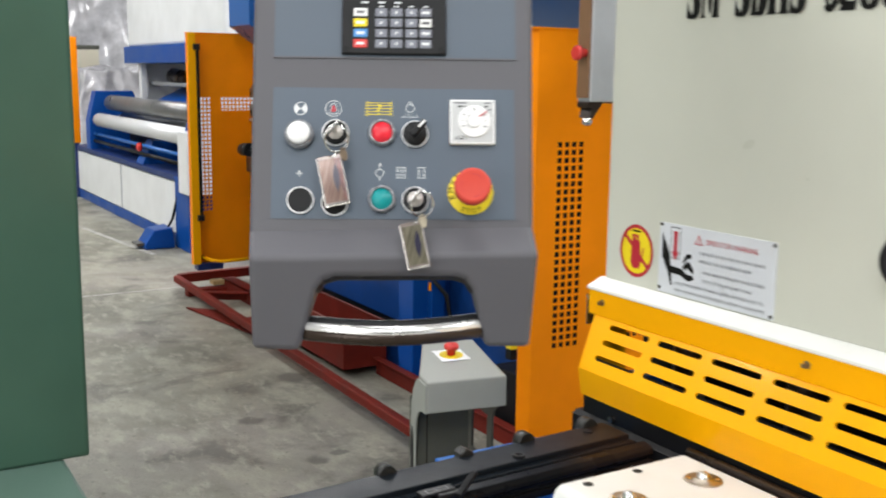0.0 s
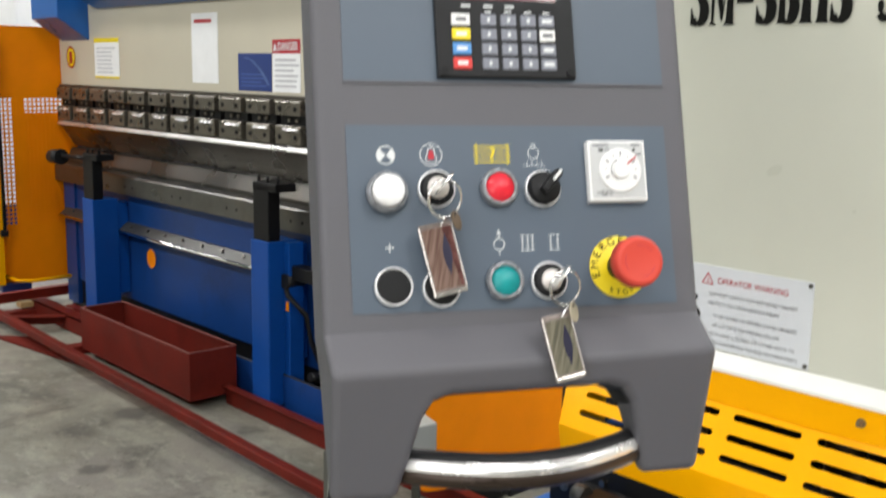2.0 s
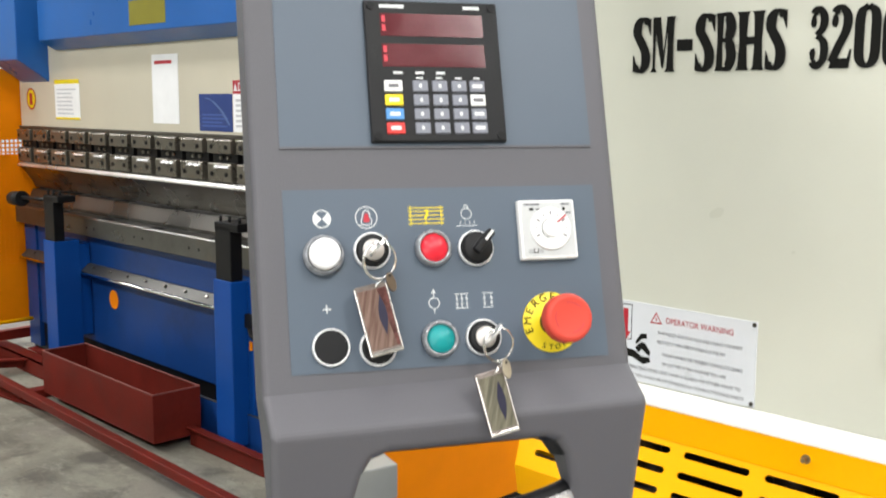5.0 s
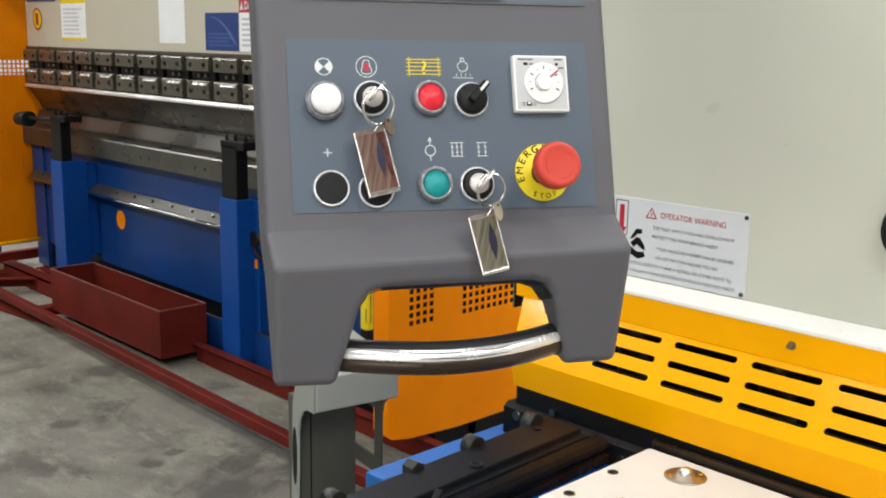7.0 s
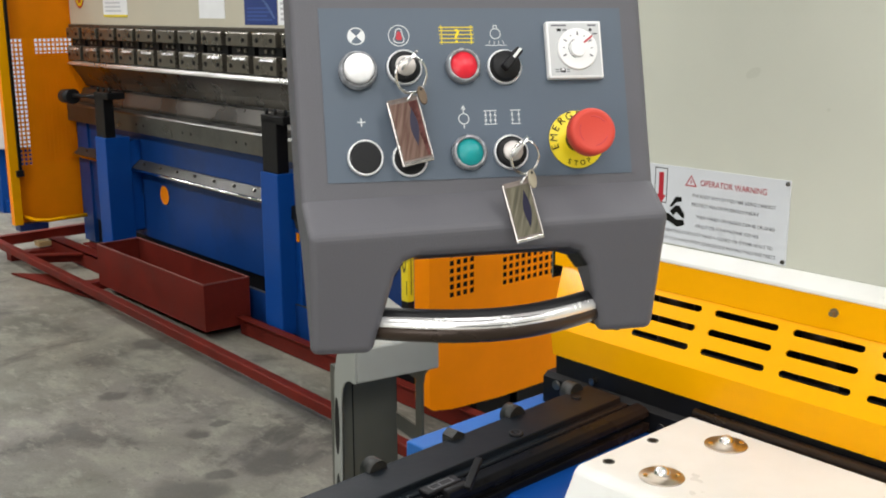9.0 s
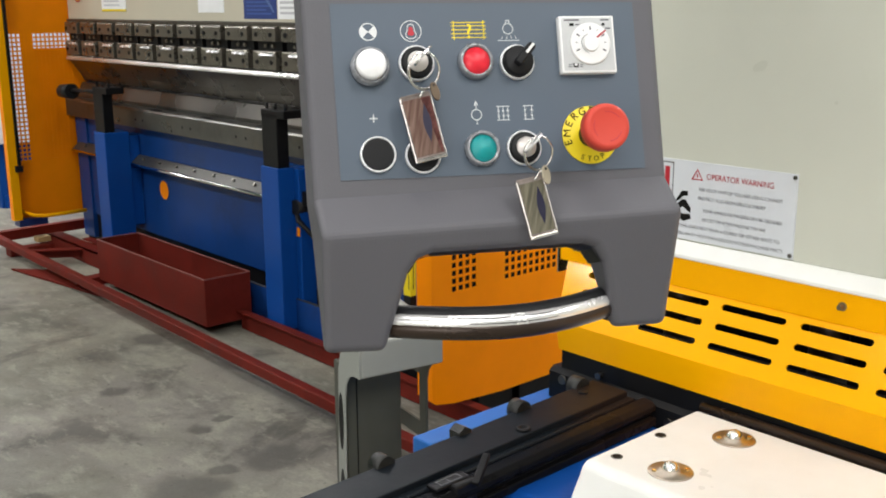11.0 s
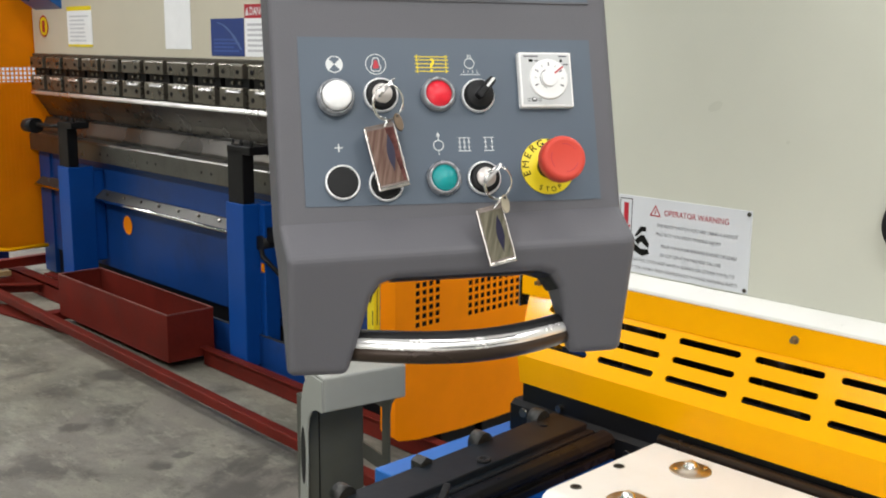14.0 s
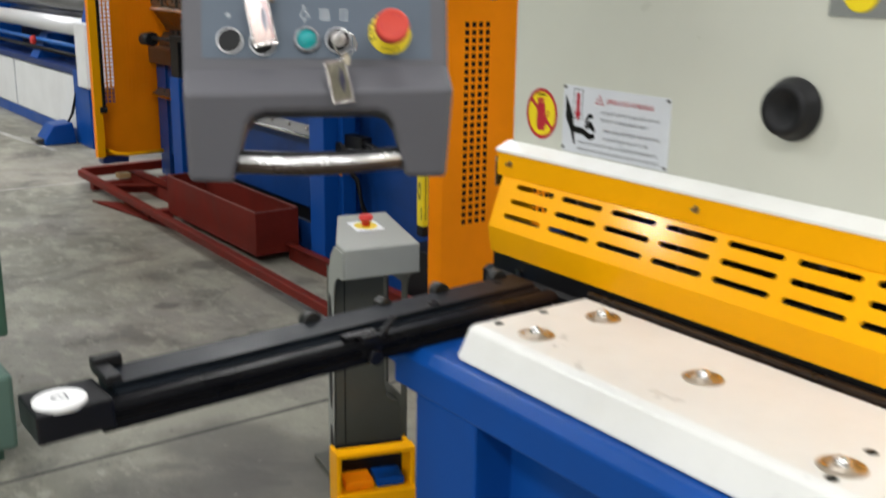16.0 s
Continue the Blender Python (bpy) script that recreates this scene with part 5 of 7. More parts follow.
for x0, x1, y0, y1 in ((0.0692, 0.0836, 0.0573, 0.0588), (0.1040, 0.1118, 0.0573, 0.0588), (0.0742, 0.0784, 0.0527, 0.0552), (0.0798, 0.0836, 0.0532, 0.0546), (0.1080, 0.1128, 0.0496, 0.0510), (0.0752, 0.0800, 0.0152, 0.0190), (0.0706, 0.0742, 0.0154, 0.0162), (0.0706, 0.0742, 0.0174, 0.0182), (0.0812, 0.0844, 0.0154, 0.0162), (0.0812, 0.0844, 0.0174, 0.0182)):
    part("print", block(x0, x1, y0, y1, 0.0086, 0.0092), BLACK_INK if (y1 - y0) > 0.002 else GREY_INK, tim)
part("print", block(0.0762, 0.0790, 0.0168, 0.0186, 0.0090, 0.0094), WHITE, tim)
part("print", disc(bmesh.new(), 0.1062, 0.0538, 0.0015, 0.0092), BLACK_INK, tim)

# emergency stop
es = part("emergency_disc", spun(bmesh.new(), [(0.0262, 0.0), (0.0262, 0.0012), (0.0257, 0.0015), (0.0, 0.0015)], at(0.0886, -0.0448), n=40), YELLOW_INK, console, "yellow emergency stop disc")
for i, ch in enumerate("EMERGENCY"):
    a = radians(197 - 22.5 * i)
    m = Matrix.Translation((0.0886 + 0.0190 * math.cos(a), -0.0448 + 0.0190 * math.sin(a), 0.0027)) @ pose(0, 0, 0, 0, 0, math.degrees(a) - 90)
    part("printed_letter", letters(ch, m, 0.0068, align="CENTER", thick=0.0, bold=0.0 if ch == "M" else 0.008), BLACK_INK, es)
for i, ch in enumerate("STOP"):
    a = radians(246 + 17 * i)
    m = Matrix.Translation((0.0886 + 0.0238 * math.cos(a), -0.0448 + 0.0238 * math.sin(a), 0.0027)) @ pose(0, 0, 0, 0, 0, math.degrees(a) + 90)
    part("printed_letter", letters(ch, m, 0.0046, align="CENTER", thick=0.0, bold=0.0 if ch == "M" else 0.008), BLACK_INK, es)
part("stem", spun(bmesh.new(), [(0.0110, 0.0), (0.0110, 0.010), (0.0100, 0.013), (0.0100, 0.031)], at(0.0886, -0.0448)), RUBBER, es)
part("mushroom_head", spun(bmesh.new(), [(0.0140, 0.0275), (0.0190, 0.0290), (0.0206, 0.0315), (0.0206, 0.0405), (0.0198, 0.0435), (0.0170, 0.0450), (0.0155, 0.0445), (0.0, 0.0445)], at(0.0886, -0.0448), n=40), STOP_RED, es, "orange-red mushroom push head")
for a0 in (0.6, 2.7, 4.8):
    pts = [(0.0886 + 0.0128 * math.cos(a0 + 0.11 * k), -0.0448 + 0.0128 * math.sin(a0 + 0.11 * k), 0.0449) for k in range(11)]
    part("arc_mark", bent(bmesh.new(), pts, 0.0006, n=6), RED_INK, es, "moulded turn-to-release arc")

# swivel hub, boom and pivot of the console
hub_at = CM @ Vector((0.0075, 0.318, -0.098))
jib = thing("console_arm", (1.70, 1.70, 1.797), "pale grey swing arm carrying the console from the shear's top", "swing arm")
HZ, BZ = hub_at.z - 0.12, 1.897
part("hub", tube(bmesh.new(), (hub_at.x, hub_at.y, HZ), (hub_at.x, hub_at.y, BZ + 0.02), 0.066, n=36), ARM_GREY, jib, "white round swivel hub")
p, q = Vector((hub_at.x, hub_at.y, BZ + 0.05)), Vector((1.70, 1.71, BZ + 0.05))
d = q - p
tmp = block(-0.06, d.length - 0.03, -0.045, 0.045, -0.05, 0.05, b=0.006)
bmesh.ops.transform(tmp, matrix=Matrix.Translation(p) @ pose(0, 0, 0, 0, 0, math.degrees(math.atan2(d.y, d.x))), verts=tmp.verts[:])
part("boom", tmp, ARM_MID, jib)
bm = tube(bmesh.new(), (1.70, 1.71, 1.812), (1.70, 1.71, 1.868), 0.070, n=32)
part("column", bm, ARM_MID, jib)
part("swivel_skirt", prism(bmesh.new(), [(1.800, 1.868), (1.672, 1.868), (1.655, 1.885), (1.655, 1.896), (1.800, 1.896)], "y", 1.652, 1.790, b=0.004), ARM_SHADE, jib, "grey folded underside of the boom's end")
part("seam", block(1.640, 1.780, 1.672, 1.772, 1.8955, 1.9010), RUBBER, jib, "black seam under the boom's end cap")
part("end_cap", block(1.642, 1.780, 1.674, 1.770, 1.9010, 2.02, b=0.005), ARM_SHADE, jib, "grey-brown end cap of the boom")
part("rear_post", block(1.715, 1.790, 1.628, 1.684, 1.800, 2.06, b=0.006), ARM_GREY, jib, "white rear post")
part("column_foot", tube(bmesh.new(), (1.70, 1.71, 1.796), (1.70, 1.71, 1.816), 0.098, n=36), ARM_GREY, jib)
part("foot_block", block(1.695, 1.80, 1.60, 1.66, 1.797, 1.845, b=0.006), ARM_GREY, jib)
part("cable", bent(bmesh.new(), [(1.634, 1.756, 1.797), (1.627, 1.765, 1.845), (1.617, 1.776, 1.885), (1.600, 1.785, 1.935)], 0.014), RUBBER, jib, "black cable loop")

# ---- press brake behind ----
PX = 2.60                       # front of ram and bed plate
Y0, Y1 = 3.08, 6.98             # near and far end
brake = thing("press_brake", (3.0, 5.0, 0), "blue and beige hydraulic press brake with steel bed and tooling", "press brake")
part("bed_plate", block(PX, PX + 0.10, Y0, Y1, 0.206, 0.84, b=0.004), BED_BLUE, brake, "tall blue bed plate")
# Black strip paints the shaded gap below the bed plate.
part("under_bed_shade", block(PX + 0.012, PX + 0.09, Y0, Y1, 0.0, 0.206), BLACK, brake, "black strip standing for the shade under the bed plate")
foot_plate = part("foot_plate", block(2.455, 2.475, 3.7, 5.86, 0.012, 0.198, b=0.003), BED_BLUE, brake, "low blue plate at the foot of the bed")
part("pale_edge", block(2.4545, 2.4705, 3.702, 5.858, 0.196, 0.1995, b=0.001), RAIL_STEEL, foot_plate, "pale line along the top edge")
bm = bmesh.new()
prism(bm, [(PX - 0.06, 0.832), (PX - 0.06, 0.930), (PX - 0.052, 0.940), (PX + 0.02, 0.944), (PX + 0.30, 0.944), (PX + 0.30, 0.832)], "y", Y0, Y1 + 0.02, b=0.002)
bedtop = part("bed_table", bm, BED_STEEL, brake, "grey ground steel bed table")
for y in [Y1 - 0.42 - 0.55 * i for i in range(7)]:
    part("bolt_hole", tube(bmesh.new(), (PX - 0.061, y, 0.880), (PX - 0.0585, y, 0.880), 0.008, n=12), BLACK, bedtop)
    part("bolt_hole", tube(bmesh.new(), (PX - 0.061, y - 0.09, 0.880), (PX - 0.0585, y - 0.09, 0.880), 0.008, n=12), BLACK, bedtop)
bm = bmesh.new()
prism(bm, [(PX + 0.012, 0.944), (PX + 0.012, 0.962), (PX + 0.050, 1.034), (PX + 0.070, 1.036), (PX + 0.076, 1.026), (PX + 0.082, 1.036), (PX + 0.12, 1.036), (PX + 0.13, 0.944)], "y", Y0, Y1, b=0.0015)
part("lower_die", bm, DIE_STEEL, brake, "long polished lower die")
for y in [Y1 - 0.62 - 0.55 * i for i in range(6)]:
    part("slot", block(PX - 0.040, PX - 0.015, y - 0.045, y + 0.045, 0.9435, 0.9455), BLACK, bedtop)
part("rear_screen", block(PX + 0.55, PX + 0.57, Y0, Y1, 0.5, 1.6), GREY_DARK, brake, "dark screen behind the tooling")
bm = block(PX, PX + 0.10, Y0, Y1, 1.40, 2.75, b=0.004)
ram = part("ram", bm, BEIGE, brake, "beige painted upper ram")
bm = bmesh.new()
prism(bm, [(PX - 0.02, 1.185), (PX - 0.02, 1.20), (PX + 0.05, 1.205), (PX + 0.05, 1.40), (PX + 0.09, 1.40), (PX + 0.09, 1.05), (PX + 0.07, 1.045), (PX + 0.05, 1.09)], "y", Y0, Y1, b=0.0015)
part("upper_punch", bm, DULL_STEEL, brake, "polished steel upper punch")
# Much paler than the punch: the ledge's highlight is put into the colour.
LEDGE = paint("ledge_highlight", (0.78, 0.77, 0.75), 0.32, metal=0.8, vary=0.06, scale=3, bump=0.0)
part("punch_ledge", prism(bmesh.new(), [(PX - 0.036, 1.183), (PX - 0.036, 1.191), (PX - 0.029, 1.204), (PX + 0.02, 1.207), (PX + 0.02, 1.183)], "y", Y0, Y1), LEDGE, brake, "ledge of the punch with its highlight in the colour")
# tool clamps
RAM_EDGE = paint("dark_bronze_strip", (0.085, 0.075, 0.060), 0.4, metal=0.3, vary=0.1, scale=8)
bm_u = prism(bmesh.new(), [(0.0, 0.0), (0.0, 0.060), (0.008, 0.068), (0.062, 0.068), (0.062, 0.0)], "y", -0.100, 0.100, b=0.003)
me_u = mesh_of("clamp_block", bm_u, CLAMP)
bm_l = prism(bmesh.new(), [(0.0, 0.0), (0.0, 0.082), (0.006, 0.088), (0.062, 0.088), (0.062, 0.0)], "y", -0.100, 0.100, b=0.003)
me_l = mesh_of("clamp_jaw", bm_l, CLAMP)
# Bright tab paints the highlight along the lower jaw's top edge.
me_t = mesh_of("clamp_tab", prism(bmesh.new(), [(-0.012, 0.064), (-0.012, 0.070), (-0.004, 0.078), (0.004, 0.078), (0.004, 0.064)], "y", -0.088, 0.030, b=0.0015), BAND)
me_s = mesh_of("clamp_screw", tube(bmesh.new(), (0.002, 0, 0), (-0.003, 0, 0), 0.011, n=10), BLACK)
me_w = mesh_of("clamp_screw", tube(bmesh.new(), (0.004, 0, 0), (-0.008, 0, 0), 0.009, n=10), CLAMP)
cy = 6.905
while cy > Y0 + 0.1:
    holder = part("tool_clamp", block(PX + 0.010, PX + 0.05, cy - 0.104, cy + 0.104, 1.205, 1.41), BLACK, brake, "dark steel tool clamp in two bolted jaws")
    part("clamp_block", me_u, None, holder, m=Matrix.Translation((PX - 0.026, cy, 1.344)))
    part("clamp_jaw", me_l, None, holder, m=Matrix.Translation((PX - 0.026, cy, 1.212)))
    part("clamp_tab", me_t, None, holder, "tab in bright metal painting the jaw edge's highlight", m=Matrix.Translation((PX - 0.026, cy, 1.212)))
    for dy in (-0.062, 0.062):
        part("clamp_screw", me_s, None, holder, m=Matrix.Translation((PX - 0.027, cy + dy, 1.374)))
        part("clamp_screw", me_s, None, holder, m=Matrix.Translation((PX - 0.027, cy + dy, 1.248)))
        part("clamp_screw", me_w, None, holder, m=Matrix.Translation((PX + 0.008, cy + dy * 0.5, 1.322)))
    cy -= 0.2475
part("ram_edge", block(PX - 0.014, PX + 0.02, Y0, Y1, 1.414, 1.432, b=0.002), RAM_EDGE, brake, "dark strip along the ram's lower edge")
# blue cross beam over the ram
bm = bmesh.new()
prism(bm, [(PX - 0.10, 1.925), (PX - 0.10, 2.145), (PX - 0.006, 2.213), (PX, 2.213), (PX, 1.872)], "y", Y0, 6.43, b=0.004)
part("cross_beam", bm, BLUE_LIGHT, brake, "bright blue folded cross beam")
for y0, y1 in ((6.54, 6.93), (2.48, 3.62)):
    bm = prism(bmesh.new(), [(2.415, 1.82), (PX, 1.695), (PX + 0.25, 1.695), (PX + 0.25, 2.9), (2.415, 2.9)], "y", y0, y1, b=0.005)
    part("side_head", bm, BLUE_LIGHT, brake, "blue upper side head of the frame")
# Black sheet added to put the shade on the far frame's inner face.
part("inner_shade", block(PX + 0.10, PX + 1.0, Y1 - 0.032, Y1 - 0.022, 0.5, 1.65), BLACK, brake)
part("side_frame", block(PX + 0.10, PX + 1.0, Y1 - 0.02, Y1 + 0.05, 0.0, 2.9, b=0.005), BLUE, brake)
part("side_frame", block(PX + 0.10, PX + 1.0, Y0 - 0.05, Y0 + 0.02, 0.0, 2.9, b=0.005), BLUE, brake)
part("end_plate", block(2.585, 2.62, Y1 - 0.16, Y1 - 0.0, 0.05, 0.82, b=0.004), BED_BLUE, brake)
part("end_plate", block(2.50, 2.62, Y0, Y0 + 0.5, 0.05, 0.80, b=0.004), BED_BLUE, brake)
# Black block and sheet added for the shade low at the near end.
part("near_end_shade", block(2.40, PX - 0.02, Y0 - 0.04, Y0 + 0.55, 0.0, 0.30, b=0.004), BLACK, brake, "black block standing for the shade under the near end")
part("side_frame_shade", block(PX, PX + 1.0, Y0 - 0.056, Y0 - 0.051, 0.0, 0.40), BLACK, brake)
# orange ports in the bed plate
for y in (5.832, 4.40):
    pb = part("port", spun(bmesh.new(), [(0.058, 0.0), (0.058, 0.003), (0.054, 0.003), (0.053, -0.0)], frame_of((PX, y, 0.488), (0, -1, 0), (0, 0, 1))), BLUE_DARK, brake)
    part("port_back", spun(bmesh.new(), [(0.0535, 0.0), (0.0535, 0.0015)], frame_of((PX, y, 0.488), (0, -1, 0), (0, 0, 1))), ORANGE, pb, "orange inside of the round port")
# guide rail along the bed
rail = part("guide_rail", prism(bmesh.new(), [(PX - 0.058, 0.612), (PX - 0.058, 0.624), (PX - 0.012, 0.664), (PX, 0.664), (PX, 0.612)], "y", 4.46, 6.95, b=0.002), RAIL_STEEL, brake, "bright steel guide rail")
part("rail_shaft", tube(bmesh.new(), (PX - 0.060, 4.46, 0.614), (PX - 0.060, 6.95, 0.614), 0.009), CHROME, rail)
for i in range(12):
    part("rail_bolt", tube(bmesh.new(), (PX - 0.040, 4.6 + 0.2 * i, 0.656), (PX - 0.030, 4.6 + 0.2 * i, 0.646), 0.008, n=10), DULL_STEEL, rail)
# stickers and papers on the ram
RX = PX - 0.0015


def sticker(name, y0, y1, z0, z1, material, label, x=None):
    x = RX if x is None else x
    return part(name, block(x - 0.001, x + 0.002, y0, y1, z0, z1), material, brake, label)


def bars(parent, y0, y1, z0, z1, n, material, x=None, seed=3):
    r = random.Random(seed)
    x = (RX if x is None else x) - 0.0014
    hgt = (z1 - z0) / n
    for i in range(n):
        ym = y0 + (y1 - y0) * (0.25 * r.random())
        part("print", block(x, x + 0.001, ym, y1, z0 + hgt * (i + 0.3), z0 + hgt * (i + 0.75)), material, parent)


s = sticker("instruction_label", 6.150, 6.470, 1.478, 1.706, PAPER, "white instruction label with yellow borders")
part("print", block(RX - 0.0016, RX, 6.150, 6.470, 1.682, 1.706), YELLOW_INK, s)
part("print", block(RX - 0.0016, RX, 6.150, 6.470, 1.478, 1.490), YELLOW_INK, s)
bars(s, 6.19, 6.44, 1.50, 1.66, 7, paint("pale_print", (0.60, 0.62, 0.65), 0.5), seed=5)
s = sticker("test_sheet", 5.063, 5.318, 1.473, 1.816, PAPER, "white hanging paper sheet with a red heading")
part("print", block(RX - 0.0016, RX, 5.12, 5.29, 1.768, 1.785), RED_INK, s)
s = sticker("data_plate", 4.590, 4.876, 1.445, 1.619, BLUE_INK, "dark blue printed data plate")
part("print", flat(bmesh.new(), [(4.83, 1.60), (4.79, 1.60), (4.70, 1.55), (4.62, 1.475), (4.605, 1.475), (4.66, 1.535), (4.74, 1.585)], RX - 0.0018), paint("pale_blue_print", (0.10, 0.16, 0.36), 0.5), s)
bars(s, 4.62, 4.85, 1.46, 1.53, 4, paint("blue_print", (0.05, 0.10, 0.33), 0.5), seed=8)
s = sticker("danger_label", 4.36, 4.581, 1.445, 1.680, PAPER, "white danger label with a red heading")
part("print", block(RX - 0.0016, RX, 4.36, 4.581, 1.618, 1.680), RED_INK, s)
part("lettering", letters("DANGER", frame_of((RX - 0.0018, 4.535, 1.632), (0, -1, 0), (0, 0, 1)), 0.036, 0.16, bold=0.02), WHITE_INK, s)
part("mark", flat(bmesh.new(), [(4.575, 1.63), (4.543, 1.63), (4.559, 1.668)], RX - 0.0018), WHITE_INK, s)
bars(s, 4.37, 4.56, 1.46, 1.60, 6, paint("grey_print", (0.52, 0.52, 0.55), 0.5), seed=9)
lb = part("prohibition_label", flat(bmesh.new(), round_pts(6.808, 1.596, 0.062, 0.062), RX - 0.001), YELLOW_INK, brake, "round yellow prohibition label")
bm = ring_flat(bmesh.new(), round_pts(6.808, 1.596, 0.066, 0.066), round_pts(6.808, 1.596, 0.056, 0.056), RX - 0.0014)
flat(bm, [(6.83, 1.63), (6.79, 1.63), (6.79, 1.56), (6.83, 1.56)], RX - 0.0014)
part("print", bm, RED_INK, lb)
s = sticker("rating_plate", 4.99, 5.345, 1.955, 2.075, paint("brass_plate", (0.30, 0.27, 0.03), 0.35, 0.3), "small yellow rating plate on the cross beam", x=PX - 0.101)
lg = part("maker_badge", flat(bmesh.new(), round_pts(5.175, 2.37, 0.285, 0.115, 40), RX - 0.001), RED_INK, brake, "oval red maker's badge with a white bar")
part("print", flat(bmesh.new(), [(5.36, 2.34), (4.99, 2.34), (4.99, 2.395), (5.36, 2.395)], RX - 0.0014), WHITE_INK, lg)
part("print", ring_flat(bmesh.new(), round_pts(5.175, 2.37, 0.270, 0.103, 40), round_pts(5.175, 2.37, 0.263, 0.098, 40), RX - 0.0014), WHITE_INK, lg)
# black hand lever at the far end of the bed
bm = tube(bmesh.new(), (2.43, 6.15, 1.030), (2.42, 6.62, 1.018), 0.012)
tube(bm, (2.42, 6.58, 1.012), (2.41, 6.70, 1.008), 0.046, 0.040, n=16)
part("hand_lever", bm, RUBBER, brake, "black round hand lever")


# sheet supports: blue post, black bracket
def sheet_support(y):
    t = thing("sheet_support", (2.46, y, 0), "blue steel sheet support post with a black top bracket", "sheet support", "sheet supports of the press brake")
    post = part("post", block(2.385, 2.535, y - 0.072, y + 0.072, 0.055, 0.805, b=0.005), BLUE, t, "blue square post")
    br = block(2.395, 2.455, y - 0.062, y + 0.062, 0.80, 1.045, b=0.004)
    box(br, 2.395, 2.50, y - 0.12, y + 0.066, 1.025, 1.062, b=0.004)
    brk = part("bracket", br, BLACK, t, "black angle bracket")
    for dy in (-0.10, -0.02, 0.05):
        part("bolt", tube(bmesh.new(), (2.42, y + dy, 1.06), (2.42, y + dy, 1.088), 0.007, n=8), BLACK, brk)
    part("back_plate", block(2.535, 2.60, y - 0.06, y + 0.06, 0.25, 0.78, b=0.004), BLUE, t)
    return t


sup = sheet_support(6.165)
copy_thing(sup, Matrix.Translation((2.46, 4.377, 0)))
# Blue panel edge that deepens the near post's side.
part("blue_panel_edge", block(2.465, 2.542, 4.262, 4.304, 0.14, 0.80, b=0.004), BLUE, brake, "blue panel edge beside the support post")
valve = part("foot_valve", block(2.475, 2.535, 4.10, 4.262, 0.635, 0.700, b=0.006), BLACK, brake, "black valve block with a lever")
part("lever", bent(bmesh.new(), [(2.49, 4.14, 0.68), (2.49, 4.05, 0.672), (2.49, 3.95, 0.655)], 0.013), BLACK, valve)
part("tag", block(2.459, 2.465, 4.265, 4.285, 0.495, 0.535, b=0.001), ORANGE, valve, "small orange tag")
# plug and cables beside the near support
part("cable", bent(bmesh.new(), [(2.462, 4.284, 0.60), (2.455, 4.262, 0.57), (2.51, 4.20, 0.48), (2.53, 4.19, 0.36), (2.57, 4.15, 0.22)], 0.012), RUBBER, brake, "black hanging cable")
part("plug", tube(bmesh.new(), (2.55, 4.288, 0.625), (2.452, 4.284, 0.628), 0.034, n=14), RUBBER, brake, "black round plug")
part("plug", tube(bmesh.new(), (2.56, 4.16, 0.20), (2.50, 4.16, 0.21), 0.022, n=14), RUBBER, brake)


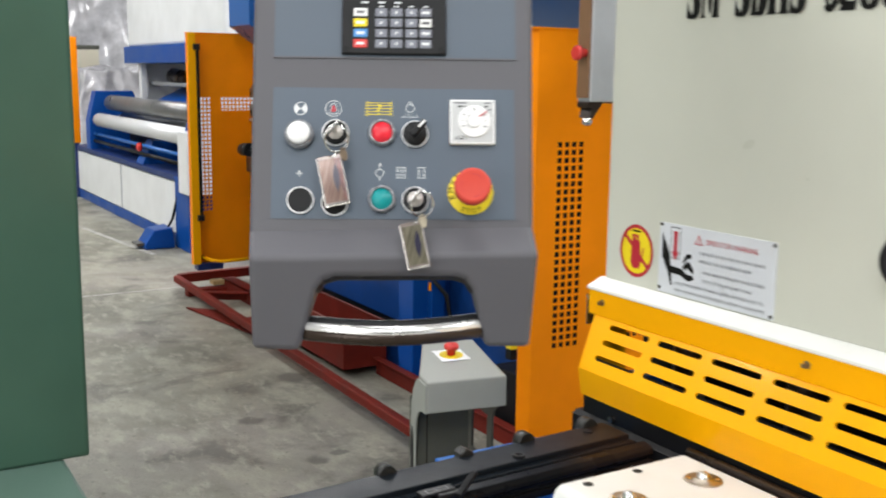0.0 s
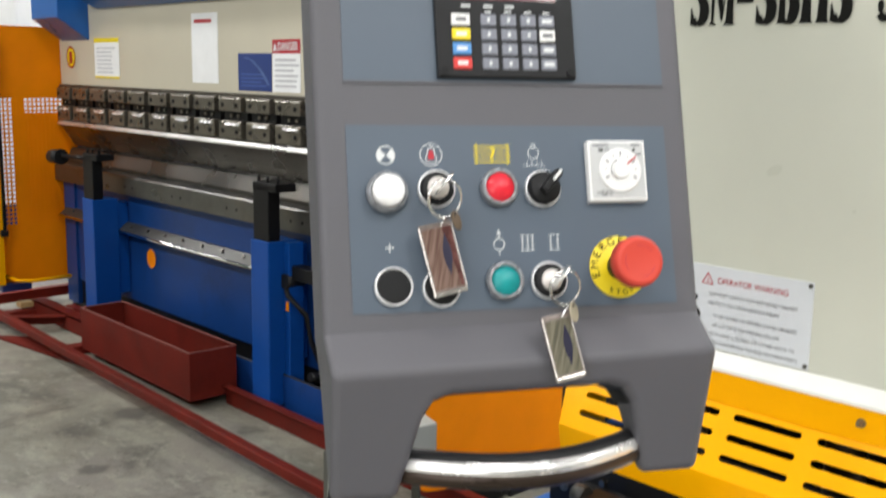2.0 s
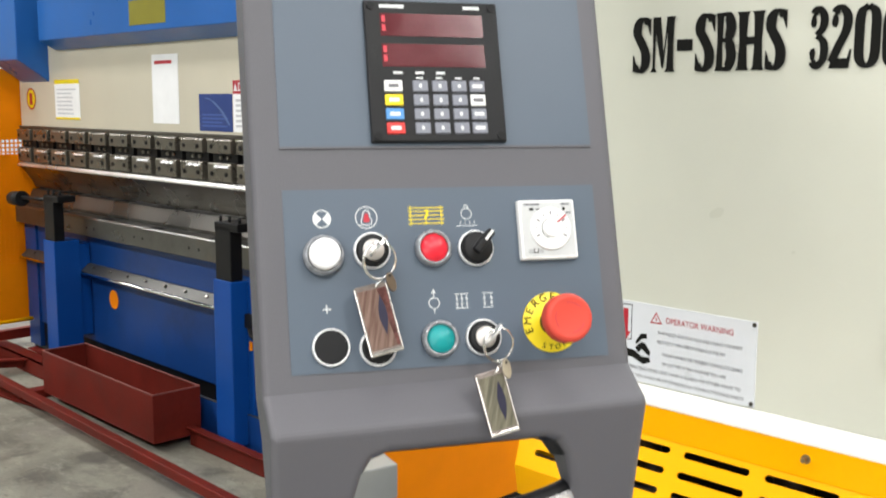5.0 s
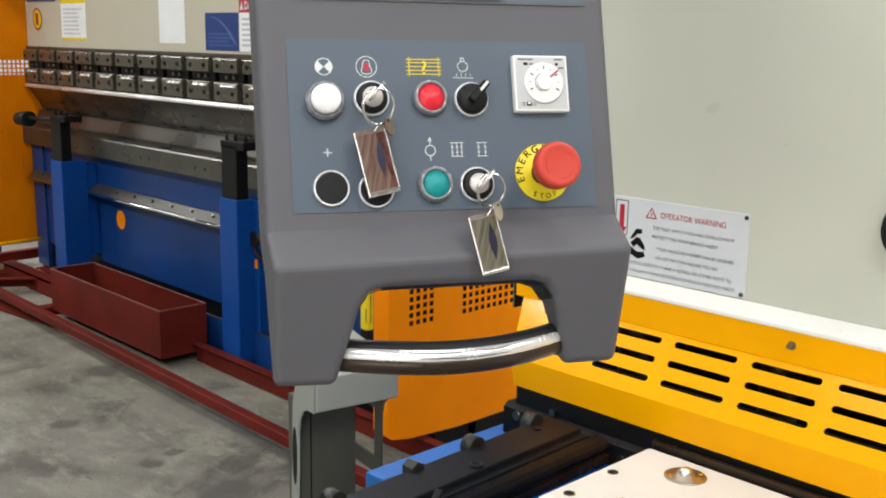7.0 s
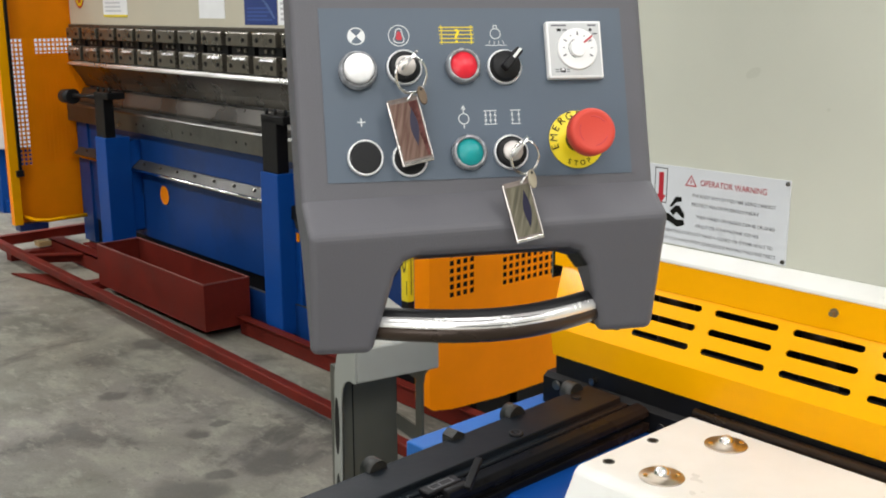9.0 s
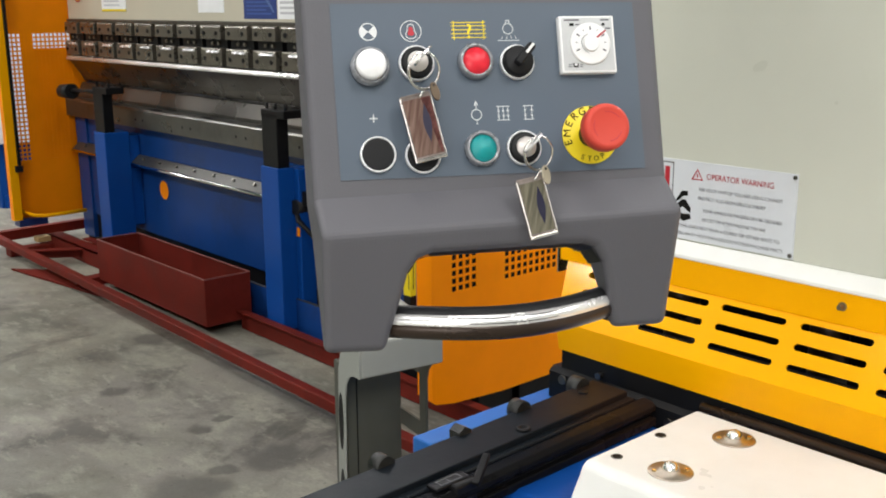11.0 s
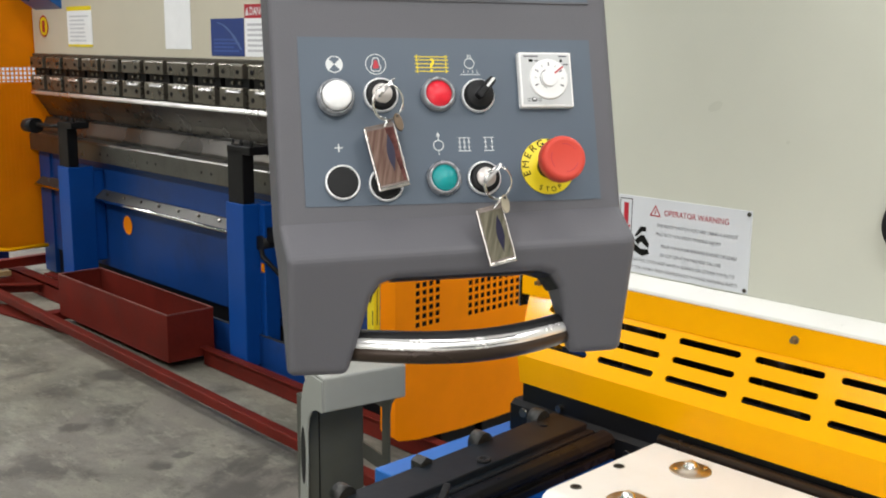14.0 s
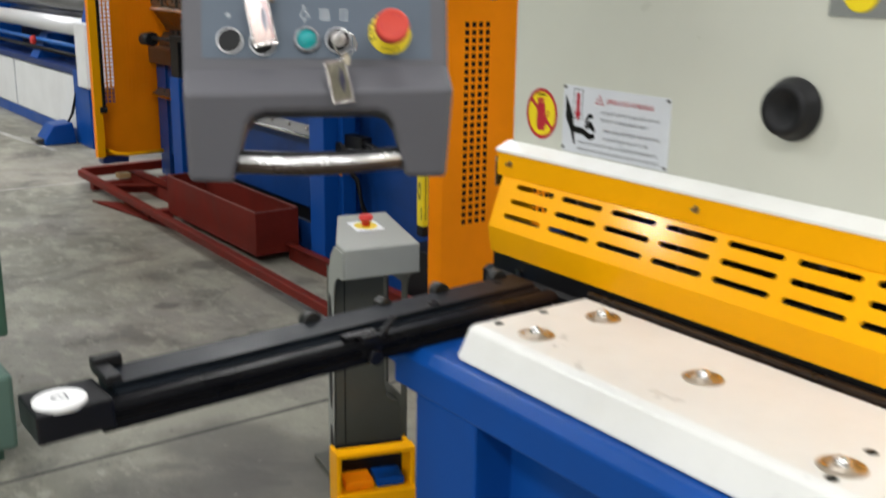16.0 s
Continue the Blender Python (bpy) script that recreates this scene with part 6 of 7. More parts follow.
# side guards: folded orange sheet with punched fields
def side_guard(y, sign, height=1.57):
    """A guard across the brake's end; sign: the way that its light curtain points."""
    t = thing("side_guard", (2.4, y, 0.2), "orange sheet-metal side guard with punched square holes", "machine guard", "side guards of the press brake")
    m = frame_of((2.135, y, 0.205), (1, 0, 0), (0, 0, 1))
    bm = bmesh.new()
    z0, z1 = (0.36, 1.09) if sign < 0 else (0.325, 1.09)
    px, n_rows = (0.0268, 27) if sign < 0 else (0.0318, 27)
    pz = (z1 - z0) / n_rows
    f1, f2 = ((0.078, 0.078 + 3 * 0.0268), (0.228, 0.228 + 17 * 0.0268)) if sign < 0 else ((0.112, 0.112 + 4 * 0.0318), (0.372, 0.372 + 9 * 0.0318))
    W = 0.735

    def sheet(x0, x1, y0, y1):
        tmp = bmesh.new()
        box(tmp, x0, x1, y0, y1, -0.003, 0)
        join(bm, tmp, m)

    for f0, fe, more in (f1 + (2 if sign < 0 else 0,), f2 + (2 if sign < 0 else 0,)):
        pierced(bm, m @ Matrix.Translation((f0, z0, 0)), round((fe - f0) / px), n_rows + more, px, pz, square(px * 0.65, pz * 0.65), 0.003)
        sheet(f0, fe, 0, z0)
        sheet(f0, fe, z1 + more * pz, height)
    sheet(0 if sign < 0 else 0.023, f1[0], 0, height)
    sheet(f1[1], f2[0], 0, height)
    sheet(f2[1], W, 0, height)
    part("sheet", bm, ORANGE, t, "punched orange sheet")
    if sign < 0:
        part("front_flange", block(2.128, 2.180, y - 0.058, y - 0.052, 0.205, 1.775, b=0.001), YELLOW, t, "folded front edge, yellower for the light on it")
        part("bottom_tube", bent(bmesh.new(), [(2.20, y - 0.01, 0.25), (2.24, y - 0.10, 0.235), (2.30, y - 0.15, 0.232), (2.55, y - 0.15, 0.235)], 0.012), YELLOW, t, "yellow bent tube at the foot")
        part("foot", block(2.16, 2.34, y - 0.05, y + 0.04, 0.16, 0.207, b=0.004), BLUE_DARK, t)
    else:
        # Black sheet added behind the holes, standing for the dark space there.
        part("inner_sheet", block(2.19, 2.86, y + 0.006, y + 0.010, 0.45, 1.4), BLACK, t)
        bm = bmesh.new()
        vs = [bm.verts.new(c) for c in ((2.158, y, 0.150), (2.158, y, height + 0.205), (2.134, y + 0.05, height + 0.205), (2.134, y + 0.05, 0.175))]
        bm.faces.new(vs)
        part("front_flange", bm, ORANGE, t, "folded front edge")
        part("lower_sheet", prism(bmesh.new(), [(2.158, 0.205), (2.158, 0.150), (2.175, 0.138), (2.26, 0.122), (2.50, 0.106), (2.87, 0.106), (2.87, 0.205)], "y", y, y + 0.003), ORANGE, t)
    if sign < 0:
        part("inner_sheet", block(2.135 + f2[0] - 0.01, 2.135 + f2[1] + 0.03, y + 0.0034, y + 0.006, 0.19 + z0, 1.255), ORANGE, t)
    part("top_flange", block(2.134, 2.86, y - 0.004, y + 0.03, height + 0.202, height + 0.208), ORANGE, t)
    return t


far_guard = side_guard(6.99, -1)
part("side_fold", block(2.128, 2.133, 6.938, 6.988, 0.205, 1.775, b=0.001), ORANGE, far_guard)
bm = block(2.181, 2.199, 6.920, 6.950, 0.55, 1.66, b=0.002)
lc = part("light_curtain", bm, BLACK, far_guard, "black light-curtain bar")
for z in (1.68, 0.53):
    part("mount", block(2.160, 2.206, 6.912, 6.931, z - 0.02, z + 0.02, b=0.003), RUBBER, lc)
near_guard = side_guard(3.02, 1, 1.48)
bm = block(2.108, 2.136, 3.073, 3.110, 0.535, 0.92, b=0.002)
yl = part("warning_strip", bm, YELLOW_INK, near_guard, "yellow warning strip with black print")
part("strip_foot", block(2.108, 2.136, 3.073, 3.110, 0.495, 0.535, b=0.002), BLACK, yl, "black lower end of the strip")
OLIVE_INK = paint("faded_black_print", (0.10, 0.085, 0.015), 0.45, vary=0.05, bump=0)
for zc in (0.67, 0.83):
    tmp = bmesh.new()
    oval = [(3.092 + r * 0.010 * math.cos(a), zc + r * 0.034 * math.sin(a)) for r in (1.0, 0.55) for a in (2 * math.pi * k / 16 for k in range(16))]
    rim_pts = [tmp.verts.new((2.1070, y, z)) for y, z in oval]
    for k in range(16):
        tmp.faces.new((rim_pts[k], rim_pts[(k + 1) % 16], rim_pts[16 + (k + 1) % 16], rim_pts[16 + k]))
    part("print", tmp, OLIVE_INK, yl, "faded black warning mark")
for z0, z1 in ((0.56, 0.61), (0.73, 0.77)):
    part("print", block(2.1065, 2.109, 3.078, 3.081, z0, z1), OLIVE_INK, yl)
part("print", block(2.120, 2.123, 3.0715, 3.074, 0.56, 0.88), OLIVE_INK, yl)

# pendant of the press brake beside the guard
PENDANT = paint("pale_brushed_metal", (0.62, 0.64, 0.67), 0.38, metal=0.45, vary=0.05, scale=6, bump=0.02)
pend = thing("control_pendant", (1.9, 2.35, 1.45), "brushed metal control pendant of the press brake, seen from its side", "control pendant")
part("case", block(1.80, 1.886, 2.285, 2.342, 1.455, 1.88, b=0.004), PENDANT, pend, "brushed metal side of the pendant")
part("screen", block(1.792, 1.80, 2.290, 2.338, 1.465, 1.87, b=0.002), GLOSS, pend, "dark glossy front")
part("back_cover", block(1.886, 1.896, 2.288, 2.340, 1.45, 1.88, b=0.002), GREY_DARK, pend, "dark rear cover")
part("bottom_bracket", prism(bmesh.new(), [(1.795, 1.440), (1.795, 1.455), (1.850, 1.455), (1.815, 1.410), (1.803, 1.410), (1.812, 1.440)], "y", 2.290, 2.338, b=0.002), BROWNED, pend, "bent bronze bracket")
part("knob", spun(bmesh.new(), [(0.008, 0.0), (0.014, 0.007), (0.014, 0.015), (0.008, 0.022)], Matrix.Translation((1.79, 2.285, 1.392))), CHROME, pend, "chrome ball knob")
bm = spun(bmesh.new(), [(0.012, 0.0), (0.012, 0.02), (0.02, 0.022), (0.02, 0.031), (0.016, 0.035)], frame_of((1.792, 2.305, 1.585), (0, -1, 0), (0, 0, 1)))
part("stop_button", bm, RED, pend, "red stop button on the pendant front")
part("hanger", block(1.890, 2.46, 2.29, 2.34, 1.79, 1.85, b=0.004), SATIN, pend)
part("hanger_foot", block(2.40, 2.46, 2.34, 2.482, 1.78, 1.86, b=0.004), SATIN, pend)

# ---- red transport skid and drip tray ----
skid = thing("transport_skid", (2.2, 5.0, 0), "red oxide painted steel transport skid under the press brake", "skid")


def angle_iron(bm, p, q, w=0.06, t=0.008, flip=1):
    """An L-section laid between two points at its top edge."""
    p, q = Vector(p), Vector(q)
    d = (q - p)
    m = Matrix.Translation(p) @ d.to_track_quat("X", "Z").to_matrix().to_4x4()
    tmp = bmesh.new()
    box(tmp, 0, d.length, -t if flip > 0 else 0, 0 if flip > 0 else t, -w, 0)
    box(tmp, 0, d.length, 0 if flip < 0 else -w, w if flip < 0 else 0, -t, 0)
    join(bm, tmp, m)
    return bm


def beam(p, q, w=0.046, h=0.046):
    """A box section laid between two points at its top front edge."""
    p, q = Vector(p), Vector(q)
    d = q - p
    tmp = block(0, d.length, -w, 0, -h, 0, b=0.007, seg=3)
    return join(bmesh.new(), tmp, Matrix.Translation(p) @ d.to_track_quat("X", "Z").to_matrix().to_4x4())


part("front_rail", beam((2.085, 7.13, 0.105), (1.985, 1.9, 0.105)), OXIDE, skid, "long red angle-iron rail")
part("back_rail", angle_iron(bmesh.new(), (2.33, 6.95, 0.095), (2.33, 5.82, 0.095), w=0.09, flip=-1), OXIDE, skid, "red angle-iron rail beside the bed")
lipped = [(2.33, 0.095), (2.33, 0.087), (2.358, 0.087), (2.352, 0.004), (2.364, 0.004), (2.372, 0.095)]
part("back_rail", prism(bmesh.new(), lipped, "y", 2.1, 4.63, b=0.0015), OXIDE, skid, "red lipped rail beside the bed")
part("end_rail", angle_iron(bmesh.new(), (2.75, 7.17, 0.105), (2.085, 7.13, 0.105)), OXIDE, skid)
part("cross_rail", angle_iron(bmesh.new(), (2.085, 6.62, 0.09), (2.60, 6.30, 0.09)), OXIDE, skid)
part("cross_rail", block(2.0, 2.58, 2.40, 2.46, 0.02, 0.09), OXIDE, skid)
part("inner_rail", angle_iron(bmesh.new(), (2.48, 6.62, 0.105), (2.48, 5.9, 0.105)), OXIDE, skid)
bm = bmesh.new()
prism(bm, [(1.94, 6.52), (2.135, 6.30), (2.16, 5.5), (2.10, 5.5)], "z", 0.004, 0.014)
part("skid_plate", bm, OXIDE, skid, "pointed flat plate at the end of the skid")
part("wood_packer", block(2.25, 2.34, 6.90, 6.98, 0.055, 0.088, b=0.004), WOOD, skid, "pale wooden packing block")
for y in (6.9, 5.9):
    part("skid_foot", block(2.06, 2.36, y - 0.04, y + 0.04, 0.0, 0.045), OXIDE, skid)

tray = thing("drip_tray", (2.3, 5.22, 0.04), "long open red oxide steel drip tray standing on the skid", "tray")
X0, X1, TY0, TY1, Z0, Z1, th = 2.172, 2.415, 4.635, 5.815, 0.045, 0.268, 0.004
part("base", block(X0, X1, TY0, TY1, Z0, Z0 + th), OXIDE, tray)
for nm, a in (("front_wall", (X0, X0 + th, TY0, TY1)), ("back_wall", (X1 - th, X1, TY0, TY1)), ("end_wall", (X0 + th, X1 - th, TY0, TY0 + th)), ("end_wall", (X0 + th, X1 - th, TY1 - th, TY1))):
    part(nm, block(*a, Z0 + th, Z1), OXIDE, tray)
rim = bmesh.new()
for a in ((X0 - 0.002, X0 + 0.008, TY0, TY1), (X1 - 0.008, X1 + 0.002, TY0, TY1), (X0 + 0.008, X1 - 0.008, TY0, TY0 + 0.010), (X0 + 0.008, X1 - 0.008, TY1 - 0.010, TY1)):
    box(rim, *a, Z1, Z1 + 0.006, b=0.002)
part("rim", rim, paint("worn_red_edge", (0.24, 0.07, 0.055), 0.5, vary=0.2, scale=20), tray)
part("tray_runner", block(2.24, 2.40, 4.95, 5.01, 0.0, 0.045), OXIDE, tray)
part("tray_runner", block(2.24, 2.40, 5.44, 5.50, 0.0, 0.045), OXIDE, tray)

# ---- foot control pedestal ----
ped = thing("foot_control_pedestal", (1.43, 2.37, 0), "grey foot-control pedestal with an emergency stop on its sloping top", "pedestal")
PM = frame_of((1.415, 2.272, 0), (0.982, -0.187, 0), (0, 0, 1))      # x right along its front, y up, z towards the operator


def ped_part(name, bm, material, label="", parent=None):
    bmesh.ops.transform(bm, matrix=PM, verts=bm.verts[:])
    return part(name, bm, material, parent or ped, label)


HEAD = [(-0.112, 0.0), (0.112, 0.0), (0.112, -0.02), (0.135, -0.31), (-0.02, -0.31), (-0.112, -0.065)]
tmp = bmesh.new()
lo = [tmp.verts.new((x, 0.655, z)) for x, z in HEAD]
hi = [tmp.verts.new((x, 0.740 - 0.065 * z, z)) for x, z in HEAD]
tmp.faces.new(lo), tmp.faces.new(hi)
for i in range(len(lo)):
    tmp.faces.new((lo[i - 1], lo[i], hi[i], hi[i - 1]))
bmesh.ops.recalc_face_normals(tmp, faces=tmp.faces[:])
bmesh.ops.bevel(tmp, geom=tmp.edges[:], offset=0.005, segments=2, affect="EDGES", profile=0.5)
head = ped_part("head", join(bmesh.new(), tmp), GREY_PAINT, "light grey sheet head with a sloping top")
tmp = prism(bmesh.new(), [(-0.104, 0.655), (0.044, 0.655), (0.046, 0.30), (0.050, 0.25), (0.068, 0.235), (0.112, 0.225), (0.112, 0.02), (-0.104, 0.02)], "z", -0.17, -0.10, b=0.003)
col = ped_part("column", tmp, GREY_DARK, "dark olive grey column")
ped_part("seam", block(-0.078, -0.075, 0.03, 0.65, -0.1005, -0.098, b=0.001), BLACK, "", col)
side = bmesh.new()
prism(side, [(0.732, -0.001), (0.734, -0.070), (0.700, -0.100), (0.650, -0.116), (0.40, -0.128), (0.02, -0.135), (0.02, -0.098), (0.40, -0.090), (0.58, -0.084), (0.622, -0.076), (0.645, -0.058), (0.655, -0.034), (0.655, -0.001)], "x", -0.1165, -0.1125, b=0.001)
lp = ped_part("side_plate", side, GREY_PAINT, "light grey side plate with oval cut-outs")
for z0, z1 in ((0.44, 0.59), (0.24, 0.39), (0.06, 0.19)):
    zm, hz = (z0 + z1) / 2, (z1 - z0) / 2
    bm = prism(bmesh.new(), [(zm + hz * math.cos(a), -0.106 + 0.013 * math.sin(a)) for a in (2 * math.pi * k / 20 for k in range(20))], "x", -0.1172, -0.116)
    ped_part("cut_out", bm, BLACK, "", lp)
tmp = bmesh.new()
for a in ((0.02, 0.655, -0.085, -0.052), (0.02, 0.655, -0.240, -0.196), (0.606, 0.655, -0.196, -0.085), (0.435, 0.478, -0.196, -0.085), (0.215, 0.255, -0.196, -0.085), (0.02, 0.060, -0.196, -0.085)):
    box(tmp, 0.092, 0.098, a[0], a[1], a[2], a[3])
prism(tmp, [(0.655, -0.052), (0.600, -0.052), (0.628, -0.044), (0.645, -0.028), (0.655, -0.004)], "x", 0.092, 0.098)
ped_part("side_plate", tmp, GREY_DARK, "olive grey side plate with square windows")
ped_part("base", block(-0.115, 0.115, 0.0, 0.02, -0.28, -0.02, b=0.004), GREY_DARK)
TS = math.atan2(0.065, 1.0)
TM = PM @ Matrix.Translation((0.022, 0.753, -0.185)) @ Matrix.Rotation(TS, 4, "X") @ Matrix.Rotation(radians(-90), 4, "X")
tmp = block(-0.042, 0.042, -0.045, 0.045, 0.0, 0.0015)
bmesh.ops.transform(tmp, matrix=TM, verts=tmp.verts[:])
lb = part("label", tmp, PAPER, head, "white square label")
part("disc", spun(bmesh.new(), [(0.033, 0.0), (0.033, 0.003)], TM), YELLOW_INK, lb, "yellow round stop label")
part("stop_button", spun(bmesh.new(), [(0.012, 0.003), (0.012, 0.018), (0.020, 0.020), (0.021, 0.030), (0.017, 0.034), (0.0, 0.035)], TM), RED, lb, "red mushroom stop button")

pedal = thing("foot_pedal", (1.42, 2.20, 0), "yellow-orange hooded foot pedal on the floor at the pedestal", "foot pedal")
QM = frame_of((1.335, 2.178, 0.050), (0.95, -0.312, 0), (0, 0, 1))
for nm, a in (("hood_top", (-0.112, 0.112, 0.126, 0.140, -0.045, 0.0)), ("hood_side", (-0.112, -0.098, 0.016, 0.128, -0.10, 0.0)), ("hood_side", (0.098, 0.112, 0.016, 0.128, -0.10, 0.0)), ("base", (-0.112, 0.112, -0.050, 0.020, -0.10, 0.01))):
    tmp = block(*a, b=0.004)
    bmesh.ops.transform(tmp, matrix=QM, verts=tmp.verts[:])
    part(nm, tmp, YELLOW, pedal)
for x0, x1, mt in ((-0.085, -0.004, ORANGE), (0.004, 0.085, BLUE)):
    tmp = block(x0, x1, 0.022, 0.046, -0.09, -0.012, b=0.006)
    bmesh.ops.transform(tmp, matrix=QM, verts=tmp.verts[:])
    part("treadle", tmp, mt, pedal, "coloured treadle")
# Black back wall paints the shaded inside of the hood.
tmp = block(-0.095, 0.095, 0.018, 0.125, -0.098, -0.088)
bmesh.ops.transform(tmp, matrix=QM, verts=tmp.verts[:])
part("hood_back", tmp, BLACK, pedal)

# ---- green machine beside the walk ----
green = thing("green_machine", (0.1, 2.7, 0), "flat dark green painted machine column on a paler base", "machine")
part("column", block(-0.9, 0.675, 3.36, 4.3, 0.30, 2.42, b=0.012), GREEN, green, "dark green painted cabinet")
part("base", block(-0.9, 0.60, 3.02, 4.3, 0.06, 0.30, b=0.015), GREEN_LIGHT, green, "paler green machine bed")
part("plinth", block(-0.85, 0.57, 3.10, 4.2, 0.0, 0.06), GREEN, green)

# ---- plate roll behind ----
roll = thing("plate_roll", (2.9, 10.4, 0), "blue plate bending roll with white panels and long steel rollers", "plate roll")
RY0, RY1, RXF = 8.48, 13.10, 2.60
part("end_leg", block(RXF - 0.02, RXF + 0.03, 8.50, 8.90, 0.0, 0.62, b=0.005), BLUE, roll, "blue end leg")
part("base_frame", block(RXF, 3.5, RY0, RY1, 0.0, 0.10, b=0.005), BLUE, roll)
part("cabinet", block(RXF + 0.02, 3.5, RY0 + 0.05, RY1 - 0.05, 0.10, 0.58), BLUE_DARK, roll)
for y0, y1 in ((8.93, 10.85), (10.91, 13.02)):
    part("panel", block(RXF, RXF + 0.025, y0, y1, 0.11, 0.56, b=0.004), WHITE_PAINT, roll, "white sheet panel")
# Shelf and back plate are painted dark for the shade under the rollers.
part("shelf", block(RXF - 0.01, 3.5, RY0, RY1, 0.575, 0.625, b=0.005), BLUE_DARK, roll)
part("back_plate", block(RXF + 0.45, RXF + 0.48, RY0, RY1, 0.62, 1.05), BLACK, roll)
for y, lab in ((RY0 + 0.1, ""), (RY1 - 0.75, "")):
    bm = prism(bmesh.new(), [(RXF + 0.0, 0.62), (RXF + 0.0, 0.95), (RXF + 0.08, 1.28), (RXF + 0.5, 1.28), (RXF + 0.8, 0.62)], "y", y - 0.1, y + 0.1, b=0.006)
    part("roll_stand", bm, BLUE, roll)
bm = prism(bmesh.new(), [(RXF + 0.02, 0.62), (RXF + 0.14, 0.85), (RXF + 0.7, 0.85), (RXF + 0.8, 0.62)], "y", 10.1, 10.35, b=0.005)
part("roll_stand", bm, BLUE, roll)
for z in (0.72, 0.80):
    part("tie_rod", tube(bmesh.new(), (RXF + 0.05, RY0 + 0.2, z), (RXF + 0.05, RY1 - 0.8, z), 0.018), BLUE_LIGHT if z > 0.75 else BLACK, roll)
part("roller", tube(bmesh.new(), (RXF + 0.07, RY0, 0.965), (RXF + 0.07, 12.05, 0.965), 0.075, n=28), ROLL_LIGHT, roll, "long bright steel roller")
part("roller", tube(bmesh.new(), (RXF + 0.20, RY0, 1.155), (RXF + 0.20, 12.0, 1.155), 0.085, n=28), ROLL_DARK, roll, "long dark steel top roller")
part("roller", tube(bmesh.new(), (RXF + 0.34, RY0, 0.97), (RXF + 0.34, 12.0, 0.97), 0.075, n=28), ROLL_DARK, roll)
part("stop_button", spun(bmesh.new(), [(0.04, 0), (0.04, 0.03), (0.03, 0.04)], frame_of((RXF - 0.01, 10.0, 0.80), (0, -1, 0), (0, 0, 1))), RED, roll, "small red button")
part("end_head", block(2.68, 3.5, RY0 - 0.06, RY0 + 0.1, 1.02, 1.48, b=0.01), WHITE_PAINT, roll)
part("end_box", block(RXF - 0.05, RXF + 0.4, RY0 - 0.06, RY0 + 0.2, 0.50, 1.02, b=0.01), WHITE_PAINT, roll)

fp = thing("foot_switch", (2.40, 9.0, 0), "blue foot switch with a cable lying on the floor", "foot switch")
bm = prism(bmesh.new(), [(2.30, 0.0), (2.30, 0.04), (2.38, 0.16), (2.54, 0.18), (2.56, 0.0)], "y", 8.86, 9.12, b=0.008)
part("body", bm, BLUE, fp, "blue cast body")
part("treadle", block(2.24, 2.33, 8.90, 9.08, 0.03, 0.05), DULL_STEEL, fp)
part("cable", bent(bmesh.new(), [(2.52, 8.95, 0.16), (2.56, 8.92, 0.25), (2.58, 8.88, 0.38), (2.60, 8.85, 0.5)], 0.012), RUBBER, fp)

# ---- white and blue machine over the rolls, and wrapped machines behind ----
wm = thing("white_machine", (4.2, 11.0, 0), "large white and blue machine standing behind the plate roll", "machine")
part("upper_beam", block(3.30, 4.5, 9.6, 13.2, 1.80, 3.1, b=0.03), WHITE_PAINT, wm, "white upper beam")
part("blue_beam", block(3.26, 4.5, 9.6, 13.25, 1.60, 1.80, b=0.01), BLUE, wm, "blue lower beam")
part("back_panel", block(3.95, 4.5, 9.6, 13.2, 0.0, 1.62), BEIGE, wm)
part("end_panel", block(3.40, 3.95, 12.95, 13.05, 0.0, 1.62), WHITE_PAINT, wm)
part("shaft", tube(bmesh.new(), (3.5, 9.6, 1.36), (3.5, 12.9, 1.36), 0.025), WHITE_PAINT, wm)
part("apron", prism(bmesh.new(), [(3.42, 0.0), (3.42, 1.16), (3.80, 1.34), (3.95, 1.34), (3.95, 0.0)], "y", 9.6, 12.5, b=0.02), BLUE, wm, "blue sloping apron")
part("post", block(3.34, 3.42, 12.78, 12.90, 0.9, 1.62, b=0.01), WHITE_PAINT, wm, "white upright post")
part("motor", tube(bmesh.new(), (3.62, 11.7, 1.40), (3.62, 12.35, 1.45), 0.10), BROWNED, wm, "brown motor body")

og = thing("orange_guard", (2.6, 13.0, 0), "narrow orange guard of a machine farther down the hall", "machine guard")
part("sheet", block(2.555, 2.64, 12.95, 13.0, 0.65, 1.90, b=0.005), ORANGE, og)
part("stand", block(2.57, 2.62, 12.955, 12.995, 0.0, 0.65), BLUE_DARK, og)


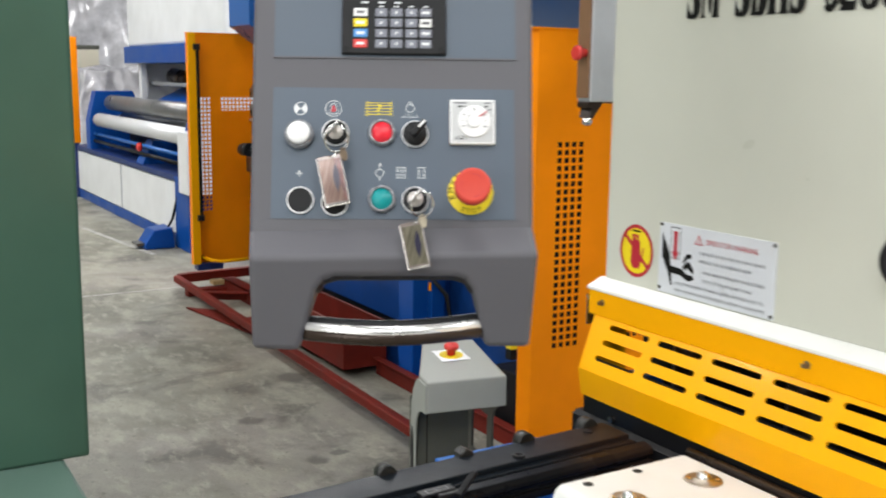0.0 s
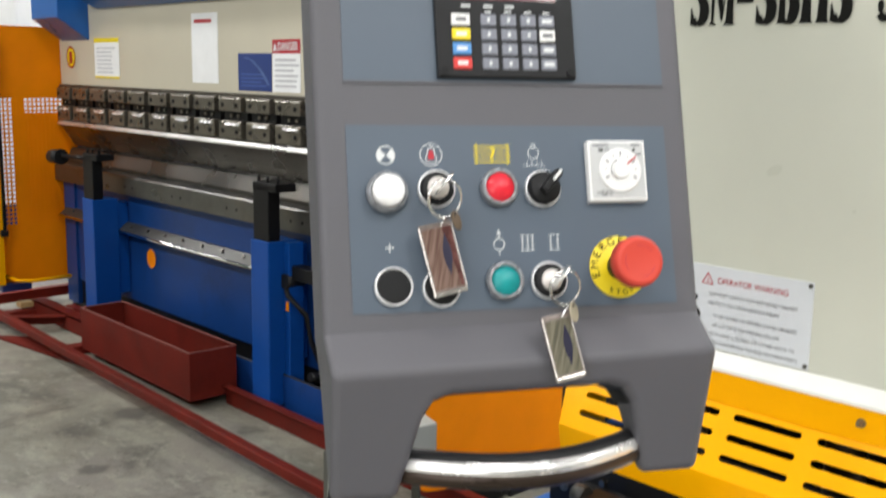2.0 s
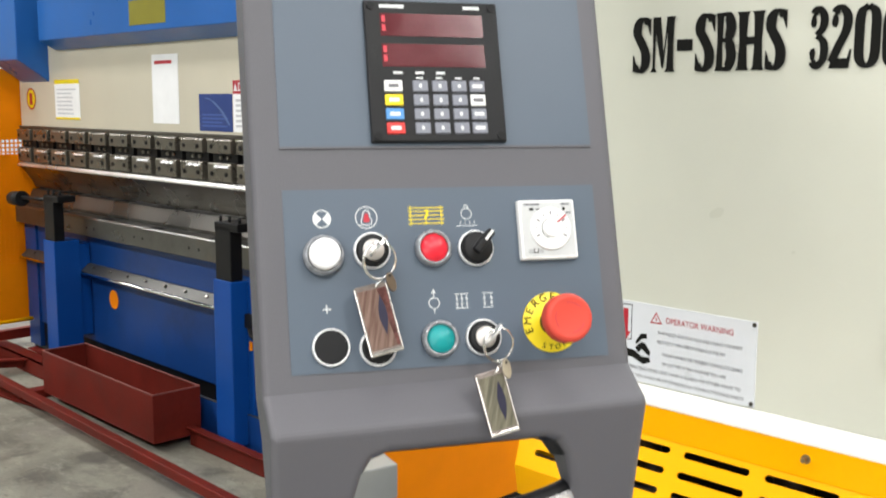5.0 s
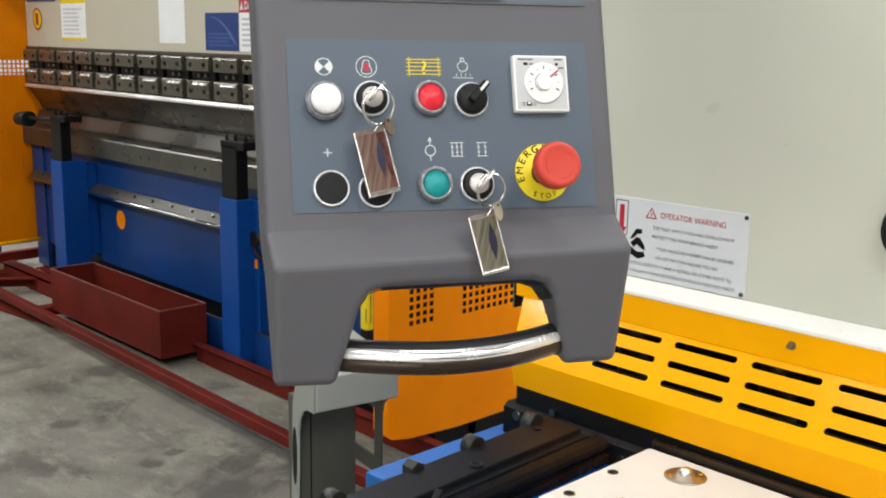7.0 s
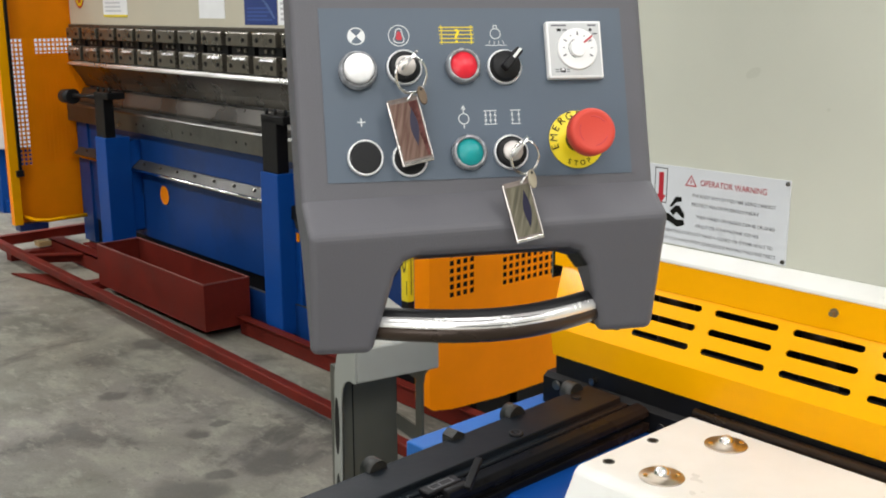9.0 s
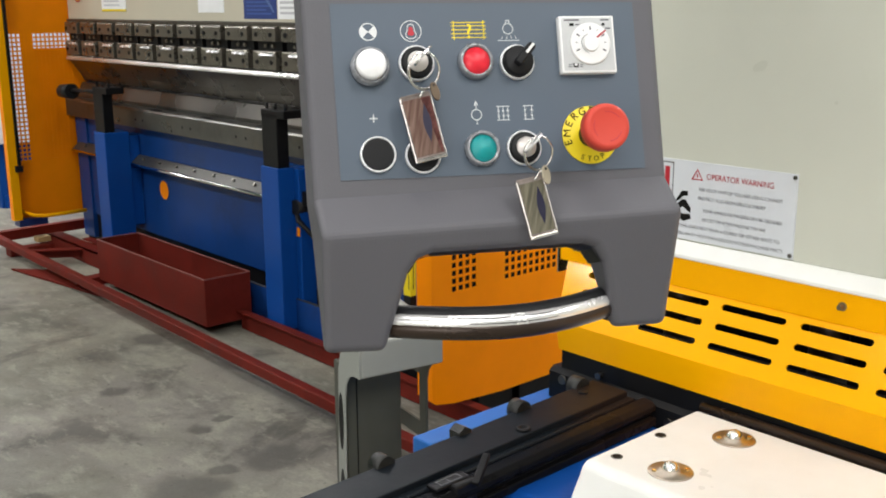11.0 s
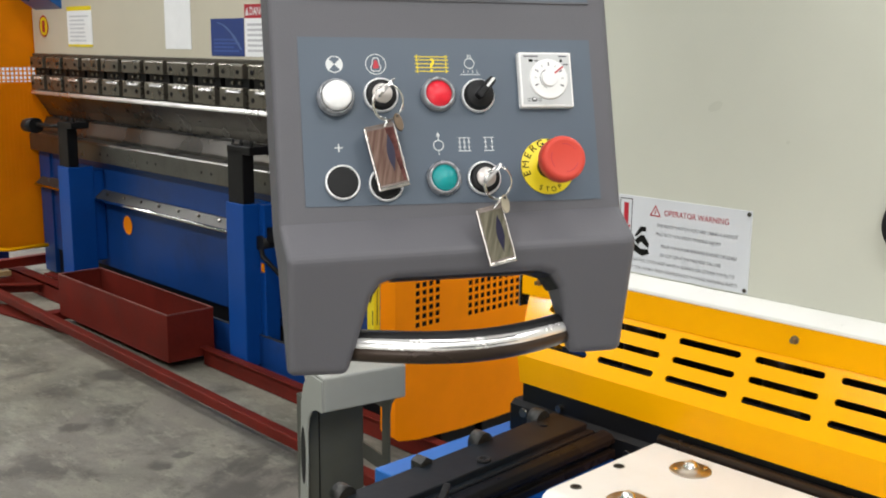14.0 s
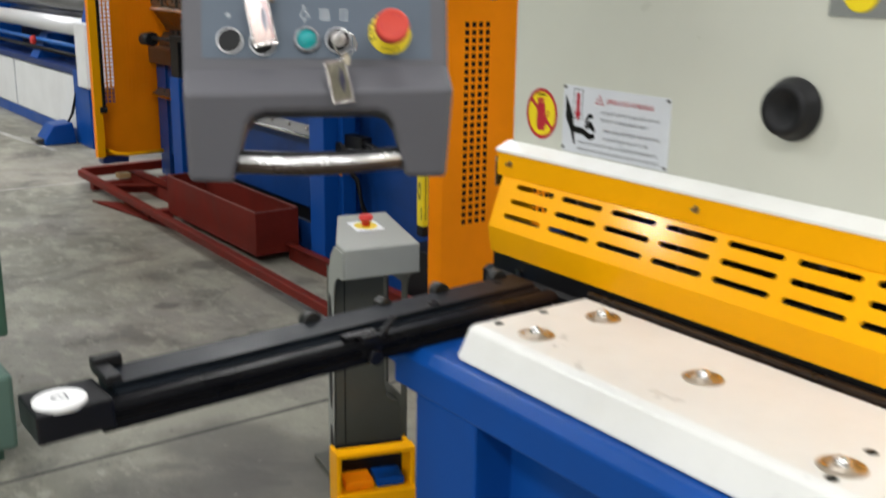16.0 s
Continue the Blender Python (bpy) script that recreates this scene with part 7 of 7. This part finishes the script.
def wrapped(name, x0, x1, y0, y1, z0, z1, material, label, seed):
    """A crate-sized machine under crumpled film."""
    bm = bmesh.new()
    bmesh.ops.create_cube(bm, size=1.0)
    bmesh.ops.subdivide_edges(bm, edges=bm.edges[:], cuts=34, use_grid_fill=True)
    for v in bm.verts:
        p = v.co * 3 + Vector((seed, 0, 0))
        fold = 0.06 * (0.5 - abs(noise.noise(p))) + 0.035 * (0.4 - abs(noise.noise(p * 2.7))) + 0.014 * (0.4 - abs(noise.noise(p * 6.5)))
        taper = 1 - 0.18 * (v.co.z + 0.5)
        p = Vector((v.co.x * taper, v.co.y * taper, v.co.z)) + noise.noise_vector(p * 0.8) * 0.07 + v.co.normalized() * fold
        v.co = Vector(((x0 + x1) / 2 + p.x * (x1 - x0), (y0 + y1) / 2 + p.y * (y1 - y0), max(0.0, z0 + (p.z + 0.5) * (z1 - z0))))
    for f in bm.faces:
        f.smooth = True
    return single(name, bm, material, label, "wrapped machine")


wrapped("wrapped_machine", 2.75, 3.9, 13.6, 15.4, 0.0, 1.5, WRAP_GREY, "machine wrapped in crumpled grey plastic film", 3)
wrapped("wrapped_machine", 2.7, 4.8, 16.2, 18.2, 0.0, 3.3, WRAP_GREY, "tall machine wrapped in crumpled plastic film", 7)
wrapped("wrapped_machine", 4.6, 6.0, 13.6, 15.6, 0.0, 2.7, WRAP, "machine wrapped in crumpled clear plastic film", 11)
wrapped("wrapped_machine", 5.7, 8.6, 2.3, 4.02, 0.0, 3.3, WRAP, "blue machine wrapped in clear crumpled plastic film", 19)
crate = thing("cream_crate", (3.2, 15.5, 1.3), "cream machine cabinet with dark edges standing among wrapped machines", "cabinet")
part("cabinet", block(2.85, 3.45, 15.45, 15.95, 0.0, 1.80, b=0.01), BEIGE, crate)
part("dark_edge", block(2.84, 3.46, 15.44, 15.96, 1.80, 1.86, b=0.01), GREY_DARK, crate)
part("dark_edge", block(2.84, 3.46, 15.44, 15.452, 1.42, 1.48), GREY_DARK, crate)
bgm = thing("beige_machine", (9.4, 6.5, 0), "beige machine standing far behind the shear", "machine")
part("body", block(8.0, 10.8, 5.0, 8.0, 0.0, 4.2, b=0.02), paint("darker_beige_paint", (0.36, 0.34, 0.26), 0.5, vary=0.05, scale=2, bump=0.06), bgm)
part("name_bar", block(7.985, 8.0, 5.37, 5.56, 2.79, 2.86, b=0.004), GREY_PAINT, bgm, "plain grey bar in place of a maker's name")
